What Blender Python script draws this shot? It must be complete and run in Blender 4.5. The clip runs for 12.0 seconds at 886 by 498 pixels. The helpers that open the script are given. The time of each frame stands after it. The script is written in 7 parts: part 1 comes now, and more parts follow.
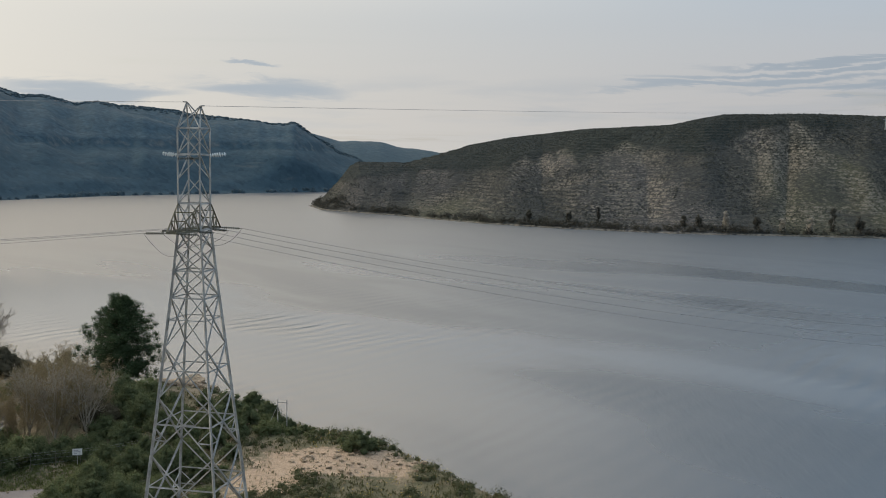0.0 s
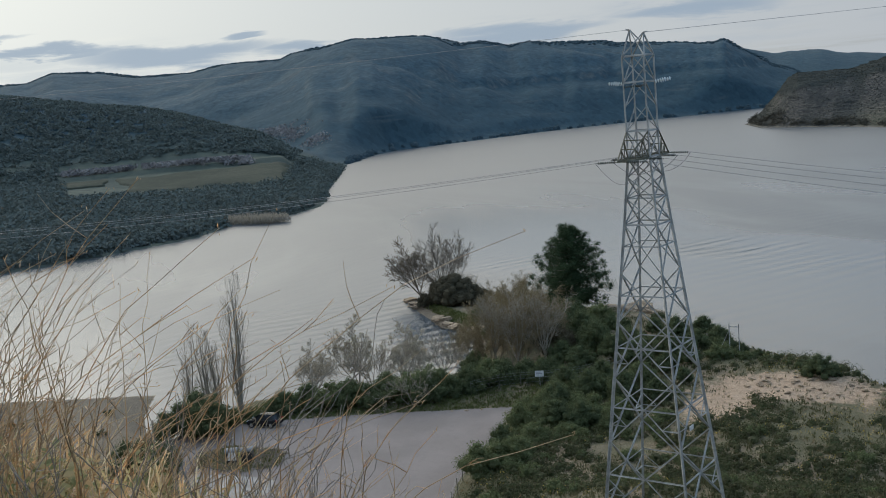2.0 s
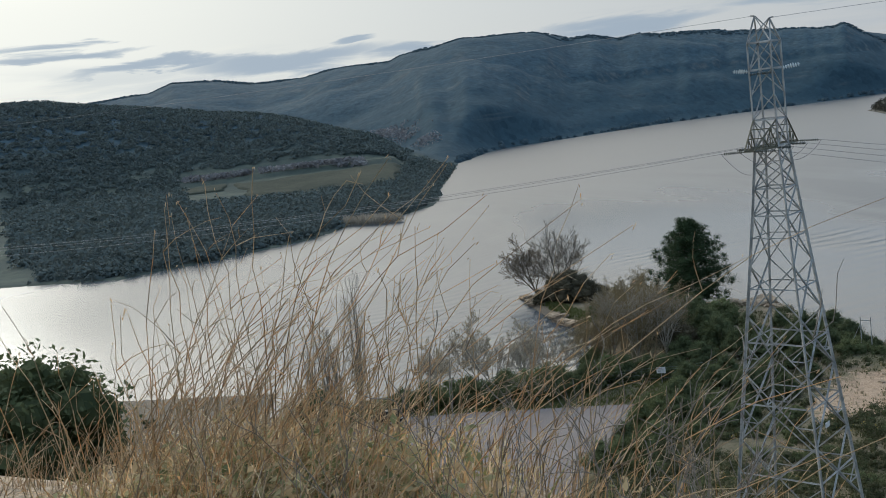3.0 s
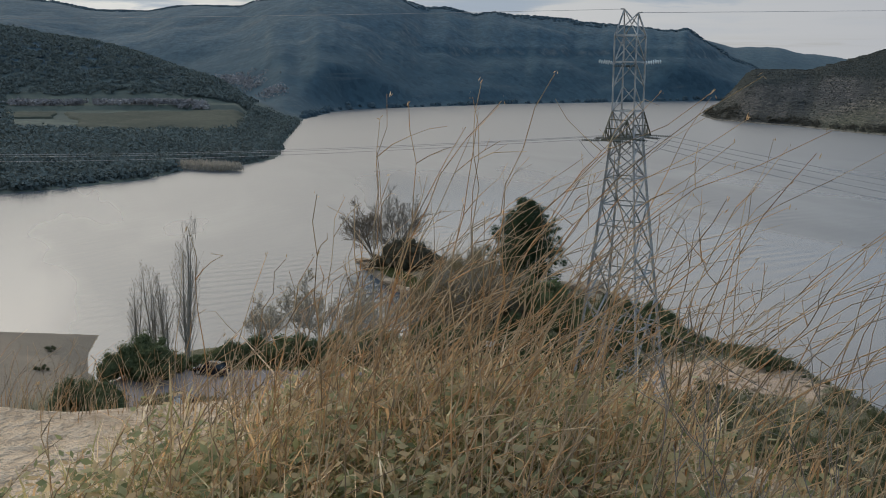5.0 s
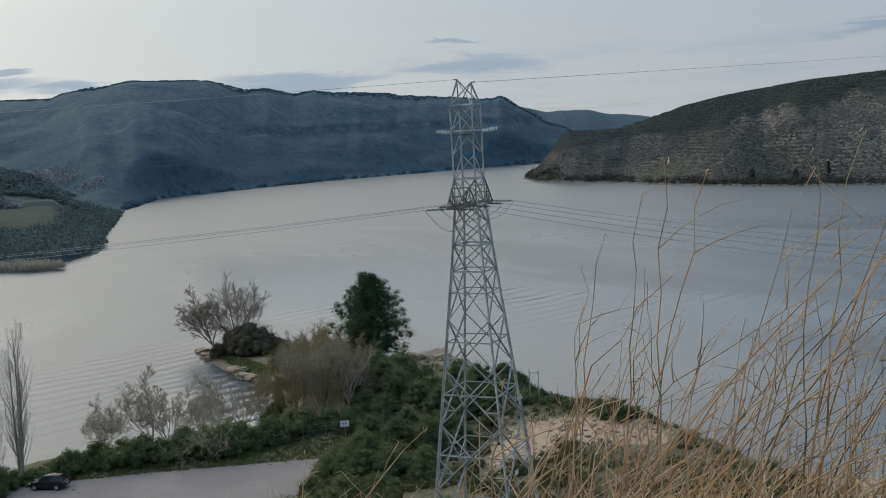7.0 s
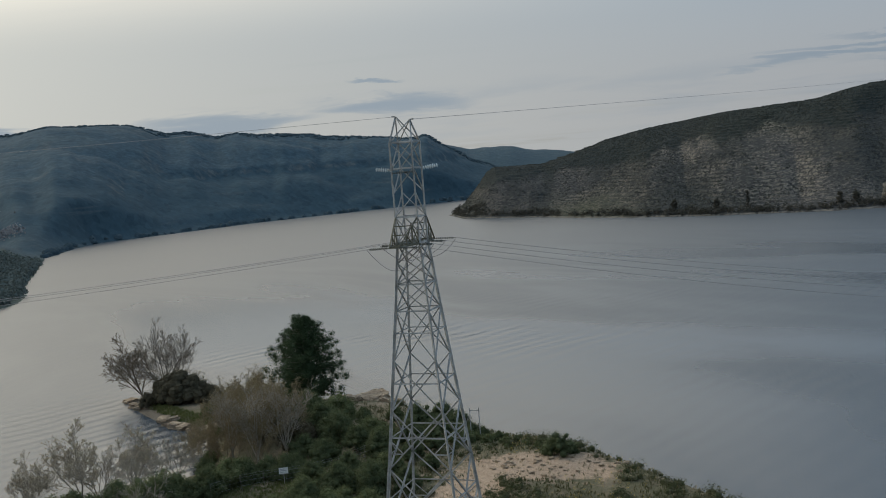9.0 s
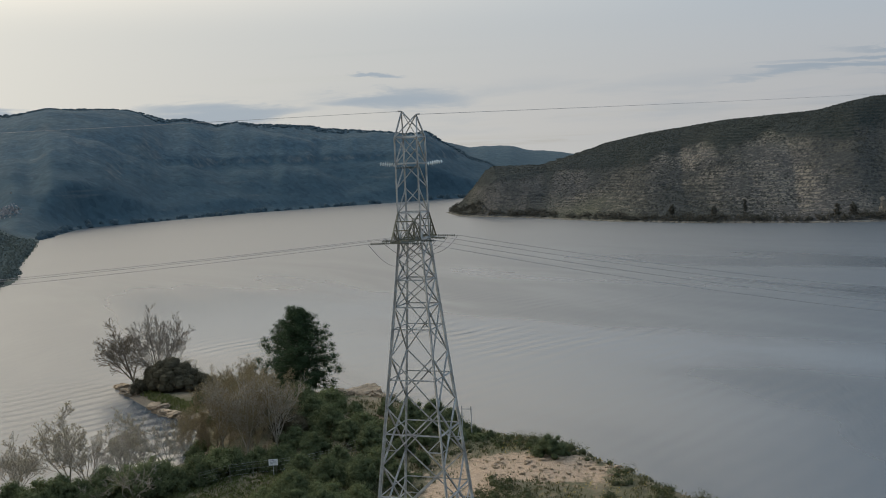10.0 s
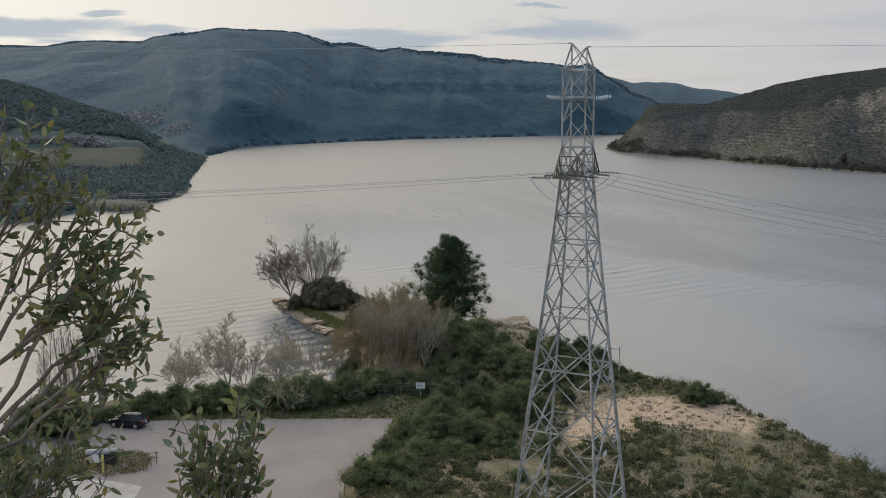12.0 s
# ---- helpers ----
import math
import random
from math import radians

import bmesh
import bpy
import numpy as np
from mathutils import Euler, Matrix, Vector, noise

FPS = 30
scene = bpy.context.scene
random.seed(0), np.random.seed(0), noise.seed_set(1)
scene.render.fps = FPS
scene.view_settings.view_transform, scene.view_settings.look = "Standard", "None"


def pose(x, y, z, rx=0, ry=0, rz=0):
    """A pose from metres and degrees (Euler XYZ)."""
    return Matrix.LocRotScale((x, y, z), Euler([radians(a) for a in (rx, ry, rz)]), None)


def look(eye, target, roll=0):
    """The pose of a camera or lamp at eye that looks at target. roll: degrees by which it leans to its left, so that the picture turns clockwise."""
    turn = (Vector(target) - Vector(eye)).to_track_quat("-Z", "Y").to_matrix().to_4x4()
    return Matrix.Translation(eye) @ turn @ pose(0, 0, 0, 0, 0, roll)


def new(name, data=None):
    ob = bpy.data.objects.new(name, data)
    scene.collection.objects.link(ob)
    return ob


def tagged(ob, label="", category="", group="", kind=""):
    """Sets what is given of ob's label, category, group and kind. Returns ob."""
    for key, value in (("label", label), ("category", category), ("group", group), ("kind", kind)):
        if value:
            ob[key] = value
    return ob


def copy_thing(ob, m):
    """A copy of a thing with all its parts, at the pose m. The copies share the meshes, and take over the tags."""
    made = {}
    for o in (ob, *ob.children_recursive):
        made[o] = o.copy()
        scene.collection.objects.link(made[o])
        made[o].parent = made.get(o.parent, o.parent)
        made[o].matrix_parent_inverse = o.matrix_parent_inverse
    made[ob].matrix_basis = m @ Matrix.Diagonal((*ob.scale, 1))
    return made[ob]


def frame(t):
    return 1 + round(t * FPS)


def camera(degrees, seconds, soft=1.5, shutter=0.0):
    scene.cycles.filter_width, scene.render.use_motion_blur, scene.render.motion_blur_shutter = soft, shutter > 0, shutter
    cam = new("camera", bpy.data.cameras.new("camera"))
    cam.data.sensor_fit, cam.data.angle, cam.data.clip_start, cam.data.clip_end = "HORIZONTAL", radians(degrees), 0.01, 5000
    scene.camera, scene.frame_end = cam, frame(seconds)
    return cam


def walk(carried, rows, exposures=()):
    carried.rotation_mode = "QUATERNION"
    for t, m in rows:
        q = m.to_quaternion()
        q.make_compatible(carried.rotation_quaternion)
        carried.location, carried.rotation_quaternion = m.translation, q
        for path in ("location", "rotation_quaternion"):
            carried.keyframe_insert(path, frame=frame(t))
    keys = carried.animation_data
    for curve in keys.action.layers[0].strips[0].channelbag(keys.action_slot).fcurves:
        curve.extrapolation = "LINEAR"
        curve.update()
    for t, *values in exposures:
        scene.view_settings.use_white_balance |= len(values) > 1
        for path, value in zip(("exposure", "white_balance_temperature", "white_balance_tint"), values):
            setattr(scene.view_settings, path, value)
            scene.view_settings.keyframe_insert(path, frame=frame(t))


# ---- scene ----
cam = camera(46.6, 12.0, 1.0)
PATH = [
    (0, (0.407, 0.147, 35.791), (0.379, 2.14, 35.617), 0.8),
    (0.5, (0.244, 0.075, 35.787), (0.059, 2.05, 35.532), -0.2),
    (1, (0.042, -0.009, 35.79), (-0.313, 1.933, 35.471), -1.2),
    (1.5, (-0.207, -0.112, 35.798), (-0.864, 1.756, 35.513), -2.7),
    (2, (-0.501, -0.245, 35.801), (-1.337, 1.549, 35.516), -5.1),
    (2.5, (-0.812, -0.394, 35.801), (-1.781, 1.33, 35.501), -7.6),
    (2.7, (-0.933, -0.446, 35.8), (-1.955, 1.25, 35.519), -7.7),
    (4.3, (-1.865, -0.779, 35.726), (-2.788, 0.981, 35.497), -2.5),
    (4.5, (-1.979, -0.8, 35.723), (-2.868, 0.975, 35.478), -2.3),
    (5, (-2.257, -0.8, 35.718), (-2.993, 1.026, 35.363), 0.3),
    (5.5, (-2.534, -0.746, 35.713), (-3.198, 1.107, 35.361), 1.8),
    (6, (-2.831, -0.645, 35.709), (-3.391, 1.256, 35.443), 1.2),
    (6.5, (-3.144, -0.503, 35.709), (-3.596, 1.43, 35.466), -1.1),
    (6.7, (-3.266, -0.432, 35.71), (-3.721, 1.502, 35.479), -2.5),
    (8.3, (-4.208, 0.24, 35.72), (-4.596, 2.195, 35.553), -4.6),
    (8.5, (-4.313, 0.32, 35.719), (-4.704, 2.276, 35.574), -5.0),
    (9, (-4.556, 0.509, 35.71), (-4.847, 2.481, 35.553), -4.6),
    (9.5, (-4.771, 0.673, 35.701), (-4.962, 2.657, 35.534), -3.0),
    (10, (-4.972, 0.803, 35.699), (-5.254, 2.776, 35.536), -2.4),
    (10.5, (-5.169, 0.891, 35.7), (-5.487, 2.855, 35.498), -2.3),
    (11, (-5.324, 0.959, 35.71), (-5.664, 2.915, 35.467), -1.1),
    (11.5, (-5.41, 1.022, 35.724), (-5.85, 2.953, 35.447), -0.1),
    (12, (-5.471, 1.085, 35.732), (-6.04, 2.981, 35.444), 0.1),
]
EXPOSURES = [(0, 0.05, 6590, 6.5), (1, 0.08, 6520, 6.5), (1.5, 0.15, 6500, 6.5), (2, -0.15, 5790, 3.5), (2.5, -0.08, 5810, 3.5), (4.5, -0.36, 5890, 3.5),
             (5, -0.2, 6010, 6.5), (5.5, 0.26, 6030, 5.5), (6, 0.06, 6360, 7.5), (6.5, -0.12, 5790, 3.5), (8.5, -0.21, 6230, 4.5), (9, -0.38, 6130, 3.5),
             (9.5, -0.1, 6320, 5.5), (10, -0.12, 6360, 5.5), (10.5, -0.19, 6350, 4.5), (11, -0.1, 6230, 3.5), (11.5, -0.12, 6250, 4.5), (12, 0.08, 6420, 7.5)]
walk(cam, [(t, look(eye, target, roll)) for t, eye, target, roll in PATH], EXPOSURES)

# ---- light ----
SUN_AZ, SUN_EL = 64.0, 22.0          # degrees to the left of +y, and up
sun_way = Vector((-math.sin(radians(SUN_AZ)) * math.cos(radians(SUN_EL)), math.cos(radians(SUN_AZ)) * math.cos(radians(SUN_EL)), math.sin(radians(SUN_EL))))
sun = new("sun", bpy.data.lights.new("sun", "SUN"))
sun.data.energy, sun.data.angle, sun.data.color = 0.85, radians(30), (1.0, 0.9, 0.76)
sun.matrix_world = look(sun_way * 100, (0, 0, 0))


class Nodes:
    """Short ways to add and link shader nodes."""

    def __init__(self, tree):
        self.tree = tree
        tree.nodes.clear()

    def add(self, kind, **values):
        node = self.tree.nodes.new(kind)
        for key, value in values.items():
            setattr(node, key, value)
        return node

    def put(self, socket, value):
        if isinstance(value, bpy.types.NodeSocket):
            self.tree.links.new(value, socket)
        elif value is not None:
            if socket.type == "RGBA" and len(value) == 3:
                value = (*value, 1)
            socket.default_value = value

    def math(self, op, a, b=None, c=None, clamp=False):
        node = self.add("ShaderNodeMath", operation=op, use_clamp=clamp)
        for socket, value in zip(node.inputs, (a, b, c)):
            self.put(socket, value)
        return node.outputs[0]

    def vmath(self, op, a, b=None):
        node = self.add("ShaderNodeVectorMath", operation=op)
        for socket, value in zip(node.inputs, (a, b)):
            self.put(socket, value)
        return node.outputs["Value"] if op in ("DOT_PRODUCT", "LENGTH") else node.outputs[0]

    def mix(self, fac, a, b, blend="MIX"):
        node = self.add("ShaderNodeMix", data_type="RGBA", blend_type=blend)
        self.put(node.inputs[0], fac)
        self.put(node.inputs[6], a)
        self.put(node.inputs[7], b)
        return node.outputs[2]

    def noise(self, vector, scale, detail=4.0, rough=0.55, distortion=0.0):
        node = self.add("ShaderNodeTexNoise")
        self.put(node.inputs["Vector"], vector)
        for key, value in (("Scale", scale), ("Detail", detail), ("Roughness", rough), ("Distortion", distortion)):
            node.inputs[key].default_value = value
        return node.outputs[0]

    def step(self, value, lo, hi, out0=0.0, out1=1.0):
        node = self.add("ShaderNodeMapRange", interpolation_type="SMOOTHSTEP")
        for n, v in enumerate((value, lo, hi, out0, out1)):
            self.put(node.inputs[n], v)
        return node.outputs[0]

    def scaled(self, vector, x, y, z, turn=0.0):
        node = self.add("ShaderNodeMapping")
        self.put(node.inputs[0], vector)
        node.inputs["Rotation"].default_value = (0, 0, radians(turn))
        node.inputs["Scale"].default_value = (x, y, z)
        return node.outputs[0]

    def turned(self, vector, angle):
        """The vector turned about z by an angle in degrees."""
        node = self.add("ShaderNodeVectorRotate", rotation_type="Z_AXIS")
        self.put(node.inputs["Vector"], vector)
        node.inputs["Angle"].default_value = radians(angle)
        return node.outputs[0]

    def cells(self, vector, scale):
        """Round cells: the distance from the middle of each, and its random colour."""
        node = self.add("ShaderNodeTexVoronoi", feature="F1")
        self.put(node.inputs["Vector"], vector)
        node.inputs["Scale"].default_value = scale
        return node.outputs["Distance"], node.outputs["Color"]

    def bump(self, height, distance, strength=1.0, normal=None):
        node = self.add("ShaderNodeBump")
        node.inputs["Strength"].default_value = strength
        node.inputs["Distance"].default_value = distance
        self.put(node.inputs["Height"], height)
        self.put(node.inputs["Normal"], normal)
        return node.outputs[0]


def build_world():
    world = bpy.data.worlds.new("sky")
    scene.world = world
    world.use_nodes = True
    n = Nodes(world.node_tree)
    way = n.add("ShaderNodeTexCoord").outputs["Generated"]
    split = n.add("ShaderNodeSeparateXYZ")
    n.put(split.inputs[0], way)
    x, y, z = split.outputs
    up = n.math("MAXIMUM", z, 0.0)
    sky = n.add("ShaderNodeTexSky", sky_type="NISHITA", sun_disc=False, sun_elevation=radians(SUN_EL), sun_rotation=radians(-SUN_AZ), altitude=100, dust_density=2.0)
    blue = n.mix(1.0, sky.outputs[0], (0.085, 0.085, 0.085), "MULTIPLY")
    # a high sheet of cloud, thinner and brighter towards the hidden sun
    near_sun = n.math("MAXIMUM", n.vmath("DOT_PRODUCT", way, (-0.80, 0.50, 0.34)), 0.0)
    glow = n.math("POWER", near_sun, 3.0)
    core = n.math("POWER", near_sun, 14.0)
    sunward = n.step(n.vmath("DOT_PRODUCT", way, (-0.80, 0.50, 0.0)), 0.0, 0.92)
    sheet = n.mix(n.step(up, 0.02, 0.2), n.mix(sunward, CLOUD_LOW_COOL, CLOUD_LOW), n.mix(sunward, CLOUD_COOL, CLOUD_MID))
    away = n.math("MULTIPLY", n.step(up, 0.10, 0.32), n.math("SUBTRACT", 1.0, sunward))
    sheet = n.mix(away, sheet, CLOUD_DIM)
    sheet = n.mix(n.math("MULTIPLY", glow, 0.95), sheet, CLOUD_GLOW)
    sheet = n.mix(n.math("MULTIPLY", core, 0.9), sheet, CLOUD_CORE)
    sheet = n.mix(n.math("MULTIPLY", n.math("MULTIPLY", n.step(up, 0.12, 0.32), sunward), 0.85), sheet, CLOUD_WARM)
    sheet = n.mix(n.step(up, 0.18, 0.8), sheet, n.mix(sunward, CLOUD_FAR, CLOUD_HIGH))
    behind = n.math("MULTIPLY", n.math("POWER", near_sun, 7.0), n.step(up, 0.13, 0.32))
    sheet = n.mix(n.math("MULTIPLY", behind, 0.7), sheet, CLOUD_SUN)
    flat = n.math("ADD", up, 0.06)
    plane = n.add("ShaderNodeCombineXYZ")
    n.put(plane.inputs[0], n.math("DIVIDE", x, flat))
    n.put(plane.inputs[1], n.math("DIVIDE", y, flat))
    wisps = n.noise(n.scaled(plane.outputs[0], 0.5, 1.1, 1, 20), 1.1, 6, 0.6, 0.6)
    soft = n.noise(n.scaled(plane.outputs[0], 0.22, 0.5, 1, -12), 0.9, 4, 0.55)
    gaps = n.math("MULTIPLY", n.step(soft, 0.48, 0.72), n.step(wisps, 0.42, 0.66))
    sheet = n.mix(n.math("MULTIPLY", gaps, 0.3), sheet, blue)
    # flat grey banks low over the hills, and a few small clouds above them
    az = n.math("MULTIPLY", n.math("ARCTAN2", n.math("MULTIPLY", x, -1.0), y), 180 / math.pi)
    el = n.math("MULTIPLY", n.math("ARCSINE", z), 180 / math.pi)
    rag = n.noise(n.scaled(way, 9.0, 9.0, 60.0), 1.0, 5, 0.6, 0.4)
    el_ragged = n.math("ADD", el, n.math("MULTIPLY", n.math("SUBTRACT", rag, 0.5), 2.2))
    banks = None
    for at, height, wide, thick, lean in CLOUDS:
        du = n.math("DIVIDE", n.math("SUBTRACT", az, at), wide)
        dv = n.math("DIVIDE", n.math("SUBTRACT", n.math("SUBTRACT", el_ragged, height), n.math("MULTIPLY", n.math("SUBTRACT", az, at), lean)), thick)
        blob = n.step(n.math("ADD", n.math("MULTIPLY", du, du), n.math("MULTIPLY", dv, dv)), 1.7, 0.1)
        banks = blob if banks is None else n.math("MAXIMUM", banks, blob)
    low = n.math("MULTIPLY", n.step(el, 0.5, 2.5), n.step(el, 5.0, 3.6))
    veil = n.math("MULTIPLY", n.math("MULTIPLY", n.step(n.noise(n.scaled(way, 5.0, 5.0, 46.0), 1.0, 5, 0.55, 0.3), 0.46, 0.66), low), 0.35)
    tone = n.mix(sunward, CLOUD_BANK, CLOUD_BANK_SUN)
    sheet = n.mix(n.math("MULTIPLY", n.math("MAXIMUM", banks, veil), 0.86), sheet, tone)
    ground = n.step(z, -0.02, 0.0)
    out = n.add("ShaderNodeOutputWorld")
    back = n.add("ShaderNodeBackground")
    n.put(back.inputs[0], n.mix(ground, (0.1, 0.1, 0.09), sheet))
    back.inputs[1].default_value = 1.0
    n.put(out.inputs[0], back.outputs[0])


CLOUD_LOW, CLOUD_MID = (0.572, 0.548, 0.535), (0.51, 0.54, 0.585)
CLOUD_LOW_COOL, CLOUD_COOL = (0.478, 0.466, 0.486), (0.455, 0.515, 0.595)
CLOUD_SUN = (3.7, 3.2, 2.65)
CLOUD_WARM, CLOUD_DIM = (2.08, 1.74, 1.36), (0.21, 0.345, 0.53)
CLOUD_HIGH, CLOUD_FAR = (2.2, 1.88, 1.54), (0.68, 0.82, 1.02)
CLOUD_BANK_SUN = (0.40, 0.45, 0.52)
# degrees to the left of +y, degrees up, half width, half thickness, and how the streak slopes
CLOUDS = [(11.4, 5.1, 1.4, 0.16, 0.01), (34.7, 4.5, 1.1, 0.22, -0.02), (10.5, 3.7, 4.2, 0.6, 0.02), (19.8, 3.3, 4.6, 0.55, 0.0), (31.5, 3.3, 3.0, 0.35, 0.0), (38.5, 3.7, 5.5, 0.6, 0.02),
          (45.0, 4.1, 5.0, 0.35, 0.0), (50.0, 5.2, 4.0, 0.3, 0.02), (-15.5, 4.3, 8.0, 0.20, -0.04), (-20.0, 5.4, 6.5, 0.18, -0.03), (-19.0, 4.9, 9.0, 0.14, -0.05), (-24.0, 3.9, 9.0, 0.3, -0.02)]
CLOUD_GLOW, CLOUD_CORE, CLOUD_BANK = (0.86, 0.80, 0.72), (1.30, 1.18, 1.00), (0.31, 0.36, 0.43)
build_world()


# ---- materials ----
def material(name, colour=None, rough=0.9, metal=0.0, build=None, specular=None, thin=0.0):
    """A principled material. build(n) returns a colour socket, and may return a normal and a roughness after it."""
    mat = bpy.data.materials.new(name)
    mat.use_nodes = True
    n = Nodes(mat.node_tree)
    bsdf, out = n.add("ShaderNodeBsdfPrincipled"), n.add("ShaderNodeOutputMaterial")
    n.put(out.inputs[0], bsdf.outputs[0])
    bsdf.inputs["Roughness"].default_value, bsdf.inputs["Metallic"].default_value = rough, metal
    if specular is not None:
        bsdf.inputs["Specular IOR Level"].default_value = specular
    got = build(n) if build else colour
    got = got if build and isinstance(got, tuple) and isinstance(got[0], bpy.types.NodeSocket) else (got,)
    for key, value in zip(("Base Color", "Normal", "Roughness"), got):
        n.put(bsdf.inputs[key], value)
    if thin:
        # light that passes through leaves and blades
        pass_through, both = n.add("ShaderNodeBsdfTranslucent"), n.add("ShaderNodeMixShader")
        n.put(pass_through.inputs[0], got[0])
        n.put(both.inputs[0], thin)
        n.put(both.inputs[1], bsdf.outputs[0])
        n.put(both.inputs[2], pass_through.outputs[0])
        n.put(out.inputs[0], both.outputs[0])
    return mat


def place(n):
    return n.add("ShaderNodeNewGeometry").outputs["Position"]


def local(n):
    return n.add("ShaderNodeTexCoord").outputs["Object"]


def island(n):
    return n.add("ShaderNodeNewGeometry").outputs["Random Per Island"]


def mottled(a, b, scale, fine=9.0, bump=0.02, where=local):
    """Two tones mixed at two scales, with relief."""
    def build(n):
        p = where(n)
        big, small = n.noise(p, scale, 5, 0.6), n.noise(p, scale * fine, 3, 0.6)
        c = n.mix(n.step(big, 0.35, 0.65), a, b)
        c = n.mix(n.math("MULTIPLY", n.step(small, 0.3, 0.75), 0.45), c, tuple(v * 0.55 for v in a))
        return c, n.bump(small, bump)
    return build


def leafy(tones, dull=0.4, calm=0.35):
    """Leaf tones picked leaf by leaf."""
    def build(n):
        ramp = n.add("ShaderNodeValToRGB")
        ramp.color_ramp.interpolation = "LINEAR"
        els = ramp.color_ramp.elements
        while len(els) < len(tones):
            els.new(0.5)
        middle = [sum(c) / len(tones) for c in zip(*tones)]
        for k, tone in enumerate(tones):
            tone = tuple(v + (m - v) * calm for v, m in zip(tone, middle))
            els[k].position, els[k].color = k / (len(tones) - 1), (*tone, 1)
        n.put(ramp.inputs[0], island(n))
        shade = n.noise(local(n), 0.9, 3)
        return n.mix(n.math("MULTIPLY", n.step(shade, 0.4, 0.7), dull), ramp.outputs[0], tuple(v * 0.6 for v in tones[0]))
    return build


# where the headland is bare rock: centre and half widths
BARE = [(-12.3, 105.6, 9.0, 4.4), (-18.4, 99.0, 3.6, 6.5), (-24.5, 121.0, 3.0, 2.0)]


def ground_look(n):
    p = place(n)
    split = n.add("ShaderNodeSeparateXYZ")
    n.put(split.inputs[0], p)
    x, y, z = split.outputs
    big, mid, fine = n.noise(p, 0.11, 6, 0.62), n.noise(p, 0.9, 5, 0.65), n.noise(p, 7.0, 4, 0.7)
    soil = n.mix(n.step(mid, 0.35, 0.68), (0.21, 0.165, 0.115), (0.37, 0.30, 0.22))
    grass = n.mix(n.step(fine, 0.3, 0.7), (0.075, 0.078, 0.042), (0.165, 0.145, 0.090))
    c = n.mix(n.step(big, 0.39, 0.56), soil, grass)
    c = n.mix(n.math("MULTIPLY", n.step(mid, 0.47, 0.61), 0.7), c, grass)
    # the bare ochre rock at the top of the headland
    far = None
    for cx, cy, rx, ry in BARE:
        dx, dy = n.math("MULTIPLY", n.math("ADD", x, -cx), 1 / rx), n.math("MULTIPLY", n.math("ADD", y, -cy), 1 / ry)
        one = n.math("SQRT", n.math("ADD", n.math("MULTIPLY", dx, dx), n.math("MULTIPLY", dy, dy)))
        far = one if far is None else n.math("MINIMUM", far, one)
    bare = n.step(n.math("ADD", far, n.math("MULTIPLY", n.math("SUBTRACT", mid, 0.5), 1.6)), 1.15, 0.8)
    strata = n.noise(n.scaled(p, 0.5, 1.6, 6.0), 1.0, 5, 0.7, 0.8)
    rock = n.mix(n.step(fine, 0.35, 0.7), (0.34, 0.245, 0.17), (0.52, 0.40, 0.29))
    rock = n.mix(n.math("MULTIPLY", n.step(strata, 0.52, 0.66), 0.75), rock, (0.17, 0.13, 0.09))
    c = n.mix(bare, c, rock)
    c = n.mix(n.math("MULTIPLY", n.step(x, -76.0, -82.0), n.step(fine, 0.9, 0.45)), c, n.mix(fine, (0.15, 0.122, 0.09), (0.24, 0.20, 0.155)))
    # wet dark earth and pale shingle at the waterline
    c = n.mix(n.step(z, 1.0, 0.35), c, n.mix(n.step(fine, 0.4, 0.6), (0.11, 0.095, 0.075), (0.20, 0.17, 0.13)))
    # sandy soil on the brow of the hill
    c = n.mix(n.step(z, 31.0, 33.5), c, n.mix(n.step(fine, 0.3, 0.7), (0.36, 0.27, 0.18), (0.54, 0.43, 0.31)))
    return c, n.bump(n.math("ADD", n.math("MULTIPLY", fine, 0.35), mid), 0.35)


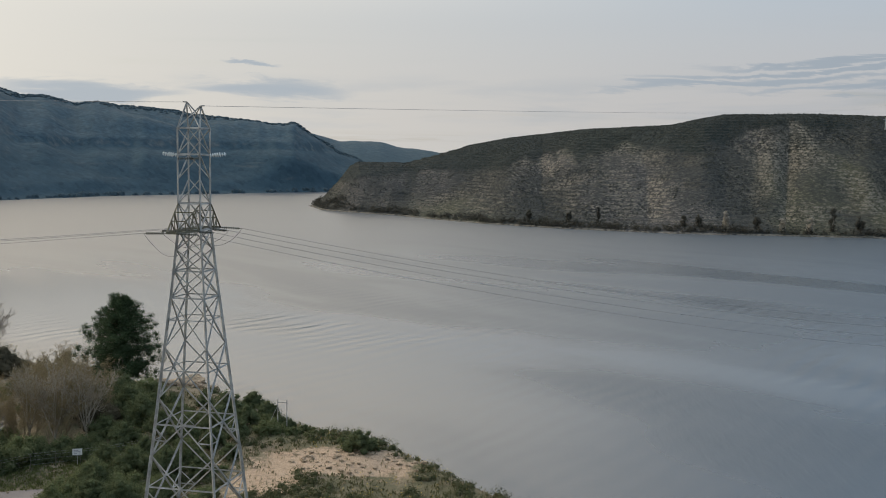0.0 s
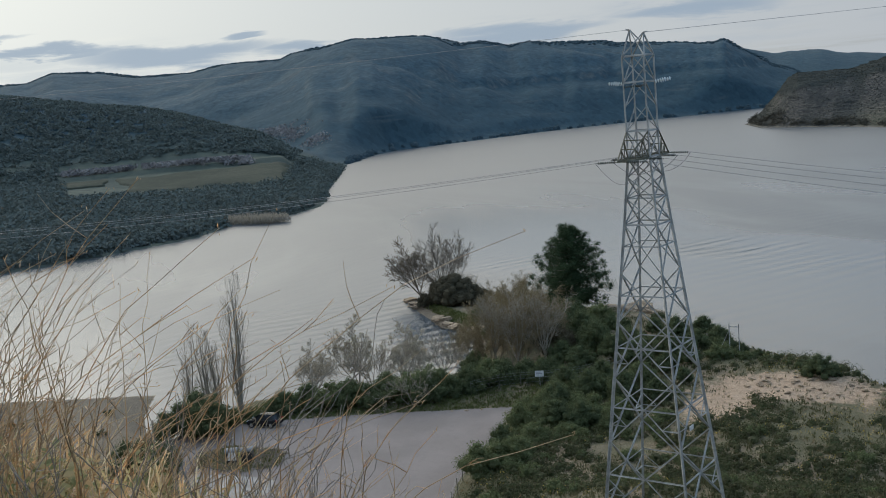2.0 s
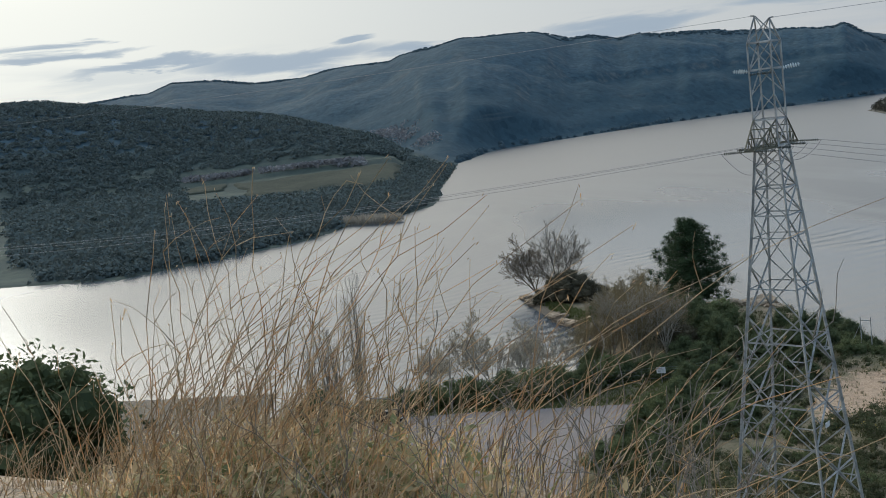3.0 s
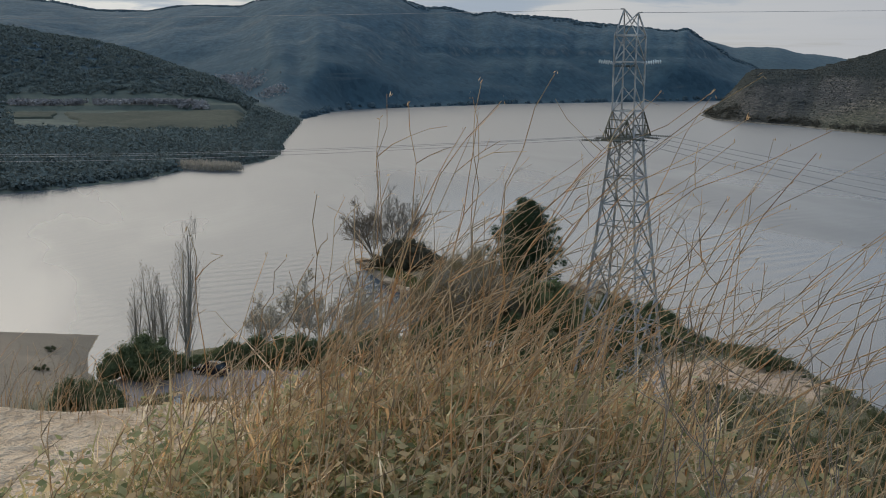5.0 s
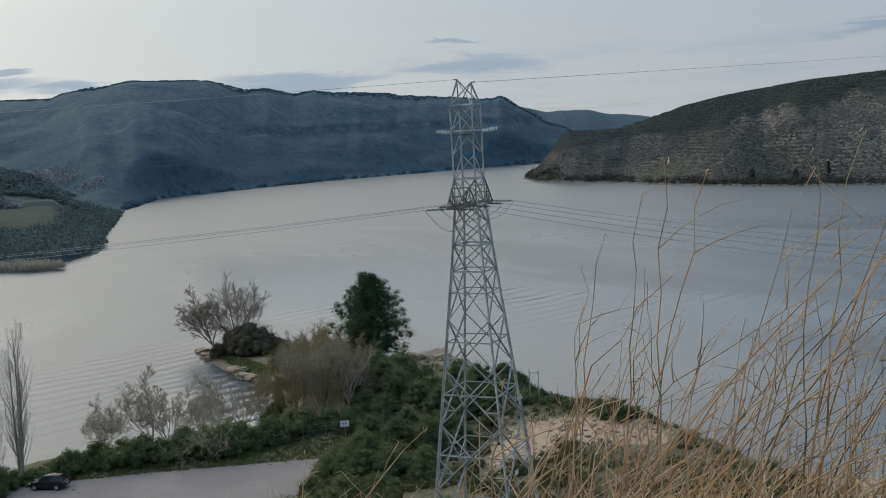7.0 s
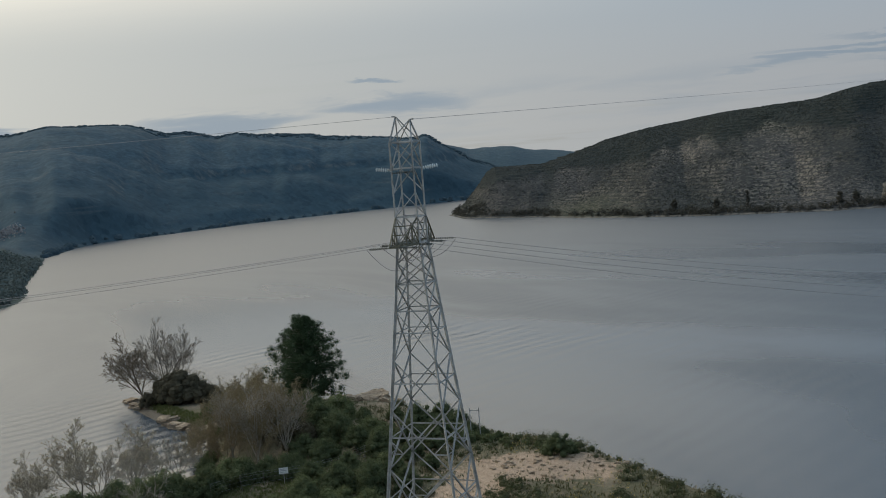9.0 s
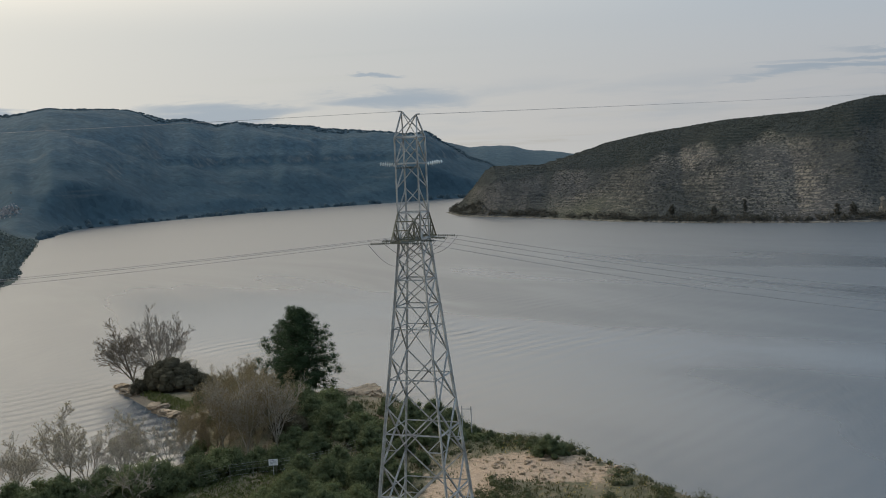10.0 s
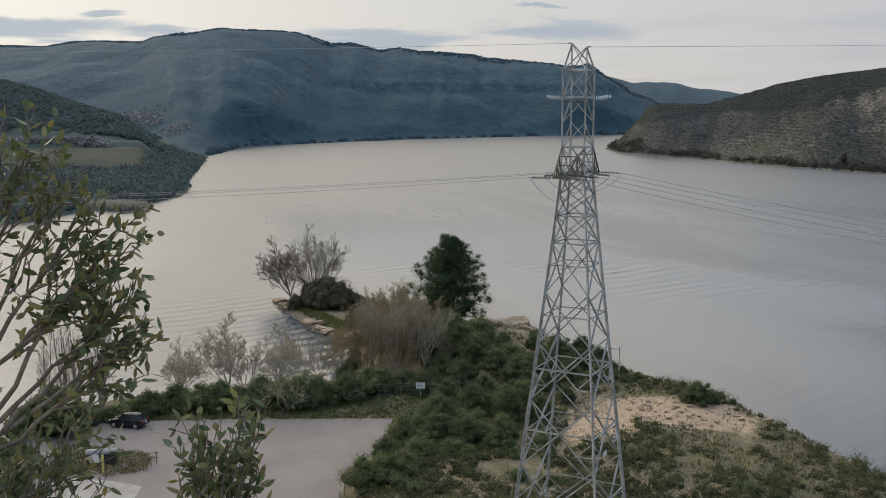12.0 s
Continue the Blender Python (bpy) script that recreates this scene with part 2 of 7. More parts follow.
def hills_look(n):
    p = place(n)
    split = n.add("ShaderNodeSeparateXYZ")
    n.put(split.inputs[0], p)
    x, y, z = split.outputs
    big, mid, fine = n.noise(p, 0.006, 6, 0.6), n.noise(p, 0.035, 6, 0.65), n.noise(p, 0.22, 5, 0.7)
    # haze of the distance is painted into these tones as extra blue
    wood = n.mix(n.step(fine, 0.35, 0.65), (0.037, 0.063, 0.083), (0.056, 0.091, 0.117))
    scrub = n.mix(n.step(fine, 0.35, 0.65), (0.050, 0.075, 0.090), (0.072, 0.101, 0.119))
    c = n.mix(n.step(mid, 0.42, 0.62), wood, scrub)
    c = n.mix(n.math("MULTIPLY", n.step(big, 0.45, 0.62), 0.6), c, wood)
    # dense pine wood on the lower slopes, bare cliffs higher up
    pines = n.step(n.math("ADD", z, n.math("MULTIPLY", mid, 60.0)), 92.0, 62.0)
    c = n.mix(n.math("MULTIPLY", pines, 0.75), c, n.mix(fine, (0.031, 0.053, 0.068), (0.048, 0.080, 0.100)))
    face = n.noise(n.scaled(p, 0.018, 0.018, 0.012), 1.0, 4, 0.6, 0.5)
    high = n.math("MULTIPLY", n.step(z, 52.0, 66.0), n.step(face, 0.56, 0.66))
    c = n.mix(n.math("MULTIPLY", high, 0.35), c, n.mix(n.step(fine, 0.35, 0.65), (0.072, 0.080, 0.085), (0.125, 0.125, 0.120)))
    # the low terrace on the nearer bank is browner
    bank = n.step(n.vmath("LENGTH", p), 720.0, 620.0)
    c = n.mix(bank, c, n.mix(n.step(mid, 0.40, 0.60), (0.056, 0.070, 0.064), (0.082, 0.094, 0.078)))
    # ledges of pale rock, in broken level bands
    layer = n.noise(n.scaled(p, 0.012, 0.012, 0.16), 1.0, 5, 0.6, 0.4)
    slope = n.add("ShaderNodeNewGeometry").outputs["Normal"]
    tilt = n.add("ShaderNodeSeparateXYZ")
    n.put(tilt.inputs[0], slope)
    steep = n.step(tilt.outputs[2], 0.99, 0.90)
    rock = n.mix(fine, (0.105, 0.113, 0.112), (0.155, 0.155, 0.150))
    c = n.mix(n.math("MULTIPLY", n.math("MULTIPLY", n.step(layer, 0.58, 0.68), n.step(mid, 0.45, 0.6)), n.math("MULTIPLY", steep, 0.35)), c, rock)
    cliff = n.math("MULTIPLY", n.step(tilt.outputs[2], 0.86, 0.72), n.step(z, 30.0, 38.0))
    streak = n.noise(n.scaled(p, 0.10, 0.10, 0.03), 1.0, 4, 0.65)
    c = n.mix(n.math("MULTIPLY", cliff, n.math("MULTIPLY", n.step(streak, 0.44, 0.66), 0.6)), c, rock)
    # the crowns of the woods: round, each of its own shade
    middle, shade = n.cells(p, 0.17)
    tone = n.add("ShaderNodeSeparateColor")
    n.put(tone.inputs[0], shade)
    wooded = n.step(n.math("ADD", mid, n.math("MULTIPLY", tone.outputs[1], 0.35)), 0.45, 0.62)
    dark = n.mix(1.0, c, (0.80, 0.82, 0.84), "MULTIPLY")
    pale = n.mix(1.0, c, (1.10, 1.09, 1.07), "MULTIPLY")
    c = n.mix(wooded, c, n.mix(tone.outputs[0], dark, pale))
    relief = n.math("MULTIPLY_ADD", n.math("MULTIPLY", n.math("SUBTRACT", 1.0, middle), wooded), 0.6, n.math("ADD", n.math("MULTIPLY", fine, 0.35), mid))
    # a blue tint over the whole colour stands in for haze
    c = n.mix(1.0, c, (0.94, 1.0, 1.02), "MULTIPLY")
    return c, n.bump(relief, 0.28)


def right_hill_look(n):
    p = place(n)
    mid, fine, grain = n.noise(p, 0.06, 6, 0.65), n.noise(p, 0.5, 4, 0.7), n.noise(p, 1.8, 3, 0.7)
    split, tilt = n.add("ShaderNodeSeparateXYZ"), n.add("ShaderNodeSeparateXYZ")
    n.put(split.inputs[0], p)
    n.put(tilt.inputs[0], n.add("ShaderNodeNewGeometry").outputs["True Normal"])
    z = split.outputs[2]
    # wooded gullies run down the slope between open ribs of ledges; the end of the hill is browner
    gully = n.noise(n.scaled(p, 0.020, 0.003, 0.004), 1.0, 3, 0.5, 0.5)
    rib = n.step(n.math("MULTIPLY_ADD", n.math("SUBTRACT", mid, 0.5), 0.30, gully), 0.40, 0.54)
    warm = n.step(n.noise(n.scaled(p, 0.010, 0.003, 0.004), 1.0, 2, 0.5), 0.44, 0.58)
    speck = n.noise(n.scaled(p, 0.45, 0.45, 1.3), 1.0, 4, 0.75)
    herb = n.mix(warm, n.mix(n.step(speck, 0.35, 0.65), (0.042, 0.043, 0.043), (0.086, 0.083, 0.080)), n.mix(n.step(speck, 0.35, 0.65), (0.046, 0.049, 0.036), (0.100, 0.098, 0.064)))
    wood = n.mix(n.step(fine, 0.35, 0.65), (0.026, 0.031, 0.032), (0.048, 0.051, 0.048))
    c = n.mix(n.math("MULTIPLY_ADD", rib, 0.75, 0.15), wood, herb)
    # pale broken stone on the risers and strewn over the treads
    rock = n.mix(n.step(grain, 0.3, 0.7), (0.130, 0.120, 0.100), (0.265, 0.242, 0.200))
    riser = n.math("MULTIPLY", n.step(tilt.outputs[2], 0.90, 0.72), n.step(fine, 0.44, 0.56))
    strewn = n.math("MULTIPLY", n.step(speck, 0.54, 0.61), 0.62)
    stone = n.math("MULTIPLY", n.math("MAXIMUM", riser, strewn), n.math("MULTIPLY_ADD", rib, 0.70, 0.20))
    stone = n.math("MULTIPLY", stone, n.math("MULTIPLY_ADD", n.step(split.outputs[0], -45.0, 15.0), 0.6, 0.4))
    # close dark scrub caps the hill, lowest at its end
    share = n.math("DIVIDE", z, n.math("MULTIPLY_ADD", split.outputs[0], 0.125, 44.0))
    cap = n.step(n.math("MULTIPLY_ADD", n.math("SUBTRACT", gully, 0.5), -0.9, n.math("MULTIPLY_ADD", n.math("SUBTRACT", mid, 0.5), 0.35, n.math("MULTIPLY_ADD", split.outputs[0], -0.0010, share))), 0.62, 0.74)
    c = n.mix(n.math("MULTIPLY", stone, n.math("MULTIPLY_ADD", cap, -0.9, 1.0)), c, rock)
    c = n.mix(n.math("MULTIPLY", cap, 0.85), c, n.mix(n.step(fine, 0.35, 0.65), (0.019, 0.026, 0.026), (0.036, 0.043, 0.040)))
    c = n.mix(n.math("MULTIPLY", n.step(z, 0.95, 0.6), n.step(fine, 0.40, 0.56)), c, (0.20, 0.185, 0.16))
    return c, n.bump(n.math("ADD", fine, n.math("MULTIPLY", grain, 0.5)), 0.8)


def water_look(n):
    p = place(n)
    warp = n.noise(p, 0.018, 3, 0.5)
    small = n.noise(n.scaled(p, 1.5, 0.5, 1, 34), 1.3, 3, 0.6)
    mid = n.noise(n.scaled(p, 1.0, 0.22, 1, 34), 0.42, 3, 0.5, 0.4)
    # low swells from one side, with long uneven crests: short in the inlet, longer on the open water
    waves = []
    for scale, distortion in ((0.088, 8.0), (0.074, 8.5)):
        wave = n.add("ShaderNodeTexWave", wave_type="BANDS", bands_direction="X", wave_profile="SIN")
        n.put(wave.inputs["Vector"], n.turned(p, 34))
        for key, value in (("Scale", scale), ("Distortion", distortion), ("Detail", 3.0), ("Detail Scale", 0.35), ("Detail Roughness", 0.55)):
            wave.inputs[key].default_value = value
        waves.append(wave.outputs["Fac"])
    # long smooth slicks lie between patches that the breeze has roughened
    slick = n.noise(n.scaled(n.turned(p, 48), 0.45, 1.5, 1), 0.0105, 4, 0.5, 0.45)
    off_shore = n.step(n.vmath("LENGTH", n.vmath("ADD", p, (-30.0, -150.0, 0.0))), 330.0, 130.0)
    breeze = n.math("MULTIPLY_ADD", n.math("SUBTRACT", n.step(slick, 0.40, 0.62), 0.5), off_shore, 0.5)
    near = n.step(n.vmath("LENGTH", n.vmath("ADD", p, (60.0, -125.0, 0.0))), 320.0, 40.0)
    train = n.math("MULTIPLY", n.step(warp, 0.45, 0.63), n.step(n.noise(n.scaled(p, 1, 0.4, 1, 34), 0.03, 2, 0.5), 0.36, 0.58))
    beside = n.step(n.vmath("LENGTH", n.vmath("ADD", p, (-26.0, -186.0, 0.0))), 140.0, 60.0)
    swell = n.math("MULTIPLY", n.math("MULTIPLY_ADD", train, 0.105, 0.022), n.math("MULTIPLY_ADD", beside, 0.9, 0.04))
    inlet = n.step(n.vmath("LENGTH", n.vmath("ADD", p, (76.0, -140.0, 0.0))), 46.0, 18.0)
    height = n.math("ADD", n.math("MULTIPLY", waves[1], swell), n.math("MULTIPLY", waves[0], n.math("MULTIPLY_ADD", inlet, 0.12, n.math("MULTIPLY", swell, 0.25))))
    height = n.math("ADD", height, n.math("MULTIPLY", mid, n.math("MULTIPLY", n.math("MULTIPLY_ADD", breeze, 0.08, 0.03), near)))
    height = n.math("ADD", height, n.math("MULTIPLY", n.math("MULTIPLY", small, near), n.math("MULTIPLY_ADD", breeze, 0.030, 0.008)))
    c = n.mix(warp, (0.044, 0.060, 0.078), (0.052, 0.069, 0.088))
    rough = n.math("MULTIPLY_ADD", breeze, 0.24, n.math("MULTIPLY_ADD", near, -0.11, 0.22))
    return c, n.bump(height, 1.0, 0.7), rough


def gravel_look(n):
    p = place(n)
    big, mid, fine = n.noise(p, 0.12, 5, 0.6), n.noise(p, 1.4, 4, 0.6), n.noise(p, 16.0, 3, 0.7)
    c = n.mix(n.step(big, 0.35, 0.65), (0.175, 0.150, 0.142), (0.22, 0.190, 0.180))
    c = n.mix(n.math("MULTIPLY", n.step(mid, 0.5, 0.75), 0.35), c, (0.15, 0.132, 0.118))
    c = n.mix(n.math("MULTIPLY", fine, 0.25), c, (0.30, 0.27, 0.24))
    return c, n.bump(fine, 0.02)


def stone_look(n):
    p = place(n)
    big, fine = n.noise(p, 0.7, 5, 0.65), n.noise(p, 5.0, 5, 0.7)
    beds = n.noise(n.scaled(p, 0.6, 0.6, 4.5), 1.0, 5, 0.7, 1.0)
    c = n.mix(n.step(big, 0.35, 0.65), (0.30, 0.225, 0.15), (0.46, 0.36, 0.255))
    c = n.mix(n.math("MULTIPLY", n.step(beds, 0.50, 0.60), 0.7), c, (0.13, 0.10, 0.07))
    c = n.mix(n.math("MULTIPLY", n.step(fine, 0.5, 0.75), 0.5), c, (0.42, 0.35, 0.27))
    return c, n.bump(n.math("ADD", n.math("MULTIPLY", fine, 0.5), beds), 0.35)


M = {
    "ground": material("headland_ground", rough=0.95, build=ground_look, specular=0.2),
    "hills": material("hazed_wooded_hills", rough=0.95, build=hills_look, specular=0.1),
    "right_hill": material("terraced_hill", rough=0.95, build=right_hill_look, specular=0.1),
    "water": material("lake_water", rough=0.1, build=water_look),
    "gravel": material("packed_gravel", rough=0.9, build=gravel_look, specular=0.3),
    "concrete": material("pale_concrete", rough=0.85, build=mottled((0.27, 0.252, 0.232), (0.36, 0.338, 0.312), 0.6, 12, 0.01, place)),
    "steel": material("galvanised_steel", rough=0.6, metal=0.1, build=mottled((0.30, 0.30, 0.29), (0.50, 0.50, 0.485), 1.2, 9, 0.002)),
    "wire": material("aluminium_cable", (0.30, 0.30, 0.31), 0.6, 0.3),
    "old_steel": material("lichened_steel", rough=0.8, metal=0.1, build=mottled((0.13, 0.125, 0.09), (0.21, 0.20, 0.15), 1.5, 9, 0.003)),
    "dark_disc": material("brown_insulator_glass", (0.085, 0.09, 0.075), 0.3),
    "glass_disc": material("insulator_glass", (0.62, 0.66, 0.66), 0.2),
    "bark": material("grey_bark", rough=0.9, build=mottled((0.17, 0.14, 0.105), (0.28, 0.235, 0.18), 2.0, 9, 0.02)),
    "pale_bark": material("pale_bark", rough=0.9, build=mottled((0.26, 0.23, 0.185), (0.38, 0.34, 0.28), 2.0, 9, 0.02)),
    "red_bark": material("brown_twigs", rough=0.9, build=mottled((0.18, 0.142, 0.096), (0.29, 0.235, 0.165), 2.0, 9, 0.02)),
    "buds": material("pale_buds", rough=0.8, specular=0.12, thin=0.25, build=leafy([(0.44, 0.38, 0.26), (0.60, 0.54, 0.41), (0.30, 0.245, 0.16)], 0.1, 0.0)),
    "thicket": material("tan_twigs", rough=0.9, specular=0.1, thin=0.25, build=leafy([(0.25, 0.195, 0.115), (0.33, 0.265, 0.165), (0.19, 0.155, 0.092), (0.18, 0.18, 0.094)])),
    "brown_buds": material("brown_buds", rough=0.9, specular=0.12, build=leafy([(0.19, 0.152, 0.105), (0.26, 0.21, 0.15), (0.14, 0.112, 0.08)])),
    "pine": material("pine_needles", rough=0.7, specular=0.12, thin=0.25, build=leafy([(0.034, 0.058, 0.027), (0.052, 0.080, 0.038), (0.078, 0.106, 0.050)])),
    "shrub": material("evergreen_leaves", rough=0.75, specular=0.1, thin=0.4, build=leafy([(0.094, 0.121, 0.055), (0.143, 0.168, 0.080), (0.200, 0.214, 0.108)], 0.4, 0.15)),
    "dark_shrub": material("dark_evergreen_leaves", rough=0.75, specular=0.1, thin=0.4, build=leafy([(0.070, 0.093, 0.047), (0.107, 0.131, 0.066), (0.156, 0.176, 0.089)], 0.4, 0.15)),
    "olive_brown": material("olive_brown_leaves", rough=0.8, specular=0.08, thin=0.2, build=leafy([(0.070, 0.064, 0.042), (0.098, 0.088, 0.058), (0.128, 0.112, 0.076)])),
    "scrub": material("garrigue_scrub", rough=0.9, specular=0.08, thin=0.3, build=leafy([(0.055, 0.069, 0.032), (0.080, 0.091, 0.044), (0.111, 0.115, 0.061), (0.152, 0.138, 0.088)], 0.3, 0.0)),
    "gorse": material("yellow_gorse", rough=0.7, thin=0.2, build=leafy([(0.48, 0.34, 0.04), (0.60, 0.43, 0.06), (0.24, 0.21, 0.06)])),
    "tuft": material("dry_tuft_grass", rough=0.85, specular=0.1, thin=0.25, build=leafy([(0.30, 0.25, 0.16), (0.40, 0.34, 0.23), (0.22, 0.19, 0.115)])),
    "herb": material("olive_herbs", rough=0.85, specular=0.1, thin=0.25, build=leafy([(0.084, 0.094, 0.044), (0.122, 0.121, 0.061), (0.165, 0.146, 0.084), (0.101, 0.115, 0.052)], 0.4, 0.0)),
    "far_bush": material("hill_bushes", rough=0.95, specular=0.05, build=leafy([(0.032, 0.037, 0.034), (0.046, 0.050, 0.043), (0.066, 0.066, 0.053)])),
    "waterside": material("waterside_leaves", rough=0.95, specular=0.05, thin=0.2, build=leafy([(0.056, 0.057, 0.048), (0.076, 0.074, 0.060), (0.102, 0.092, 0.076)])),
    # leaf tones lightened and blued, with the haze over the lake painted in
    "far_tree": material("hazed_far_leaves", rough=0.95, specular=0.05, thin=0.2, build=leafy([(0.092, 0.122, 0.122), (0.108, 0.140, 0.138), (0.124, 0.152, 0.146), (0.134, 0.142, 0.132)], 0.3, 0.6)),
    # blue of the distant haze is put into these leaf tones, like the hills
    "distant_tree": material("hazed_distant_leaves", rough=0.95, specular=0.05, thin=0.2, build=leafy([(0.050, 0.078, 0.096), (0.066, 0.098, 0.118), (0.082, 0.116, 0.134)])),
    "straw": material("dry_straw", rough=0.75, specular=0.12, thin=0.6, build=leafy([(0.74, 0.52, 0.29), (0.78, 0.64, 0.45), (0.74, 0.46, 0.23), (0.42, 0.33, 0.20), (0.80, 0.71, 0.54), (0.56, 0.45, 0.27), (0.74, 0.50, 0.27), (0.54, 0.51, 0.32)], 0.0, 0.0)),
    "reed": material("dry_reeds", rough=0.9, specular=0.1, thin=0.3, build=leafy([(0.34, 0.31, 0.26), (0.46, 0.42, 0.35), (0.25, 0.225, 0.18)])),
    "grey_twig": material("dead_grey_twigs", rough=0.9, build=mottled((0.15, 0.13, 0.105), (0.29, 0.26, 0.22), 20.0, 6, 0.001)),
    "stalk": material("dry_stalks", rough=0.75, specular=0.12, thin=0.5, build=leafy([(0.50, 0.39, 0.25), (0.64, 0.52, 0.36), (0.26, 0.21, 0.145), (0.64, 0.42, 0.22), (0.40, 0.35, 0.24)], 0.0, 0.0)),
    "green_blade": material("green_grass", rough=0.8, specular=0.1, thin=0.3, build=leafy([(0.085, 0.110, 0.036), (0.130, 0.150, 0.054), (0.18, 0.18, 0.085)])),
    "fresh_blade": material("fresh_grass", rough=0.8, specular=0.1, thin=0.6, build=leafy([(0.24, 0.26, 0.10), (0.36, 0.34, 0.15), (0.52, 0.45, 0.24), (0.64, 0.51, 0.29)], 0.1, 0.0)),
    "weed_leaf": material("green_weed_leaves", rough=0.8, specular=0.1, thin=0.5, build=leafy([(0.20, 0.22, 0.11), (0.32, 0.33, 0.17), (0.46, 0.43, 0.25), (0.58, 0.47, 0.28), (0.62, 0.44, 0.25)], 0.1, 0.0)),
    "olive_leaf": material("olive_leaves", rough=0.5, specular=0.16, thin=0.25, build=leafy([(0.060, 0.090, 0.044), (0.092, 0.126, 0.062), (0.165, 0.188, 0.112), (0.20, 0.188, 0.07), (0.076, 0.108, 0.054)], 0.15, 0.0)),
    "olive_wood": material("olive_wood", rough=0.9, build=mottled((0.13, 0.112, 0.092), (0.24, 0.21, 0.17), 14.0, 6, 0.004)),
    "stone": material("ochre_stone", rough=0.95, build=stone_look),
    "field": material("meadow", rough=0.95, specular=0.08, build=mottled((0.040, 0.050, 0.040), (0.064, 0.072, 0.056), 0.05, 9, 0.2, place)),
    # pale stone, its warmth greyed out in the colour to suggest haze
    "pale_wall": material("pale_hazed_stone", rough=0.95, specular=0.1, build=mottled((0.21, 0.20, 0.20), (0.32, 0.30, 0.29), 0.1, 9, 0.2, place)),
    "car_paint": material("black_car_paint", (0.012, 0.013, 0.016), 0.25),
    "car_roof": material("dark_car_roof", (0.05, 0.055, 0.055), 0.14),
    "car_glass": material("dark_car_glass", (0.02, 0.022, 0.025), 0.08),
    "rubber": material("black_rubber", (0.02, 0.02, 0.02), 0.85),
    "alloy": material("alloy_rim", (0.5, 0.5, 0.5), 0.35, 0.8),
    "lamp_red": material("red_lamp_glass", (0.25, 0.02, 0.02), 0.25),
    "lamp_clear": material("clear_lamp_glass", (0.7, 0.7, 0.7), 0.15),
    "white_paint": material("white_paint", rough=0.6, build=mottled((0.66, 0.66, 0.64), (0.76, 0.76, 0.74), 3.0, 8, 0.001)),
    "grey_paint": material("grey_print", (0.25, 0.26, 0.28), 0.6),
    "yellow_paint": material("yellow_paint", rough=0.6, build=mottled((0.55, 0.45, 0.12), (0.66, 0.56, 0.2), 3.0, 8, 0.001)),
    "dark_plastic": material("dark_plastic", (0.035, 0.037, 0.04), 0.5),
    "bin_lid": material("grey_plastic_lid", (0.17, 0.18, 0.19), 0.55),
    "wood": material("weathered_wood", rough=0.85, build=mottled((0.20, 0.16, 0.12), (0.32, 0.27, 0.21), 4.0, 9, 0.004)),
}


# ---- building helpers ----
def link(name, me, mat, parent=None, label=""):
    if mat and not me.materials:
        me.materials.append(mat)
    ob = new(name, me)
    if parent:
        ob.parent = parent
    if label:
        ob["label"] = label
    return ob


def thing(name, label, category, group="", at=(0, 0, 0), turn=0.0, kind=""):
    ob = new(name)
    ob.matrix_basis = pose(*at, 0, 0, turn)
    return tagged(ob, label, category, group, kind)


def part(name, bm, mat, parent, label="", smooth=False):
    me = bpy.data.meshes.new(name)
    bm.to_mesh(me)
    bm.free()
    if smooth:
        me.polygons.foreach_set("use_smooth", [True] * len(me.polygons))
    return link(name, me, mat, parent, label)


def poly_mesh(name, verts, faces, smooth=False):
    """A mesh from arrays: verts (n, 3) and faces (m, k) with k corners each."""
    me = bpy.data.meshes.new(name)
    verts, faces = np.asarray(verts, np.float32), np.asarray(faces, np.int32)
    m, k = faces.shape
    me.vertices.add(len(verts))
    me.vertices.foreach_set("co", verts.ravel())
    me.loops.add(m * k)
    me.loops.foreach_set("vertex_index", faces.ravel())
    me.polygons.add(m)
    me.polygons.foreach_set("loop_start", np.arange(0, m * k, k, dtype=np.int32))
    me.polygons.foreach_set("use_smooth", np.full(m, smooth))
    me.update(calc_edges=True)
    me.validate()
    return me


def unit(v):
    return v / np.maximum(np.linalg.norm(v, axis=-1, keepdims=True), 1e-9)


def leaf_quads(rng, at, length, width, drift=None, face=None):
    """Leaf-shaped quads at the given places, turned at random, along drift, or facing roughly one way each."""
    k = len(at)
    if face is not None:
        n = unit(unit(face) + 0.55 * rng.normal(size=(k, 3)))
        t = unit(np.cross(n, rng.normal(size=(k, 3))))
        size = rng.uniform(0.65, 1.35, (k, 1))
        b = np.cross(n, t) * size * width / 2
        t = t * size * length / 2
        return np.stack([at - t, at + b, at + t, at - b], 1)
    t = unit(rng.normal(size=(k, 3)) if drift is None else drift + 0.5 * rng.normal(size=(k, 3)))
    b = unit(np.cross(t, rng.normal(size=(k, 3))))
    size = rng.uniform(0.65, 1.35, (k, 1))
    t, b = t * size * length / 2, b * size * width / 2
    return np.stack([at - t, at + b, at + t, at - b], 1)


def leaf_mesh(name, quads):
    return poly_mesh(name, quads.reshape(-1, 3), np.arange(len(quads) * 4).reshape(-1, 4))


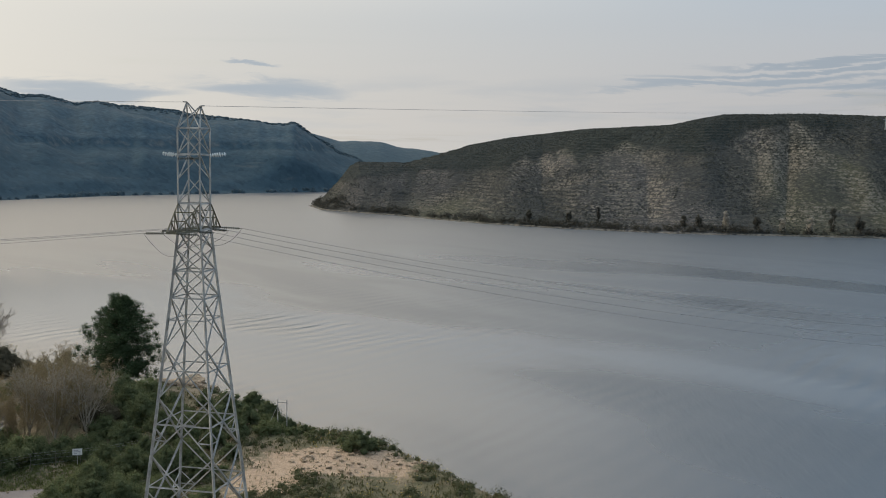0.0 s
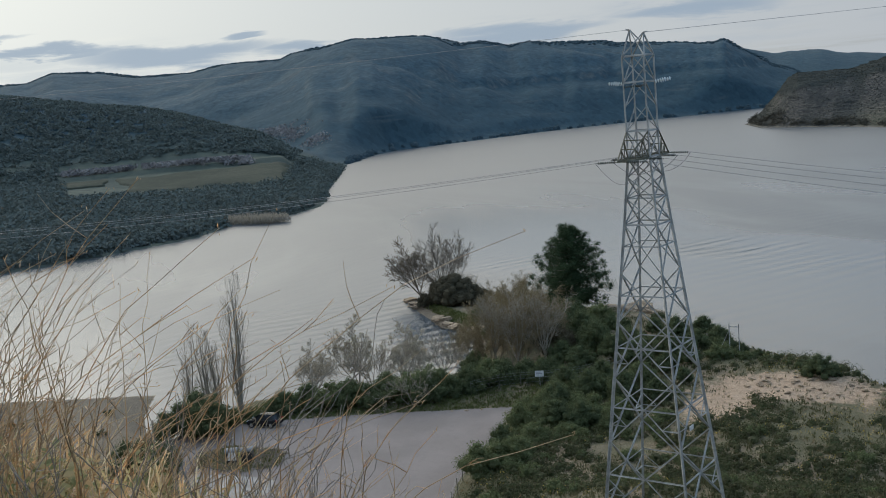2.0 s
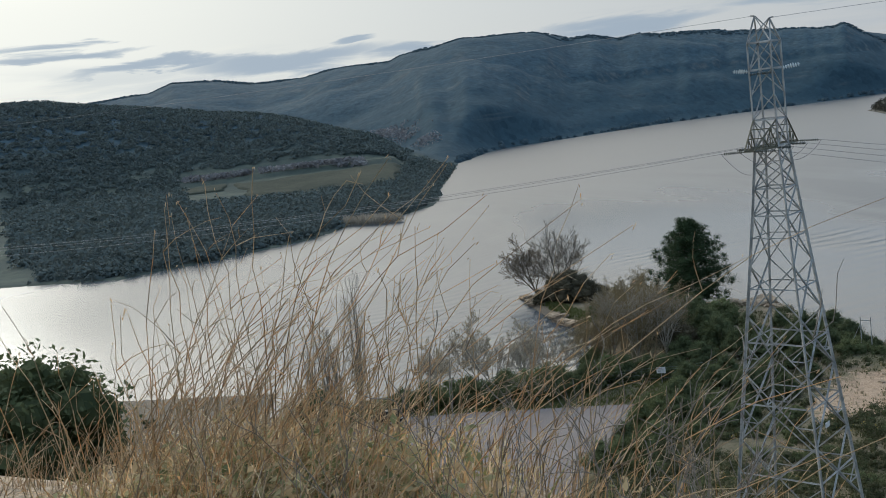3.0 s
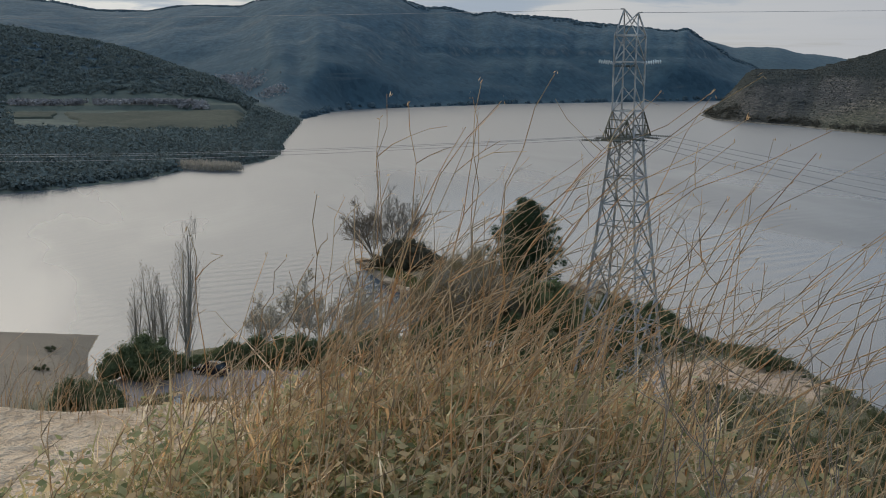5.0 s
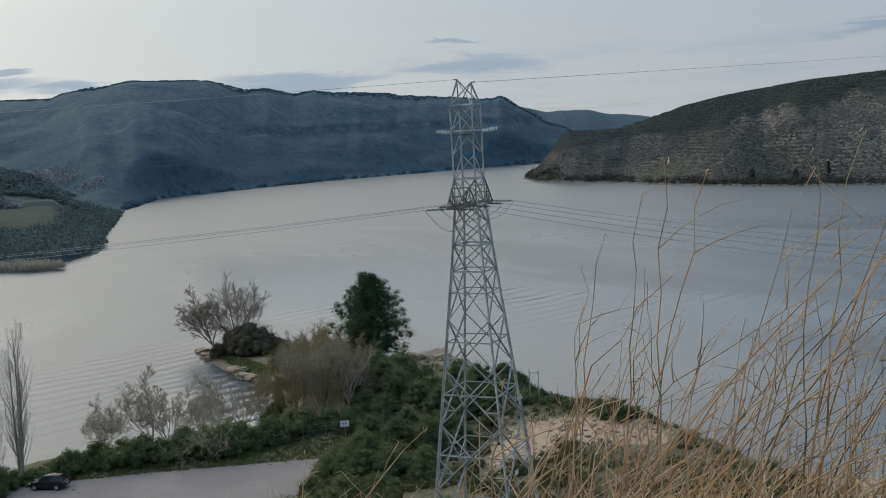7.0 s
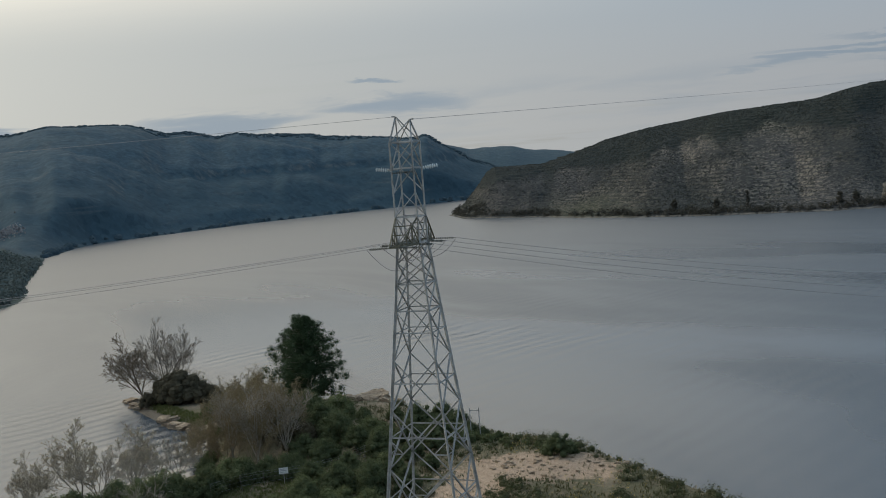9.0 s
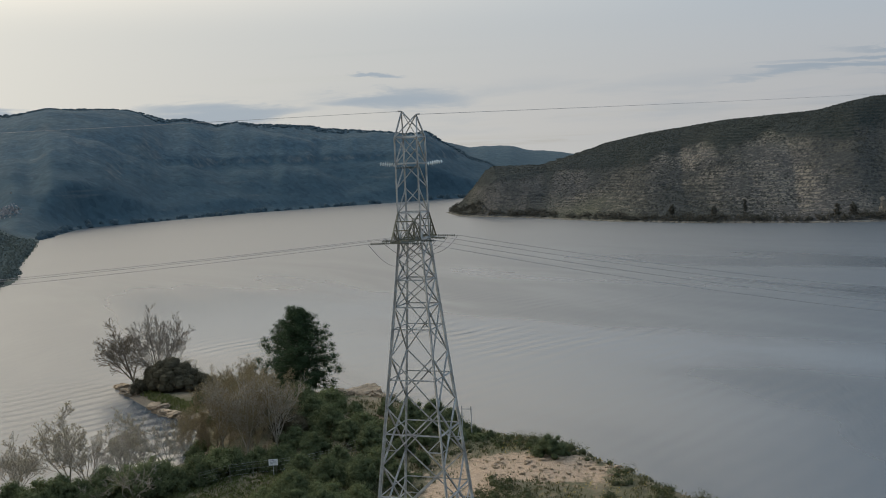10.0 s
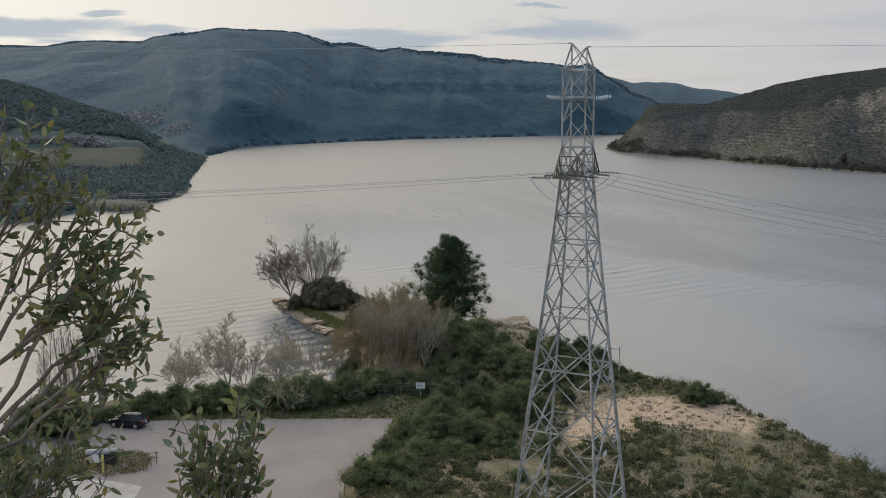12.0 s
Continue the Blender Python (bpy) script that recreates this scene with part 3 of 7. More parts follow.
def tube_mesh(name, segs, sides=4, smooth=True):
    """Tapered open tubes: segs holds rows of x0 y0 z0 x1 y1 z1 r0 r1."""
    s = np.asarray(segs, float)
    a, b, r0, r1 = s[:, :3], s[:, 3:6], s[:, 6:7], s[:, 7:8]
    d = unit(b - a)
    ref = np.where(np.abs(d[:, 2:3]) > 0.9, np.array([[1.0, 0, 0]]), np.array([[0, 0, 1.0]]))
    u = unit(np.cross(d, ref))
    v = np.cross(d, u)
    ring = [u * math.cos(2 * math.pi * k / sides) + v * math.sin(2 * math.pi * k / sides) for k in range(sides)]
    verts = np.stack([a + r0 * q for q in ring] + [b + r1 * q for q in ring], 1)
    faces = np.array([[k, (k + 1) % sides, sides + (k + 1) % sides, sides + k] for k in range(sides)])
    base = (np.arange(len(s)) * 2 * sides)[:, None, None]
    return poly_mesh(name, verts.reshape(-1, 3), (base + faces).reshape(-1, 4), smooth)


def box_bm(x0, x1, y0, y1, z0, z1, bevel=0.0, bm=None):
    bm = bm or bmesh.new()
    got = bmesh.ops.create_cube(bm, size=1.0, matrix=Matrix.LocRotScale(((x0 + x1) / 2, (y0 + y1) / 2, (z0 + z1) / 2), None, (x1 - x0, y1 - y0, z1 - z0)))
    if bevel:
        bmesh.ops.bevel(bm, geom=list({e for v in got["verts"] for e in v.link_edges}), offset=bevel, segments=2, affect="EDGES")
    return bm


def cyl_bm(r, depth, m=Matrix(), sides=12, r2=None, bm=None):
    bm = bm or bmesh.new()
    bmesh.ops.create_cone(bm, cap_ends=True, segments=sides, radius1=r, radius2=r if r2 is None else r2, depth=depth, matrix=m)
    return bm


def grow(rng, at, way, length, radius, depth, segs, tips, spread=0.6, up=0.15, kids=3, bend=0.12, shrink=0.68, steps=3, thin=0.002):
    """One limb with its side limbs, into segs (tube rows) and tips."""
    at, way = np.array(at, float), unit(np.array(way, float))
    r = radius
    forks = []
    for k in range(steps):
        then = at + way * length / steps
        r2 = max(radius * (1 - 0.62 * (k + 1) / steps), thin)
        segs.append((*at, *then, r, r2))
        way = unit(way + rng.normal(0, bend, 3) + np.array([0, 0, up * 0.3]))
        at, r = then, r2
        if depth > 0:
            forks.append((at, way, r))
    tips.append(at)
    if depth <= 0:
        return
    for k in range(kids):
        p, w, r = forks[-1] if k == 0 else forks[rng.integers(0, len(forks))]
        side = unit(np.cross(w, rng.normal(size=3)))
        grow(rng, p, w + side * spread * rng.uniform(0.6, 1.3) + np.array([0, 0, up]), length * shrink * rng.uniform(0.75, 1.15), r * 0.85, depth - 1, segs, tips, spread, up, kids, bend, shrink, steps, thin)


# ---- the lie of the land ----
def lattice(x, y, seed):
    h = np.sin(x * 127.1 + y * 311.7 + seed * 74.7) * 43758.5453
    return h - np.floor(h)


def bumps(x, y, scale, seed=0, octaves=4):
    """Value noise, -1 to 1."""
    total, gain = np.zeros_like(x, dtype=float), 0.5
    for k in range(octaves):
        u, v = x * scale * 2**k + 17.3 * k, y * scale * 2**k - 9.1 * k
        i, j = np.floor(u), np.floor(v)
        f, g = u - i, v - j
        f, g = f * f * (3 - 2 * f), g * g * (3 - 2 * g)
        a, b, c, d = (lattice(i + p, j + q, seed) for p, q in ((0, 0), (1, 0), (0, 1), (1, 1)))
        total += gain * (2 * (a + (b - a) * f + (c - a) * g + (a - b - c + d) * f * g) - 1)
        gain *= 0.5
    return total


def ease(v, lo, hi):
    u = np.clip((v - lo) / (hi - lo), 0, 1)
    return u * u * (3 - 2 * u)


def inside(x, y, outline):
    """Distance to the outline, positive within."""
    pts = np.array(outline, float)
    best, odd = np.full(x.shape, 1e12), np.zeros(x.shape, bool)
    for (ax, ay), (bx, by) in zip(pts, np.roll(pts, -1, 0)):
        ex, ey = bx - ax, by - ay
        t = np.clip(((x - ax) * ex + (y - ay) * ey) / (ex * ex + ey * ey), 0, 1)
        best = np.minimum(best, (x - ax - t * ex) ** 2 + (y - ay - t * ey) ** 2)
        if ey != 0:
            odd ^= ((ay > y) != (by > y)) & (x < ex * (y - ay) / ey + ax)
    return np.where(odd, 1, -1) * np.sqrt(best)


NEAR_SHORE = [(-125, 96), (-94, 105), (-89, 97), (-84, 91), (-78.5, 87), (-77, 92), (-78.5, 97), (-77, 101.5), (-71, 106), (-61, 110.5), (-55.5, 121), (-60, 136), (-66, 143),
              (-71, 147), (-79, 156), (-86, 165), (-83, 170), (-70, 170), (-56, 162), (-43, 153), (-35, 148.5), (-23, 132.5), (-13, 120.5), (-7, 116.5), (-0.5, 108.5), (5, 100.5),
              (10.5, 94.5), (15.5, 89), (19.5, 85.8), (22, 82), (23, 76), (27, 66), (37, 52), (64, 15), (110, -50), (500, -260), (4800, -1500), (4800, -4800), (-4800, -4800), (-4800, -900), (-500, -120), (-220, 10), (-140, 60)]
LOT = [(-75, 91), (-66.3, 94.3), (-56, 98.2), (-41.2, 102.8), (-39.8, 92), (-39, 82), (-37, 74), (-34, 64), (-50, 56), (-66, 64), (-72, 76), (-76, 84)]
HEIGHTS = [(-92, 97, 0.7), (-96, 84, 1.4), (-63, 102, 1.8), (-50, 106, 1.9), (-44, 111, 2.2), (-50, 119, 1.6), (-45, 126, 2.4), (-80, 163, 0.7), (-73, 160, 1.3), (-66, 156, 1.1),
           (-58, 150, 1.4), (-48, 146, 2.4), (-39, 137, 3.4), (-32, 133, 3.7), (-30, 122, 3.8), (-20, 117, 4.1), (-10, 108, 4.2), (-5, 104, 3.6), (-9.5, 87, 4.9), (-2, 94, 3.4),
           (1, 98, 3.2), (5, 90, 3.7), (-29, 84, 3.7), (-34, 91, 2.6), (-15, 61, 8.0), (-2, 62, 8.4), (12, 62, 7.0), (-28, 62, 7.0), (9.5, 88, 3.3), (12, 84, 2.9), (13.5, 79, 3.2), (17, 83, 1.2), (20, 79, 1.0), (19, 70, 3.2), (24, 60, 4.0), (-36, 72, 3.2)]
BROW = [(-4000, 38.0), (-60, 35.5), (-8, 34.3), (2.4, 34.2), (4.2, 33.4), (8, 30.6), (20, 24), (40, 13.8), (56, 9.0), (70, 8.0)]


def near_height(x, y):
    d = inside(x, y, NEAR_SHORE)
    top, weight = np.zeros_like(x, dtype=float), np.zeros_like(x, dtype=float)
    for hx, hy, hz in HEIGHTS:
        w = 1 / ((x - hx) ** 2 + (y - hy) ** 2 + 9) ** 2
        top, weight = top + w * hz, weight + w
    top = top / weight + 0.35 * bumps(x, y, 0.16, 3)
    hill = np.interp(y, *np.array(BROW).T) + 0.5 * bumps(x, y, 0.07, 5) * ease(y, 5, 14)
    hill = hill - ease(-x, 25, 75) * ease(y, 5, 45) * 0.55 * np.maximum(hill - 2, 0)
    top = hill + (top - hill) * ease(y, 44, 66)
    lot = ease(inside(x, y, LOT), -5, 0.5)
    top = top + (1.42 - top) * lot
    z = np.where(d > 0, top * ease(d, -0.5, 5.0 + 2.5 * bumps(x, y, 0.05, 8) - 2.0 * ease(x, -25, -10)) + 0.02, np.maximum(0.22 * d, -9))
    # the grassy hump beside the path
    hump = np.exp(-(((x + 3.2) / 1.15) ** 2 + ((y - 1.9) / 0.9) ** 2))
    hump = hump + 0.58 * np.exp(-(((x + 4.7) / 0.62) ** 2 + ((y - 3.35) / 0.75) ** 2)) + 0.30 * np.exp(-(((x + 5.55) / 0.5) ** 2 + ((y - 3.5) / 0.6) ** 2))
    z = z + 0.5 * hump + 0.05 * bumps(x, y, 0.9, 12) * (np.abs(y) < 12)
    return z


FAR_SHORE = [(-700, 150), (-330, 172), (-258, 190), (-226, 196), (-214, 225), (-206, 258), (-212, 285), (-226, 306), (-204, 308), (-207, 335), (-216, 356), (-238, 392), (-282, 480), (-338, 588),
             (-342, 606), (-366, 680), (-372, 730), (-348, 776), (-300, 890), (-222, 985), (-147, 1070), (-60, 1150), (150, 1320), (700, 1800), (4800, 3600), (4800, 4800), (-4800, 4800), (-4800, 150)]
RIGHT_SHORE = [(-98, 720), (-92, 700), (-68, 674), (-38, 646), (-10, 606), (13, 579), (56, 543), (111, 517), (166, 512), (217, 505), (400, 476), (900, 420), (4800, -600), (4800, 3400), (1500, 1900), (500, 1500), (100, 1150), (-90, 900), (-110, 760)]
# azimuth (degrees left of +y), height angle of the sky line, distance of the ridge
FAR_RIDGE = [(-60, 1.0, 1500), (3.0, -1.2, 1300), (6.0, 0.15, 1280), (6.7, 0.55, 1280), (7.6, 1.0, 1280), (8.4, 1.4, 1280), (9.1, 1.82, 1280), (9.6, 1.72, 1270), (12, 1.95, 1260), (16.2, 2.38, 1250), (19.3, 2.62, 1240), (20.5, 2.52, 1230),
             (21.8, 2.88, 1220), (23, 2.88, 1220), (24.8, 3.42, 1200), (29, 3.56, 1180), (30.6, 3.35, 1200), (32.2, 3.1, 1250), (33, 2.88, 1300), (36.4, 2.86, 1400), (37.8, 2.62, 1450), (40.3, 2.6, 1500), (42.3, 2.95, 1500),
             (44.6, 3.08, 1500), (45.9, 2.65, 1500), (49.5, 2.45, 1500), (60, 3.0, 1500), (120, 2.0, 1500)]
FAR_FOOT = [(-60, 1400), (5, 1100), (13, 1010), (18.5, 940), (24, 850), (28, 720), (31, 700), (36, 820), (44, 900), (60, 900), (120, 900)]
MID_RIDGE = [(-60, -6, 700), (29, -4, 640), (30.1, -2.97, 650), (31, -2.66, 660), (33, -1.93, 680), (34.7, -0.95, 700), (36.7, -0.26, 730), (38.9, 0.58, 760), (40.5, 1.0, 780), (42.5, 1.22, 800), (49.5, 2.45, 830), (51, 2.76, 840), (60, 3.4, 850), (120, 3, 850)]
LAST_RIDGE = [(-70, 1.2, 2600), (-30, 0.8, 2600), (-3, -0.2, 2600), (2.4, 0.5, 2500), (3.6, 0.72, 2450), (5.65, 0.97, 2400), (6.55, 0.9, 2400), (8.2, 1.32, 2350), (10, 1.6, 2300), (14, 1.0, 2300), (60, 1, 2300), (120, 1.5, 2300)]
HILL_RIDGE = [(-70, 2.4, 700), (-22.2, 2.56, 690), (-18.2, 2.66, 690), (-14.2, 2.57, 690), (-11.6, 2.02, 690), (-6.75, 1.76, 705), (-3, 1.26, 725), (-0.5, 0.76, 745), (2.3, 0.42, 760), (6.0, 0.0, 765), (6.9, -1.0, 757), (7.8, -2.0, 750), (9, -4, 750), (60, -6, 750)]
EYE = 35.8


def ridge(az, r, table, foot, back=500, hollow=1.0):
    """A ridge seen from afar: it climbs from its foot to its crest, and sinks behind."""
    a, el, far = np.array(table).T
    crest = np.interp(az, a, far)
    high = EYE + np.tan(np.radians(np.interp(az, a, el))) * crest
    rise = np.clip((r - foot) / np.maximum(crest - foot, 20), 0, 1)
    rise = rise ** hollow
    rise = 0.45 * rise + 0.55 * (rise * rise * (3 - 2 * rise))
    fall = 1 - 0.6 * ease(r, crest + 20, crest + back)
    return high * rise * fall


def far_height(x, y):
    r, az = np.hypot(x, y), np.degrees(np.arctan2(-x, y))
    rough = bumps(x, y, 0.008, 21, 5)
    fine = bumps(x, y, 0.05, 22, 4)
    d = inside(x, y, FAR_SHORE)
    foot = np.interp(az, *np.array(FAR_FOOT).T)
    gully = 75 * np.abs(bumps(x, y, 0.006, 31, 3))
    hi = ridge(az, r + gully * ease(r, 0, foot + 250), FAR_RIDGE, foot, 500, 0.85)
    mid = ridge(az, r, MID_RIDGE, np.full_like(r, 560.0), 300, 0.9)
    last = ridge(az, r, LAST_RIDGE, np.full_like(r, 1900.0), 900)
    terrace = np.minimum(0.05 * d, 9) + 3 * ease(d, 190, 240) * ease(az, 30, 33)
    # the meadow on the nearer bank slopes up to a low wall of stone
    bench = (2.6 + 6.0 * np.clip((r - 508) / 88, 0, 1) + 2.6 * ease(r, 602, 608)) * ease(az, 32.2, 33.6) * ease(r, 440, 500)
    land = np.maximum(np.maximum(hi, mid), np.maximum(np.maximum(last, terrace), bench))
    spurs = 7 * bumps(az * 0.9, r * 0.0022, 1.0, 33, 3) * ease(land, 8, 35) * (1 - ease(land, 66, 92)) * ease(r, 660, 780) * (1 - ease(az, 28, 36))
    land = land + spurs + (3.0 * rough + 1.0 * fine) * ease(land, 6, 30)
    # a broken band of cliffs over a level ledge half-way up
    stepped = np.interp(land, [0, 36, 46, 50, 60, 400], [0, 36, 43.2, 51.8, 60.2, 400])
    share = ease(bumps(x, y, 0.011, 36, 3) + 0.35 * ease(az, 12, 15) - 0.35 * ease(az, 20, 24), -0.20, 0.15) * ease(az, 5, 8) * ease(r, 800, 900) * (1 - ease(az, 26, 31))
    land = land + (stepped - land) * share
    z = np.where(d > 0, land * ease(d, -1, 25) + 0.4, np.maximum(0.2 * d, -9))
    return z


def right_height(x, y):
    r, az = np.hypot(x, y), np.degrees(np.arctan2(-x, y))
    d = inside(x, y, RIGHT_SHORE)
    a, el, far = np.array(HILL_RIDGE).T
    crest = np.interp(az, a, far)
    high = EYE + np.tan(np.radians(np.interp(az, a, el))) * crest
    span = np.interp(az, [-70, -10, 0, 3, 5.5, 7.5], [174, 164, 112, 84, 40, 20])
    # shallow gullies run down the slope and die out towards the crest and the shore
    t = np.clip(d / span, 0, 1)
    gully = np.abs(bumps(az * 0.42, r * 0.0015, 1.0, 41, 2)) + 0.4 * np.abs(bumps(x, y, 0.02, 42, 2))
    t = t - 0.62 * (0.55 - gully) * t * (1 - t) * ease(d, 4, 30)
    z = high * np.clip(0.78 * t + 0.22 * ease(t, 0, 1), 0, 1)
    # level rock ledges with scrub between them
    every = 1.9
    k = z / every + 0.30 * bumps(x, y, 0.02, 44, 3)
    saw = k - np.floor(k)
    broken = ease(bumps(x, y, 0.05, 48, 3), -0.40, 0.10)
    z = z + (ease(saw, 0.62, 0.98) - saw) * every * 0.85 * broken * ease(z, 2, 6) * ease(1 - t, 0.0, 0.12)
    z = z + 0.35 * bumps(x, y, 0.12, 45, 3) * ease(z, 1, 5) - np.clip(0.10 * (d - span - 12), 0, 22)
    return np.where(d > 0, z + 0.3, np.maximum(0.3 * d, -9))


def grid_mesh(name, X, Y, Z, wrap=False):
    rows, cols = X.shape
    i, j = np.meshgrid(np.arange(rows - 1), np.arange(cols - (0 if wrap else 1)), indexing="ij")
    j2 = (j + 1) % cols
    faces = np.stack([i * cols + j, i * cols + j2, (i + 1) * cols + j2, (i + 1) * cols + j], -1).reshape(-1, 4)
    return poly_mesh(name, np.stack([X, Y, Z], -1).reshape(-1, 3), faces, True)


def stretch(*runs):
    """Grid lines: runs of (from, to, step)."""
    return np.unique(np.concatenate([np.arange(a, b + 1e-6, s) for a, b, s in runs]).round(4))


gx = stretch((-320, -130, 10), (-130, -100, 3), (-100, -10, 1.0), (-10, 4, 0.2), (4, 30, 1.0), (30, 60, 3), (60, 320, 10))
gy = stretch((-320, -40, 10), (-40, -4, 3), (-4, 8, 0.2), (8, 50, 1.5), (50, 176, 1.0), (176, 200, 4))
X, Y = np.meshgrid(gx, gy)
tagged(link("ground", grid_mesh("ground", X, Y, near_height(X, Y)), M["ground"]), "scrubby headland of ochre soil and rock by the lake", "ground", kind="structure")

fine_az = np.concatenate([np.arange(-180, -30, 3.0), np.arange(-30, 4, 0.5), np.arange(4, 56, 0.17), np.arange(56, 180, 3.0)])
reach = np.concatenate([np.geomspace(205, 800, 190), np.arange(804, 1400, 3.6), np.geomspace(1405, 4700, 60)])
A, R = np.meshgrid(np.radians(fine_az), reach)
X, Y = -R * np.sin(A), R * np.cos(A)
Z = np.maximum(far_height(X, Y), np.where(Y < 60, near_height(X, Y) - 1.0, -9))
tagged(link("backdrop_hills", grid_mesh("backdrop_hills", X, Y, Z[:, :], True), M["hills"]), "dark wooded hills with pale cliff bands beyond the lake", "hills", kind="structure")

fine_az = np.concatenate([np.arange(-60, -25, 0.5), np.arange(-25, 9, 0.075)])
reach = np.concatenate([np.arange(520, 700, 0.75), np.arange(700, 800, 1.5), np.arange(802, 1200, 14)])
A, R = np.meshgrid(np.radians(fine_az), reach)
X, Y = -R * np.sin(A), R * np.cos(A)
tagged(link("backdrop_headland", grid_mesh("backdrop_headland", X, Y, right_height(X, Y)), M["right_hill"]), "long bare hill of level limestone ledges and scrub", "hill", kind="structure")

water = poly_mesh("water", [(-4800, -900, 0), (4800, -900, 0), (4800, 4800, 0), (-4800, 4800, 0)], [(0, 1, 2, 3)])
tagged(link("water", water, M["water"]), "calm grey reservoir water with low ripples", "water", kind="structure")


def on(x, y):
    return float(near_height(np.array([float(x)]), np.array([float(y)]))[0])


def slab(name, outline, z, mat, label, category):
    bm = bmesh.new()
    face = bm.faces.new([bm.verts.new((x, y, z)) for x, y in outline])
    if face.normal.z < 0:
        face.normal_flip()
    got = bmesh.ops.extrude_face_region(bm, geom=[face])
    bmesh.ops.translate(bm, vec=(0, 0, -0.25), verts=[v for v in got["geom"] if isinstance(v, bmesh.types.BMVert)])
    bmesh.ops.recalc_face_normals(bm, faces=bm.faces)
    return tagged(part(name, bm, mat, None), label, category, kind="structure")


slab("pavement_lot", LOT, 1.5, M["gravel"], "worn grey-brown gravel car park by the shore", "car park")
slab("pavement_pad", [(-66.4, 77.0), (-63, 77.6), (-59, 77.8), (-56.4, 77.4), (-55.4, 74.7), (-56, 68), (-68, 70)], 1.515, M["concrete"], "pale concrete apron at the car park's edge", "pavement")


# ---- the lattice tower ----
def member(name, a, b, w, parent, mat, label=""):
    """A steel angle between two points: two thin legs at a right angle."""
    a, b = Vector(a), Vector(b)
    q = (b - a).to_track_quat("Z", "X").to_matrix().to_4x4()
    length, t = (b - a).length, max(w * 0.16, 0.012)
    shape = [(0, 0), (w, 0), (w, t), (t, t), (t, w), (0, w)]
    verts = [(x - w * 0.3, y - w * 0.3, z) for z in (0, length) for x, y in shape]
    faces = [[k, (k + 1) % 6, 6 + (k + 1) % 6, 6 + k] for k in range(6)]
    me = poly_mesh(name, [tuple(Matrix.Translation(a) @ q @ Vector(v)) for v in verts], faces)
    return link(name, me, mat, parent, label)


def insulator(parent, a, b, discs=7, mat="glass_disc", r=0.105):
    """A string of glass discs between two points."""
    a, b = Vector(a), Vector(b)
    q = (b - a).to_track_quat("Z", "X").to_matrix().to_4x4()
    bm = bmesh.new()
    n = (b - a).length
    cyl_bm(0.014, n, Matrix.Translation((0, 0, n / 2)), 6, bm=bm)
    for k in range(discs):
        z = n * (0.12 + 0.76 * k / (discs - 1))
        cyl_bm(r, 0.03, Matrix.Translation((0, 0, z)), 10, 0.04, bm=bm)
    bm.transform(Matrix.Translation(a) @ q)
    return part("insulator", bm, M[mat], parent, "string of pale glass insulator discs" if mat == "glass_disc" else "string of dark glass insulator discs")


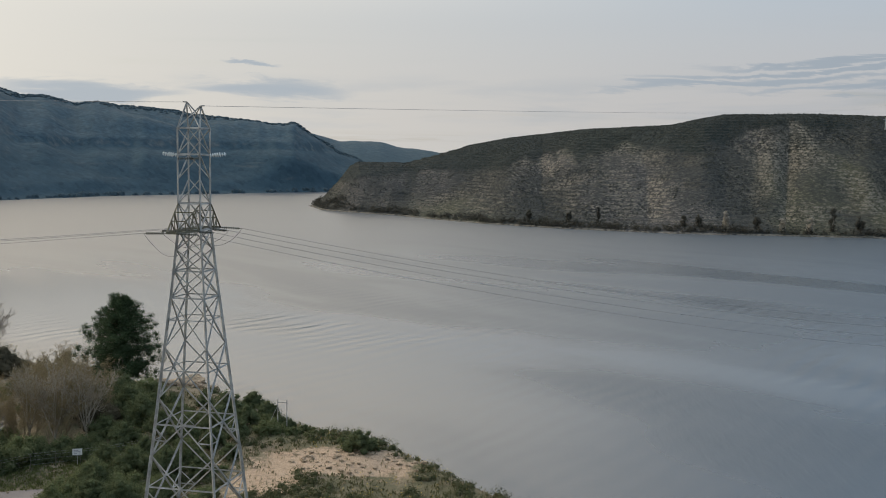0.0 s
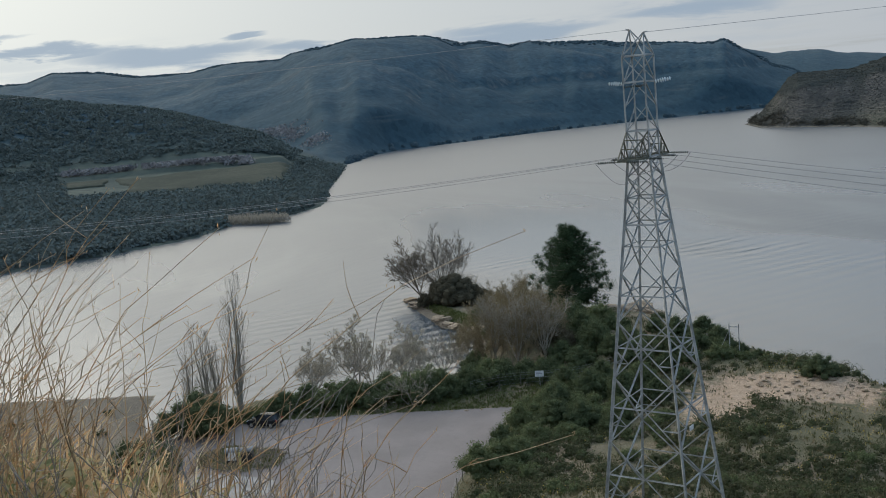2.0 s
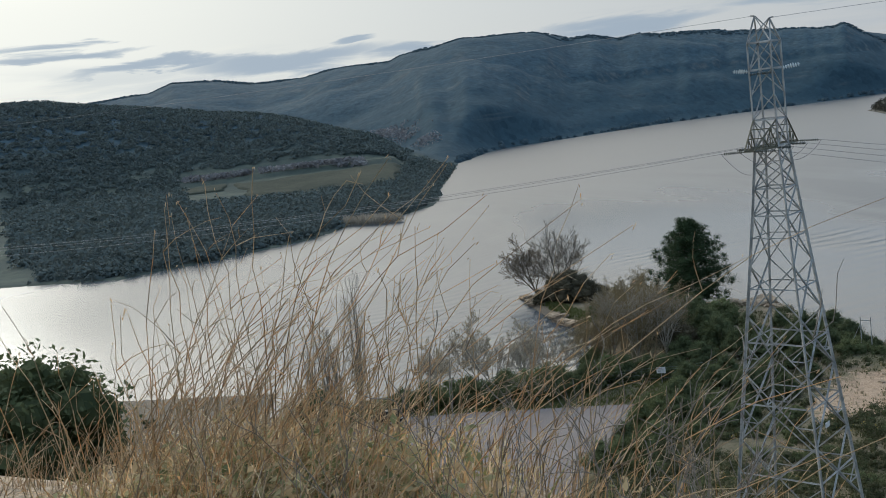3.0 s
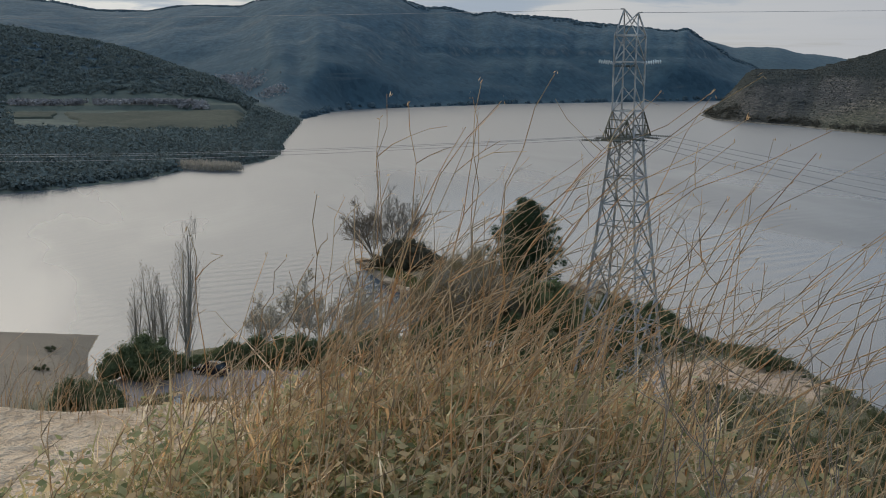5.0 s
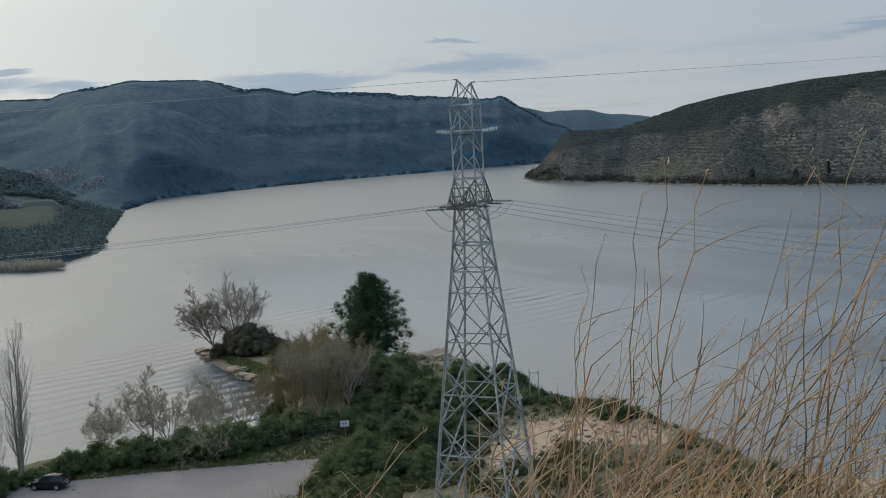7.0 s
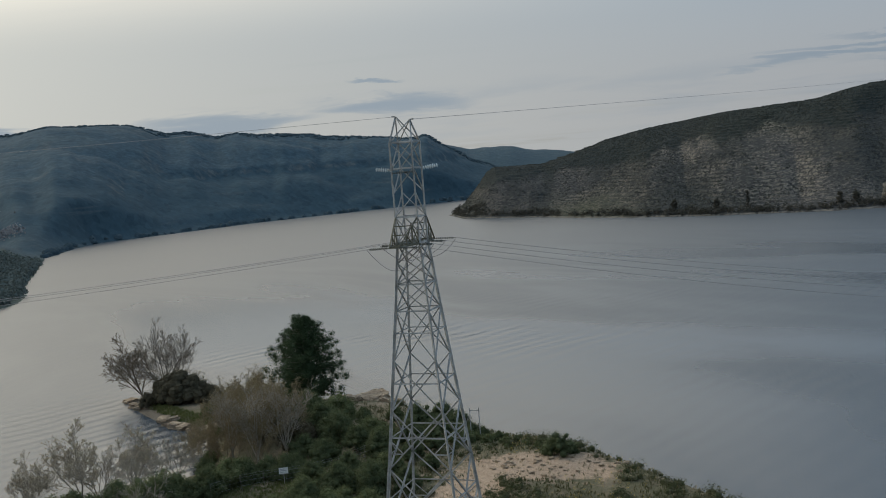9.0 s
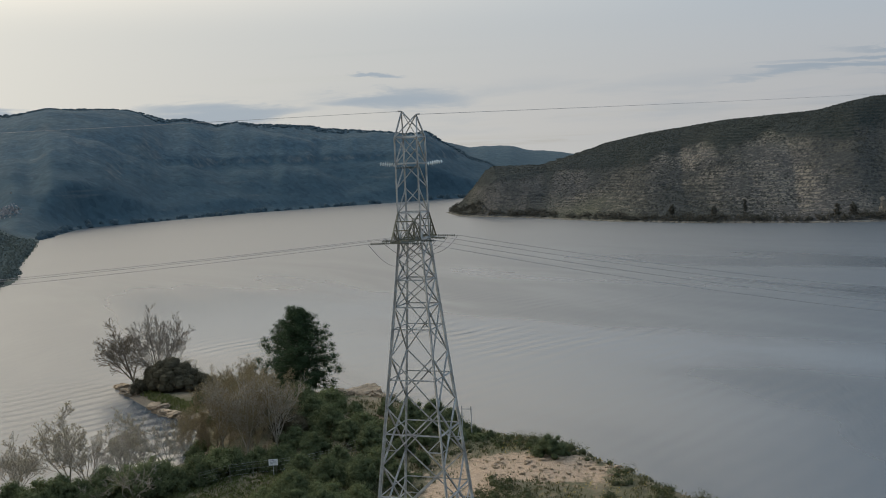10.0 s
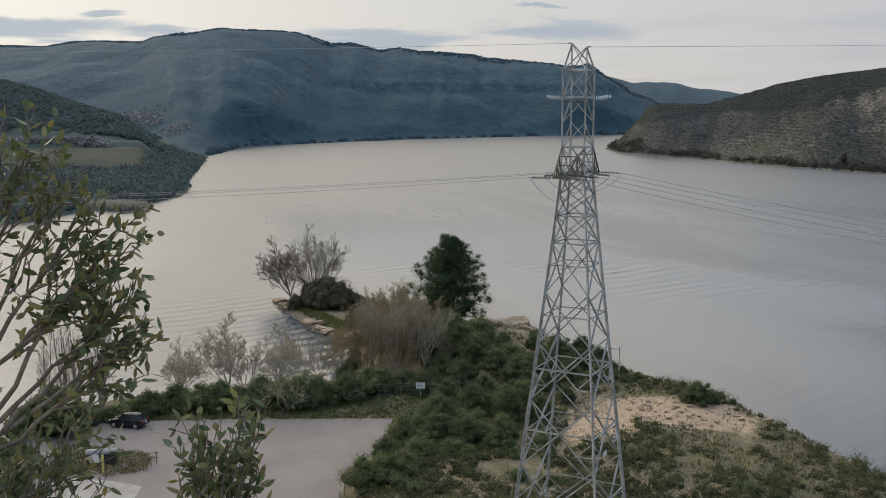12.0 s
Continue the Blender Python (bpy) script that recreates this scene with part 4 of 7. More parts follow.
def lattice_tower():
    tower = thing("transmission_tower", "tall grey galvanised steel lattice tower on the slope", "pylon", at=(-15.32, 61.3, 0), turn=-11.5)
    steel = M["steel"]
    base = 7.4
    half = lambda z: (0.70 if z > 31.0 else 0.70 + (31.0 - z) * 0.0945)
    corner = lambda k, z: Vector(((-1, 1, 1, -1)[k] * half(z), (-1, -1, 1, 1)[k] * half(z), z))
    levels = [37.4, 35.85, 34.4, 32.95, 31.4, 30.2, 28.95, 27.35, 24.4, 21.4, 17.95, 13.9, 9.4]
    for k in range(4):
        for z0, z1, w in ((base, 17.95, 0.17), (17.95, 27.35, 0.15), (27.35, 31.4, 0.13), (31.4, 37.4, 0.11)):
            member("leg", corner(k, z0), corner(k, z1), w, tower, steel)
        member("foot", corner(k, base - 1.2) , corner(k, base + 0.25), 0.34, tower, M["concrete"], "concrete footing")
    for z0, z1 in zip(levels[1:] + [base], levels):
        w = 0.06 if z1 > 31.5 else 0.075 if z1 > 24.5 else 0.09
        for k in range(4):
            j = (k + 1) % 4
            if z0 > base:
                if z1 < 33 or k % 2 == 0:
                    member("brace", corner(k, z0), corner(j, z1), w, tower, steel)
                if z1 < 33 or k % 2 == 1 or z1 > 37:
                    member("brace", corner(j, z0), corner(k, z1), w, tower, steel)
            zm = z1 - (z1 - z0) * half(z1) / (half(z0) + half(z1))
            if z1 - z0 > 2.9:
                member("strut", corner(k, zm), corner(j, zm), w * 0.85, tower, steel)
            if z1 < 22 and z0 > base:
                # short struts from the crossed braces to the legs
                for a, b in ((k, j), (j, k)):
                    low = corner(a, z0).lerp(corner(b, z1), 0.27)
                    member("strut", low, corner(a, low.z), w * 0.7, tower, steel)
                    member("strut", low, corner(a, (zm + low.z) / 2 + 0.3), w * 0.6, tower, steel)
    for z in (37.4, 35.85, 32.95, 31.4, 28.95, 27.35):
        for k in range(4):
            member("strut", corner(k, z), corner((k + 1) % 4, z), 0.1 if z > 30 else 0.085, tower, steel)
    # the two crossed horns that carry the earth wires
    left, right = Vector((-0.52, 0.15, 38.95)), Vector((0.50, -0.15, 38.7))
    for tip, near, far in ((left, (0, 3), (1, 2)), (right, (1, 2), (0, 3))):
        for k in near + far:
            member("horn", corner(k, 37.4), tip, 0.075, tower, steel)
        member("horn", tip, tip + Vector((-0.25 if tip.x < 0 else 0.25, 0, 0.02)), 0.08, tower, steel)
    # two cross-arms, square to the line, with sloping stays and a deck between
    deck, old = 31.35, M["old_steel"]
    for sy in (-1, 1):
        tip = Vector((0, sy * 3.0, deck))
        for sx in (-1, 1):
            k = {(-1, -1): 0, (1, -1): 1, (1, 1): 2, (-1, 1): 3}[(sx, sy)]
            root, high, end = corner(k, deck), corner(k, 32.95), tip + Vector((sx * 0.28, 0, 0))
            member("arm", root, end, 0.12, tower, old)
            member("stay", high, end, 0.09, tower, old)
            for u in (0.3, 0.6):
                low, top = root.lerp(end, u), high.lerp(end, u)
                member("stay", low, top, 0.06, tower, old)
                member("stay", root.lerp(end, u - 0.3), top, 0.06, tower, old)
                member("arm", low, Vector((-low.x, low.y, low.z)), 0.07, tower, old)
                member("stay", top, Vector((-top.x, top.y, top.z)), 0.06, tower, old)
            member("arm", root, root.lerp(end, 0.6) * Vector((1, 1, 1)) - Vector((2 * root.lerp(end, 0.6).x, 0, 0)), 0.06, tower, old)
        member("arm", tip - Vector((0.32, 0, 0)), tip + Vector((0.32, 0, 0)), 0.12, tower, old)
    for x in (-0.6, -0.3, 0.0, 0.3, 0.6):
        member("deck_bar", (x, -1.3, deck + 0.05), (x, 1.3, deck + 0.05), 0.1, tower, old)
    # strain insulators, upper pair and deck
    for sx in (-1, 1):
        for y in (-0.35, 0.35):
            insulator(tower, (sx * 1.15, y, 35.80), (sx * 1.9, y, 35.92), 5, "glass_disc", 0.12)
            member("clevis", (sx * 0.7, y, 35.8), (sx * 1.15, y, 35.8), 0.035, tower, steel)
    for x in (-0.35, 0.1, 0.45):
        insulator(tower, (x - 0.28, -0.85, 35.62), (x + 0.28, -0.85, 35.64), 4, "dark_disc", 0.085)
    for sx in (-1, 1):
        for y, x0, length in ((-3.0, 0.3, 1.4), (-1.0, 0.7, 1.0), (1.0, 0.7, 1.0), (3.0, 0.3, 1.4)):
            insulator(tower, (sx * x0, y, deck), (sx * (x0 + length), y, deck - 0.03), 10, "dark_disc", 0.085)
    # slack loops of cable under the arms
    for y, low in ((-3.0, 1.25), (-1.0, 0.9), (1.0, 0.9), (3.0, 1.1)):
        rows, was = [], None
        for k in range(17):
            u = k / 16
            at = (-1.7 + 3.4 * u, y + 0.1 * math.sin(u * 9), deck - 0.05 - low * 4 * u * (1 - u))
            if was:
                rows.append((*was, *at, 0.017, 0.017))
            was = at
        link("jumper_loop", tube_mesh("jumper_loop", rows, 5), M["wire"], tower, "slack loop of grey cable")
    # a small white plate and step bolts
    part("warning_plate", box_bm(half(14) + 0.02, half(14) + 0.05, -0.9, -0.3, 14.7, 15.0, 0.004), M["white_paint"], tower, "small white plate")
    return tower


lattice_tower()


def cable(label, a, b, sag, radius=0.013, steps=40):
    rows, was = [], None
    a, b = np.array(a, float), np.array(b, float)
    for k in range(steps + 1):
        u = (k / steps) ** 1.5
        at = a + (b - a) * u
        at[2] -= sag * 4 * u * (1 - u)
        if was is not None:
            rows.append((*was, *at, radius, radius))
        was = at
    bm = bmesh.new()
    tube = tube_mesh("power_cable", rows, 5)
    bm.from_mesh(tube)
    bmesh.ops.remove_doubles(bm, verts=bm.verts, dist=radius * 0.5)
    bm.to_mesh(tube)
    bm.free()
    ob = link("power_cable", tube, M["wire"])
    return tagged(ob, label, "cable", "cables of the power line")


turn = math.radians(-11.5)


def tower_point(x, y, z):
    return (-15.32 + x * math.cos(turn) - y * math.sin(turn), 61.3 + x * math.sin(turn) + y * math.cos(turn), z)


grey = "thin grey aluminium power cable strung across the water"
cable("thin grey earth wire from the tower's top", tower_point(-0.77, 0.15, 38.97), (-150, 80, 41.3), 0.6, 0.011)
cable("thin grey earth wire from the tower's top", tower_point(0.75, -0.15, 38.72), (262, 640, 72.5), 2.0, 0.013, 70)
for y, z, dy, dz in ((-3.0, 31.33, 0.0, 0.0), (1.0, 31.33, 1.6, 0.5), (3.0, 31.33, 2.6, 0.7)):
    cable(grey, tower_point(-1.7, y, z), (-170, 62 + dy, 29.0 + dz), 3.0)
for y, z, dx, dz in ((-3.0, 31.33, 0.0, -0.6), (-1.0, 31.33, 2.0, 0.2), (1.0, 31.33, 4.0, 0.9), (3.0, 31.33, 6.0, 1.3)):
    cable(grey, tower_point(1.7, y, z), (96 + dx, 108 + 2 * dx, 19.0 + dz), 4.0)


# ---- plants ----
CUBE = np.array([[(-1, -1), (0, -1), (0, 0), (-1, 0)], [(0, -1), (1, -1), (1, 0), (0, 0)], [(-1, 0), (0, 0), (0, 1), (-1, 1)], [(0, 0), (1, 0), (1, 1), (0, 1)]], float)
ROUND = unit(np.concatenate([np.roll(np.concatenate([CUBE, np.full((4, 4, 1), side)], 2), turn, 2) for turn in range(3) for side in (-1.0, 1.0)]))


def lump_leaves(rng, lumps, per, leaf, aspect=0.5, flat=1.0, core=0.72):
    """Leaves over the skins of round lumps (rows of x, y, z, radius), with a dark, closed heart in each lump."""
    lumps = np.asarray(lumps, float)
    k = len(lumps)
    area = lumps[:, 3] ** 2 / np.mean(lumps[:, 3] ** 2)
    pick = np.repeat(np.arange(k), np.maximum((per * area).astype(int), 6))
    way = unit(rng.normal(size=(len(pick), 3)))
    low = way[:, 2] < -0.3
    way[low, 2] *= -1
    reach = lumps[pick, 3:4] * rng.uniform(0.62, 1.5, (len(pick), 1)) * [1, 1, flat]
    at = lumps[pick, :3] + way * reach
    leaves = leaf_quads(rng, at, leaf, leaf * aspect, face=way + [0, 0, 0.25])
    heart = lumps[:, None, None, :3] + ROUND[None] * core * lumps[:, None, None, 3:4] * [1, 1, flat] * rng.uniform(0.85, 1.1, (k, 24, 1, 1))
    return np.concatenate([leaves, heart.reshape(-1, 4, 3)])


def crown_lumps(rng, count, rx, ry, h):
    """Lumps that build up a ragged crown standing on the ground."""
    a, u = rng.uniform(0, 2 * math.pi, count), rng.uniform(0, 1, count) ** 0.5
    top = np.sqrt(np.maximum(1 - 0.85 * u**2, 0.05))
    z = h * (0.06 + 0.78 * top * rng.uniform(0.10, 1.0, count) ** 0.8)
    r = np.minimum(rx, h * 0.7) * rng.uniform(0.15, 0.34, count)
    return np.stack([0.80 * rx * u * np.cos(a), 0.80 * ry * u * np.sin(a), np.maximum(z, r * 0.4), r], 1)


def stems(rng, count, spread, h, r=0.05):
    segs, tips = [], []
    for _ in range(count):
        a = rng.uniform(0, 2 * math.pi)
        lean = rng.uniform(0.1, spread)
        grow(rng, (0.1 * math.cos(a), 0.1 * math.sin(a), -0.15), (lean * math.cos(a), lean * math.sin(a), 1), h * 0.4, r, 1, segs, tips, 0.5, 0.1, 2, shrink=0.5)
    return segs


def make_shrub(name, label, seed, rx, ry, h, count, leaf, mat, group):
    rng = np.random.default_rng(seed)
    ob = thing(name, label, "shrub", group)
    link("stemwork", tube_mesh("stemwork", stems(rng, 5, 0.6, h), 4), M["bark"], ob)
    k = 210 if h > 5 else 50 if h > 2 else 16
    lumps = crown_lumps(rng, k, rx, ry, h)
    link("foliage", leaf_mesh("foliage", lump_leaves(rng, lumps, count / k, leaf)), mat, ob)
    return ob


def sow(kinds, spots, rng, sink=0.1):
    """Set out copies of the shrubs at spots of x, y, size (1: as built), kind; the first of each kind is the one built."""
    used = set()
    for x, y, size, k in spots:
        m = pose(x, y, on(x, y) - sink, 0, 0, rng.uniform(0, 360)) @ Matrix.Diagonal((size * rng.uniform(0.9, 1.1), size * rng.uniform(0.9, 1.1), size * rng.uniform(0.9, 1.12), 1))
        if k not in used:
            kinds[k].matrix_basis = m
            used.add(k)
        else:
            base = kinds[k].matrix_basis.copy()
            kinds[k].matrix_basis = Matrix()
            made = copy_thing(kinds[k], m)
            kinds[k].matrix_basis = base
            made.matrix_basis = m


rng = np.random.default_rng(11)
thickets = "evergreen shrubs round the car park"
kinds = {
    "dark": make_shrub("evergreen_shrub", "dense dark green evergreen shrub on the slope", 1, 2.4, 2.2, 3.6, 5400, 0.16, M["dark_shrub"], thickets),
    "dark2": make_shrub("evergreen_shrub", "tall dark green evergreen shrub with a ragged top", 2, 2.0, 2.3, 4.2, 5400, 0.16, M["dark_shrub"], thickets),
    "green": make_shrub("evergreen_shrub", "rounded mid-green evergreen shrub", 3, 2.2, 2.0, 3.0, 5200, 0.16, M["shrub"], thickets),
    "hedge": make_shrub("hedge_shrub", "dark green hedge shrub along the car park", 4, 2.1, 1.5, 2.1, 4200, 0.16, M["dark_shrub"], "hedge shrubs"),
    "hedge2": make_shrub("hedge_shrub", "green leafy hedge shrub along the car park", 5, 1.8, 1.6, 2.6, 4200, 0.16, M["shrub"], "hedge shrubs"),
    "olive": make_shrub("olive_brown_shrub", "rounded olive-brown shrub on the point", 6, 3.0, 2.6, 4.2, 6500, 0.19, M["olive_brown"], "shrubs on the point"),
    "broad": make_shrub("olive_brown_shrub", "broad rounded olive-brown shrub under the bare trees", 9, 6.6, 3.8, 6.2, 21000, 0.17, M["olive_brown"], "shrubs on the point"),
    "low": make_shrub("low_shrub", "low grey-green shrub on the headland", 7, 1.3, 1.2, 1.3, 1100, 0.17, M["scrub"], "low shrubs on the headland"),
    "lowdark": make_shrub("low_shrub", "low dark green shrub on the headland", 8, 1.3, 1.3, 1.5, 1200, 0.17, M["shrub"], "low shrubs on the headland"),
}
spots = [(-88.0, 91.0, 0.8, "low"), (-91.5, 86.5, 0.9, "lowdark"), (-86.0, 86.0, 0.7, "low"), (-99.0, 86.0, 0.9, "low"), (-93.0, 95.0, 0.6, "low"), (-21.9, 14.4, 0.95, "dark2"), (-19.9, 16.9, 0.4, "dark"), (-23.6, 14.6, 0.9, "dark"), (-35.6, 80.5, 1.05, "green"), (-33.4, 81.8, 0.8, "green"), (-36.6, 93.5, 0.95, "dark"), (-33.5, 92.5, 0.9, "dark2"), (-30.6, 93.0, 0.85, "dark"), (-37.4, 97.5, 0.75, "green"),
         (-34.5, 97.5, 0.9, "dark2"), (-31.5, 97.0, 0.95, "dark"), (-27.8, 95.5, 0.8, "green"), (-36.0, 101.5, 0.85, "green"), (-32.5, 102.5, 0.9, "dark"), (-28.5, 101, 0.85, "dark2"),
         (-33.8, 88.2, 0.75, "dark"), (-30.8, 88.8, 0.7, "dark2"), (-37.2, 88.6, 0.6, "dark"), (-36.5, 106, 0.7, "dark2"), (-32.5, 107.5, 0.75, "dark"), (-28.0, 107, 0.75, "green"), (-25.0, 101.5, 0.7, "dark"),
         # by the inlet and the far corner of the car park
         (-73.4, 88.9, 1.35, "dark"), (-71.2, 86.9, 1.1, "dark2"), (-75.4, 86.6, 1.15, "dark"), (-72.0, 91.6, 0.7, "green"), (-70.4, 78.0, 0.9, "dark"), (-68.0, 75.2, 0.85, "dark2"), (-72.5, 76.0, 0.9, "dark"),
         (-66.0, 72.6, 0.8, "dark"), (-74.5, 80.5, 0.6, "green"), (-70.5, 93.4, 0.55, "green"),
         # under the pine and along the spine of the headland
         (-41.0, 127.5, 1.1, "dark2"), (-38.5, 124.0, 1.0, "dark"), (-43.5, 131.5, 1.1, "dark"), (-39.8, 132.5, 1.15, "green"), (-36.2, 119.0, 0.9, "dark2"), (-40.5, 118.0, 0.9, "dark"), (-37.0, 114.0, 0.85, "dark"),
         (-33.5, 115.0, 0.8, "dark2"), (-33.5, 123.5, 0.75, "dark"), (-30.0, 112.5, 0.8, "dark"), (-45.2, 137.5, 1.0, "dark"), (-50.0, 141.5, 1.0, "dark2"), (-54.5, 145.5, 0.85, "green"), (-57.5, 150, 0.8, "dark2"),
         (-52.5, 150.5, 0.8, "dark"), (-61.5, 153.5, 0.7, "olive"), (-63.5, 146.5, 0.6, "dark"), (-59.5, 142.0, 0.6, "dark2"), (-58.0, 136.5, 0.5, "dark"), (-55.0, 124.5, 0.6, "green"), (-52.0, 131.0, 1.2, "green"), (-49.0, 128.0, 1.2, "olive"), (-54.0, 119.5, 0.6, "dark"), (-65.0, 152.5, 0.6, "olive"), (-35.5, 128.5, 0.6, "dark2"), (-31.5, 129.0, 0.5, "dark"), (-30.5, 118.0, 0.7, "dark2"), (-26.0, 110.5, 0.6, "dark"), (-23.5, 106.5, 0.55, "dark2"), (-27.0, 91.5, 0.6, "dark"), (-29.5, 104.5, 0.75, "dark"), (-42.6, 122.5, 0.95, "olive"), (-40.2, 112.6, 0.6, "dark"), (-25.0, 127.0, 0.75, "dark2"), (-22.5, 123.6, 0.7, "dark"), (-22.0, 121.0, 0.45, "dark2"),
         (-27.5, 124.5, 0.8, "dark"), (-24.5, 119.6, 0.8, "dark"), (-21.0, 115.6, 0.75, "green"), (-17.0, 117.0, 0.30, "dark"), (-14.8, 115.0, 0.22, "dark2"), (-19.0, 118.4, 0.36, "dark"), (-16.0, 115.4, 0.24, "green"), (-13.4, 113.6, 0.18, "dark"), (-18.2, 115.6, 0.4, "green"), (-20.4, 119.6, 0.42, "dark2"), (-27.5, 117.0, 0.8, "dark"), (-24.0, 113.5, 0.7, "dark"), (-12.2, 112.2, 0.24, "green"),
         (-9.7, 109.2, 0.8, "dark"), (-8.1, 109.6, 0.24, "dark"),
         (-73.2, 158.8, 0.95, "broad"), (-78.6, 158.2, 0.62, "olive"), (-67.4, 157.6, 0.7, "olive")]
sow(kinds, [(x, y, size if k in ("olive", "broad") else size * (1.0 if x > -26 and y > 104 else 1.12), "green" if k == "dark2" and n % 3 == 0 or k == "dark" and n % 5 == 0 else k) for n, (x, y, size, k) in enumerate(spots)], rng)
row = [(-67.5, 96.4), (-65.2, 98.0), (-63.0, 98.6), (-60.8, 99.8), (-58.8, 100.4), (-56.6, 101.4), (-54.4, 102.2), (-52.2, 103.4), (-50.3, 104.8), (-48.5, 106.2), (-46.6, 107.6), (-44.8, 109.0), (-42.8, 110.4), (-40.8, 110.4), (-53.2, 104.8), (-57.6, 103.4), (-62.0, 101.6), (-49.0, 109.0)]
sow(kinds, [(x + rng.uniform(-0.4, 0.4), y + rng.uniform(-0.3, 0.5), rng.uniform(1.2, 1.5), "hedge2" if k % 4 == 2 else "hedge") for k, (x, y) in enumerate(row)], rng)
low = []
while len(low) < 170:
    x, y = rng.uniform(-34, 13), rng.uniform(66, 128)
    p = np.array([x]), np.array([y])
    bare = min(((x - cx) / rx) ** 2 + ((y - cy) / ry) ** 2 for cx, cy, rx, ry in BARE)
    if inside(*p, NEAR_SHORE)[0] > 3.2 and inside(*p, LOT)[0] < -4 and bare > 1 and abs(x + 15.3) + abs(y - 61.3) > 7 and bumps(*p, 0.07, 61)[0] > -0.12:
        low.append((x, y, rng.uniform(0.4, 1.05), "lowdark" if rng.random() < 0.35 else "low"))
for k in range(46):
    u = k / 45
    x, y = -27 + 16.5 * u + rng.uniform(-1.2, 1.2), 124.5 - 13.5 * u + rng.uniform(-2.2, 1.2)
    low.append((x, y, rng.uniform(0.5, 1.1) * (1 - 0.72 * u), "lowdark" if rng.random() < 0.6 else "low"))
sow(kinds, low, rng)


# scrub, gorse and dry tufts over the headland
def scatter(seed, count, x0, x1, y0, y1, keep):
    rng = np.random.default_rng(seed)
    x, y = rng.uniform(x0, x1, count), rng.uniform(y0, y1, count)
    ok = keep(x, y)
    x, y = x[ok], y[ok]
    return rng, np.stack([x, y, near_height(x, y)], 1)


def clumps(rng, spots, per, size, height, leaf, aspect=0.5, up=0.5):
    k = len(spots)
    s = rng.uniform(0.5, 1.3, (k, 1, 1))
    off = unit(rng.normal(size=(k, per, 3))) * rng.uniform(0.3, 1, (k, per, 1)) ** 0.5
    off[..., 2] = np.abs(off[..., 2])
    at = spots[:, None, :] + off * s * np.array([size, size, height])
    return leaf_quads(rng, at.reshape(-1, 3), leaf, leaf * aspect, face=(off + [0, 0, up]).reshape(-1, 3))


def bareness(x, y):
    """Under 1 on the bare rock."""
    return np.minimum.reduce([((x - cx) / rx) ** 2 + ((y - cy) / ry) ** 2 for cx, cy, rx, ry in BARE])


def on_headland(x, y):
    bare = bareness(x, y) + 0.9 * bumps(x, y, 0.5, 63)
    return (inside(x, y, NEAR_SHORE) > 2.2) & (inside(x, y, LOT) < -1.5) & (bare > 0.95)


def stuff(name, me, mat, label, category):
    return tagged(link(name, me, mat), label, category, kind="stuff")


rng, at = scatter(71, 6200, -38, 22, 52, 140, lambda x, y: on_headland(x, y) & (bumps(x, y, 0.13, 62) > -0.12))
size = rng.gamma(5.0, 0.10, len(at))
cushions = np.column_stack([at[:, 0], at[:, 1], at[:, 2] + 0.15 * size, np.clip(size, 0.2, 0.95)])
stuff("scrub", leaf_mesh("scrub", lump_leaves(rng, cushions, 46, 0.19, 0.42, 0.9, 0.55)), M["scrub"], "low grey-green cushions of scrub over the headland", "scrub")
rng, at = scatter(72, 1700, -36, 20, 60, 120, lambda x, y: on_headland(x, y) & (bumps(x, y, 0.09, 66) > 0.08))
stuff("gorse", leaf_mesh("gorse", clumps(rng, at, 7, 0.38, 0.70, 0.12)), M["gorse"], "yellow flowering gorse among the scrub", "gorse")
rng, at = scatter(73, 4500, -48, 26, 50, 145, lambda x, y: (inside(x, y, NEAR_SHORE) > 1.2) & (inside(x, y, LOT) < 0.3))
blade = at + np.stack([rng.normal(0, 0.1, len(at)), rng.normal(0, 0.1, len(at)), np.full(len(at), 0.12)], 1)
stuff("dry_tufts", leaf_mesh("dry_tufts", np.concatenate([leaf_quads(rng, blade + rng.normal(0, 0.09, blade.shape) * [1, 1, 0.3], 0.42, 0.07, np.tile([0.0, 0, 1.6], (len(at), 1))) for _ in range(4)])), M["tuft"], "tufts of dry straw-coloured grass", "grass")
rng, at = scatter(77, 15000, -40, 24, 52, 142, lambda x, y: on_headland(x, y) & (bumps(x, y, 0.22, 67) > -0.10))
stuff("herb_tufts", leaf_mesh("herb_tufts", np.concatenate([leaf_quads(rng, at + rng.normal(0, 0.14, at.shape) * [1, 1, 0.3] + [0, 0, 0.16], 0.42, 0.10, np.tile([0.0, 0, 1.3], (len(at), 1))) for _ in range(4)])), M["herb"], "fine olive and tan herbs between the shrubs", "herbs")
rng, at = scatter(74, 12000, -72, -36, 88, 116, lambda x, y: (inside(x, y, LOT) < 0.2) & (inside(x, y, LOT) > -9) & (inside(x, y, NEAR_SHORE) > 2) & (y > 92))
stuff("grass_verge", leaf_mesh("grass_verge", np.concatenate([leaf_quads(rng, at + rng.normal(0, 0.12, at.shape) * [1, 1, 0.2] + [0, 0, 0.1], 0.34, 0.08, np.tile([0.0, 0, 1.2], (len(at), 1))) for _ in range(5)])), M["green_blade"], "green grass verge beside the car park", "grass")
rng, at = scatter(76, 2600, -78, -62, 143, 158, lambda x, y: (inside(x, y, NEAR_SHORE) > 1.5) & (y < 145 - (x + 62) * 0.9))
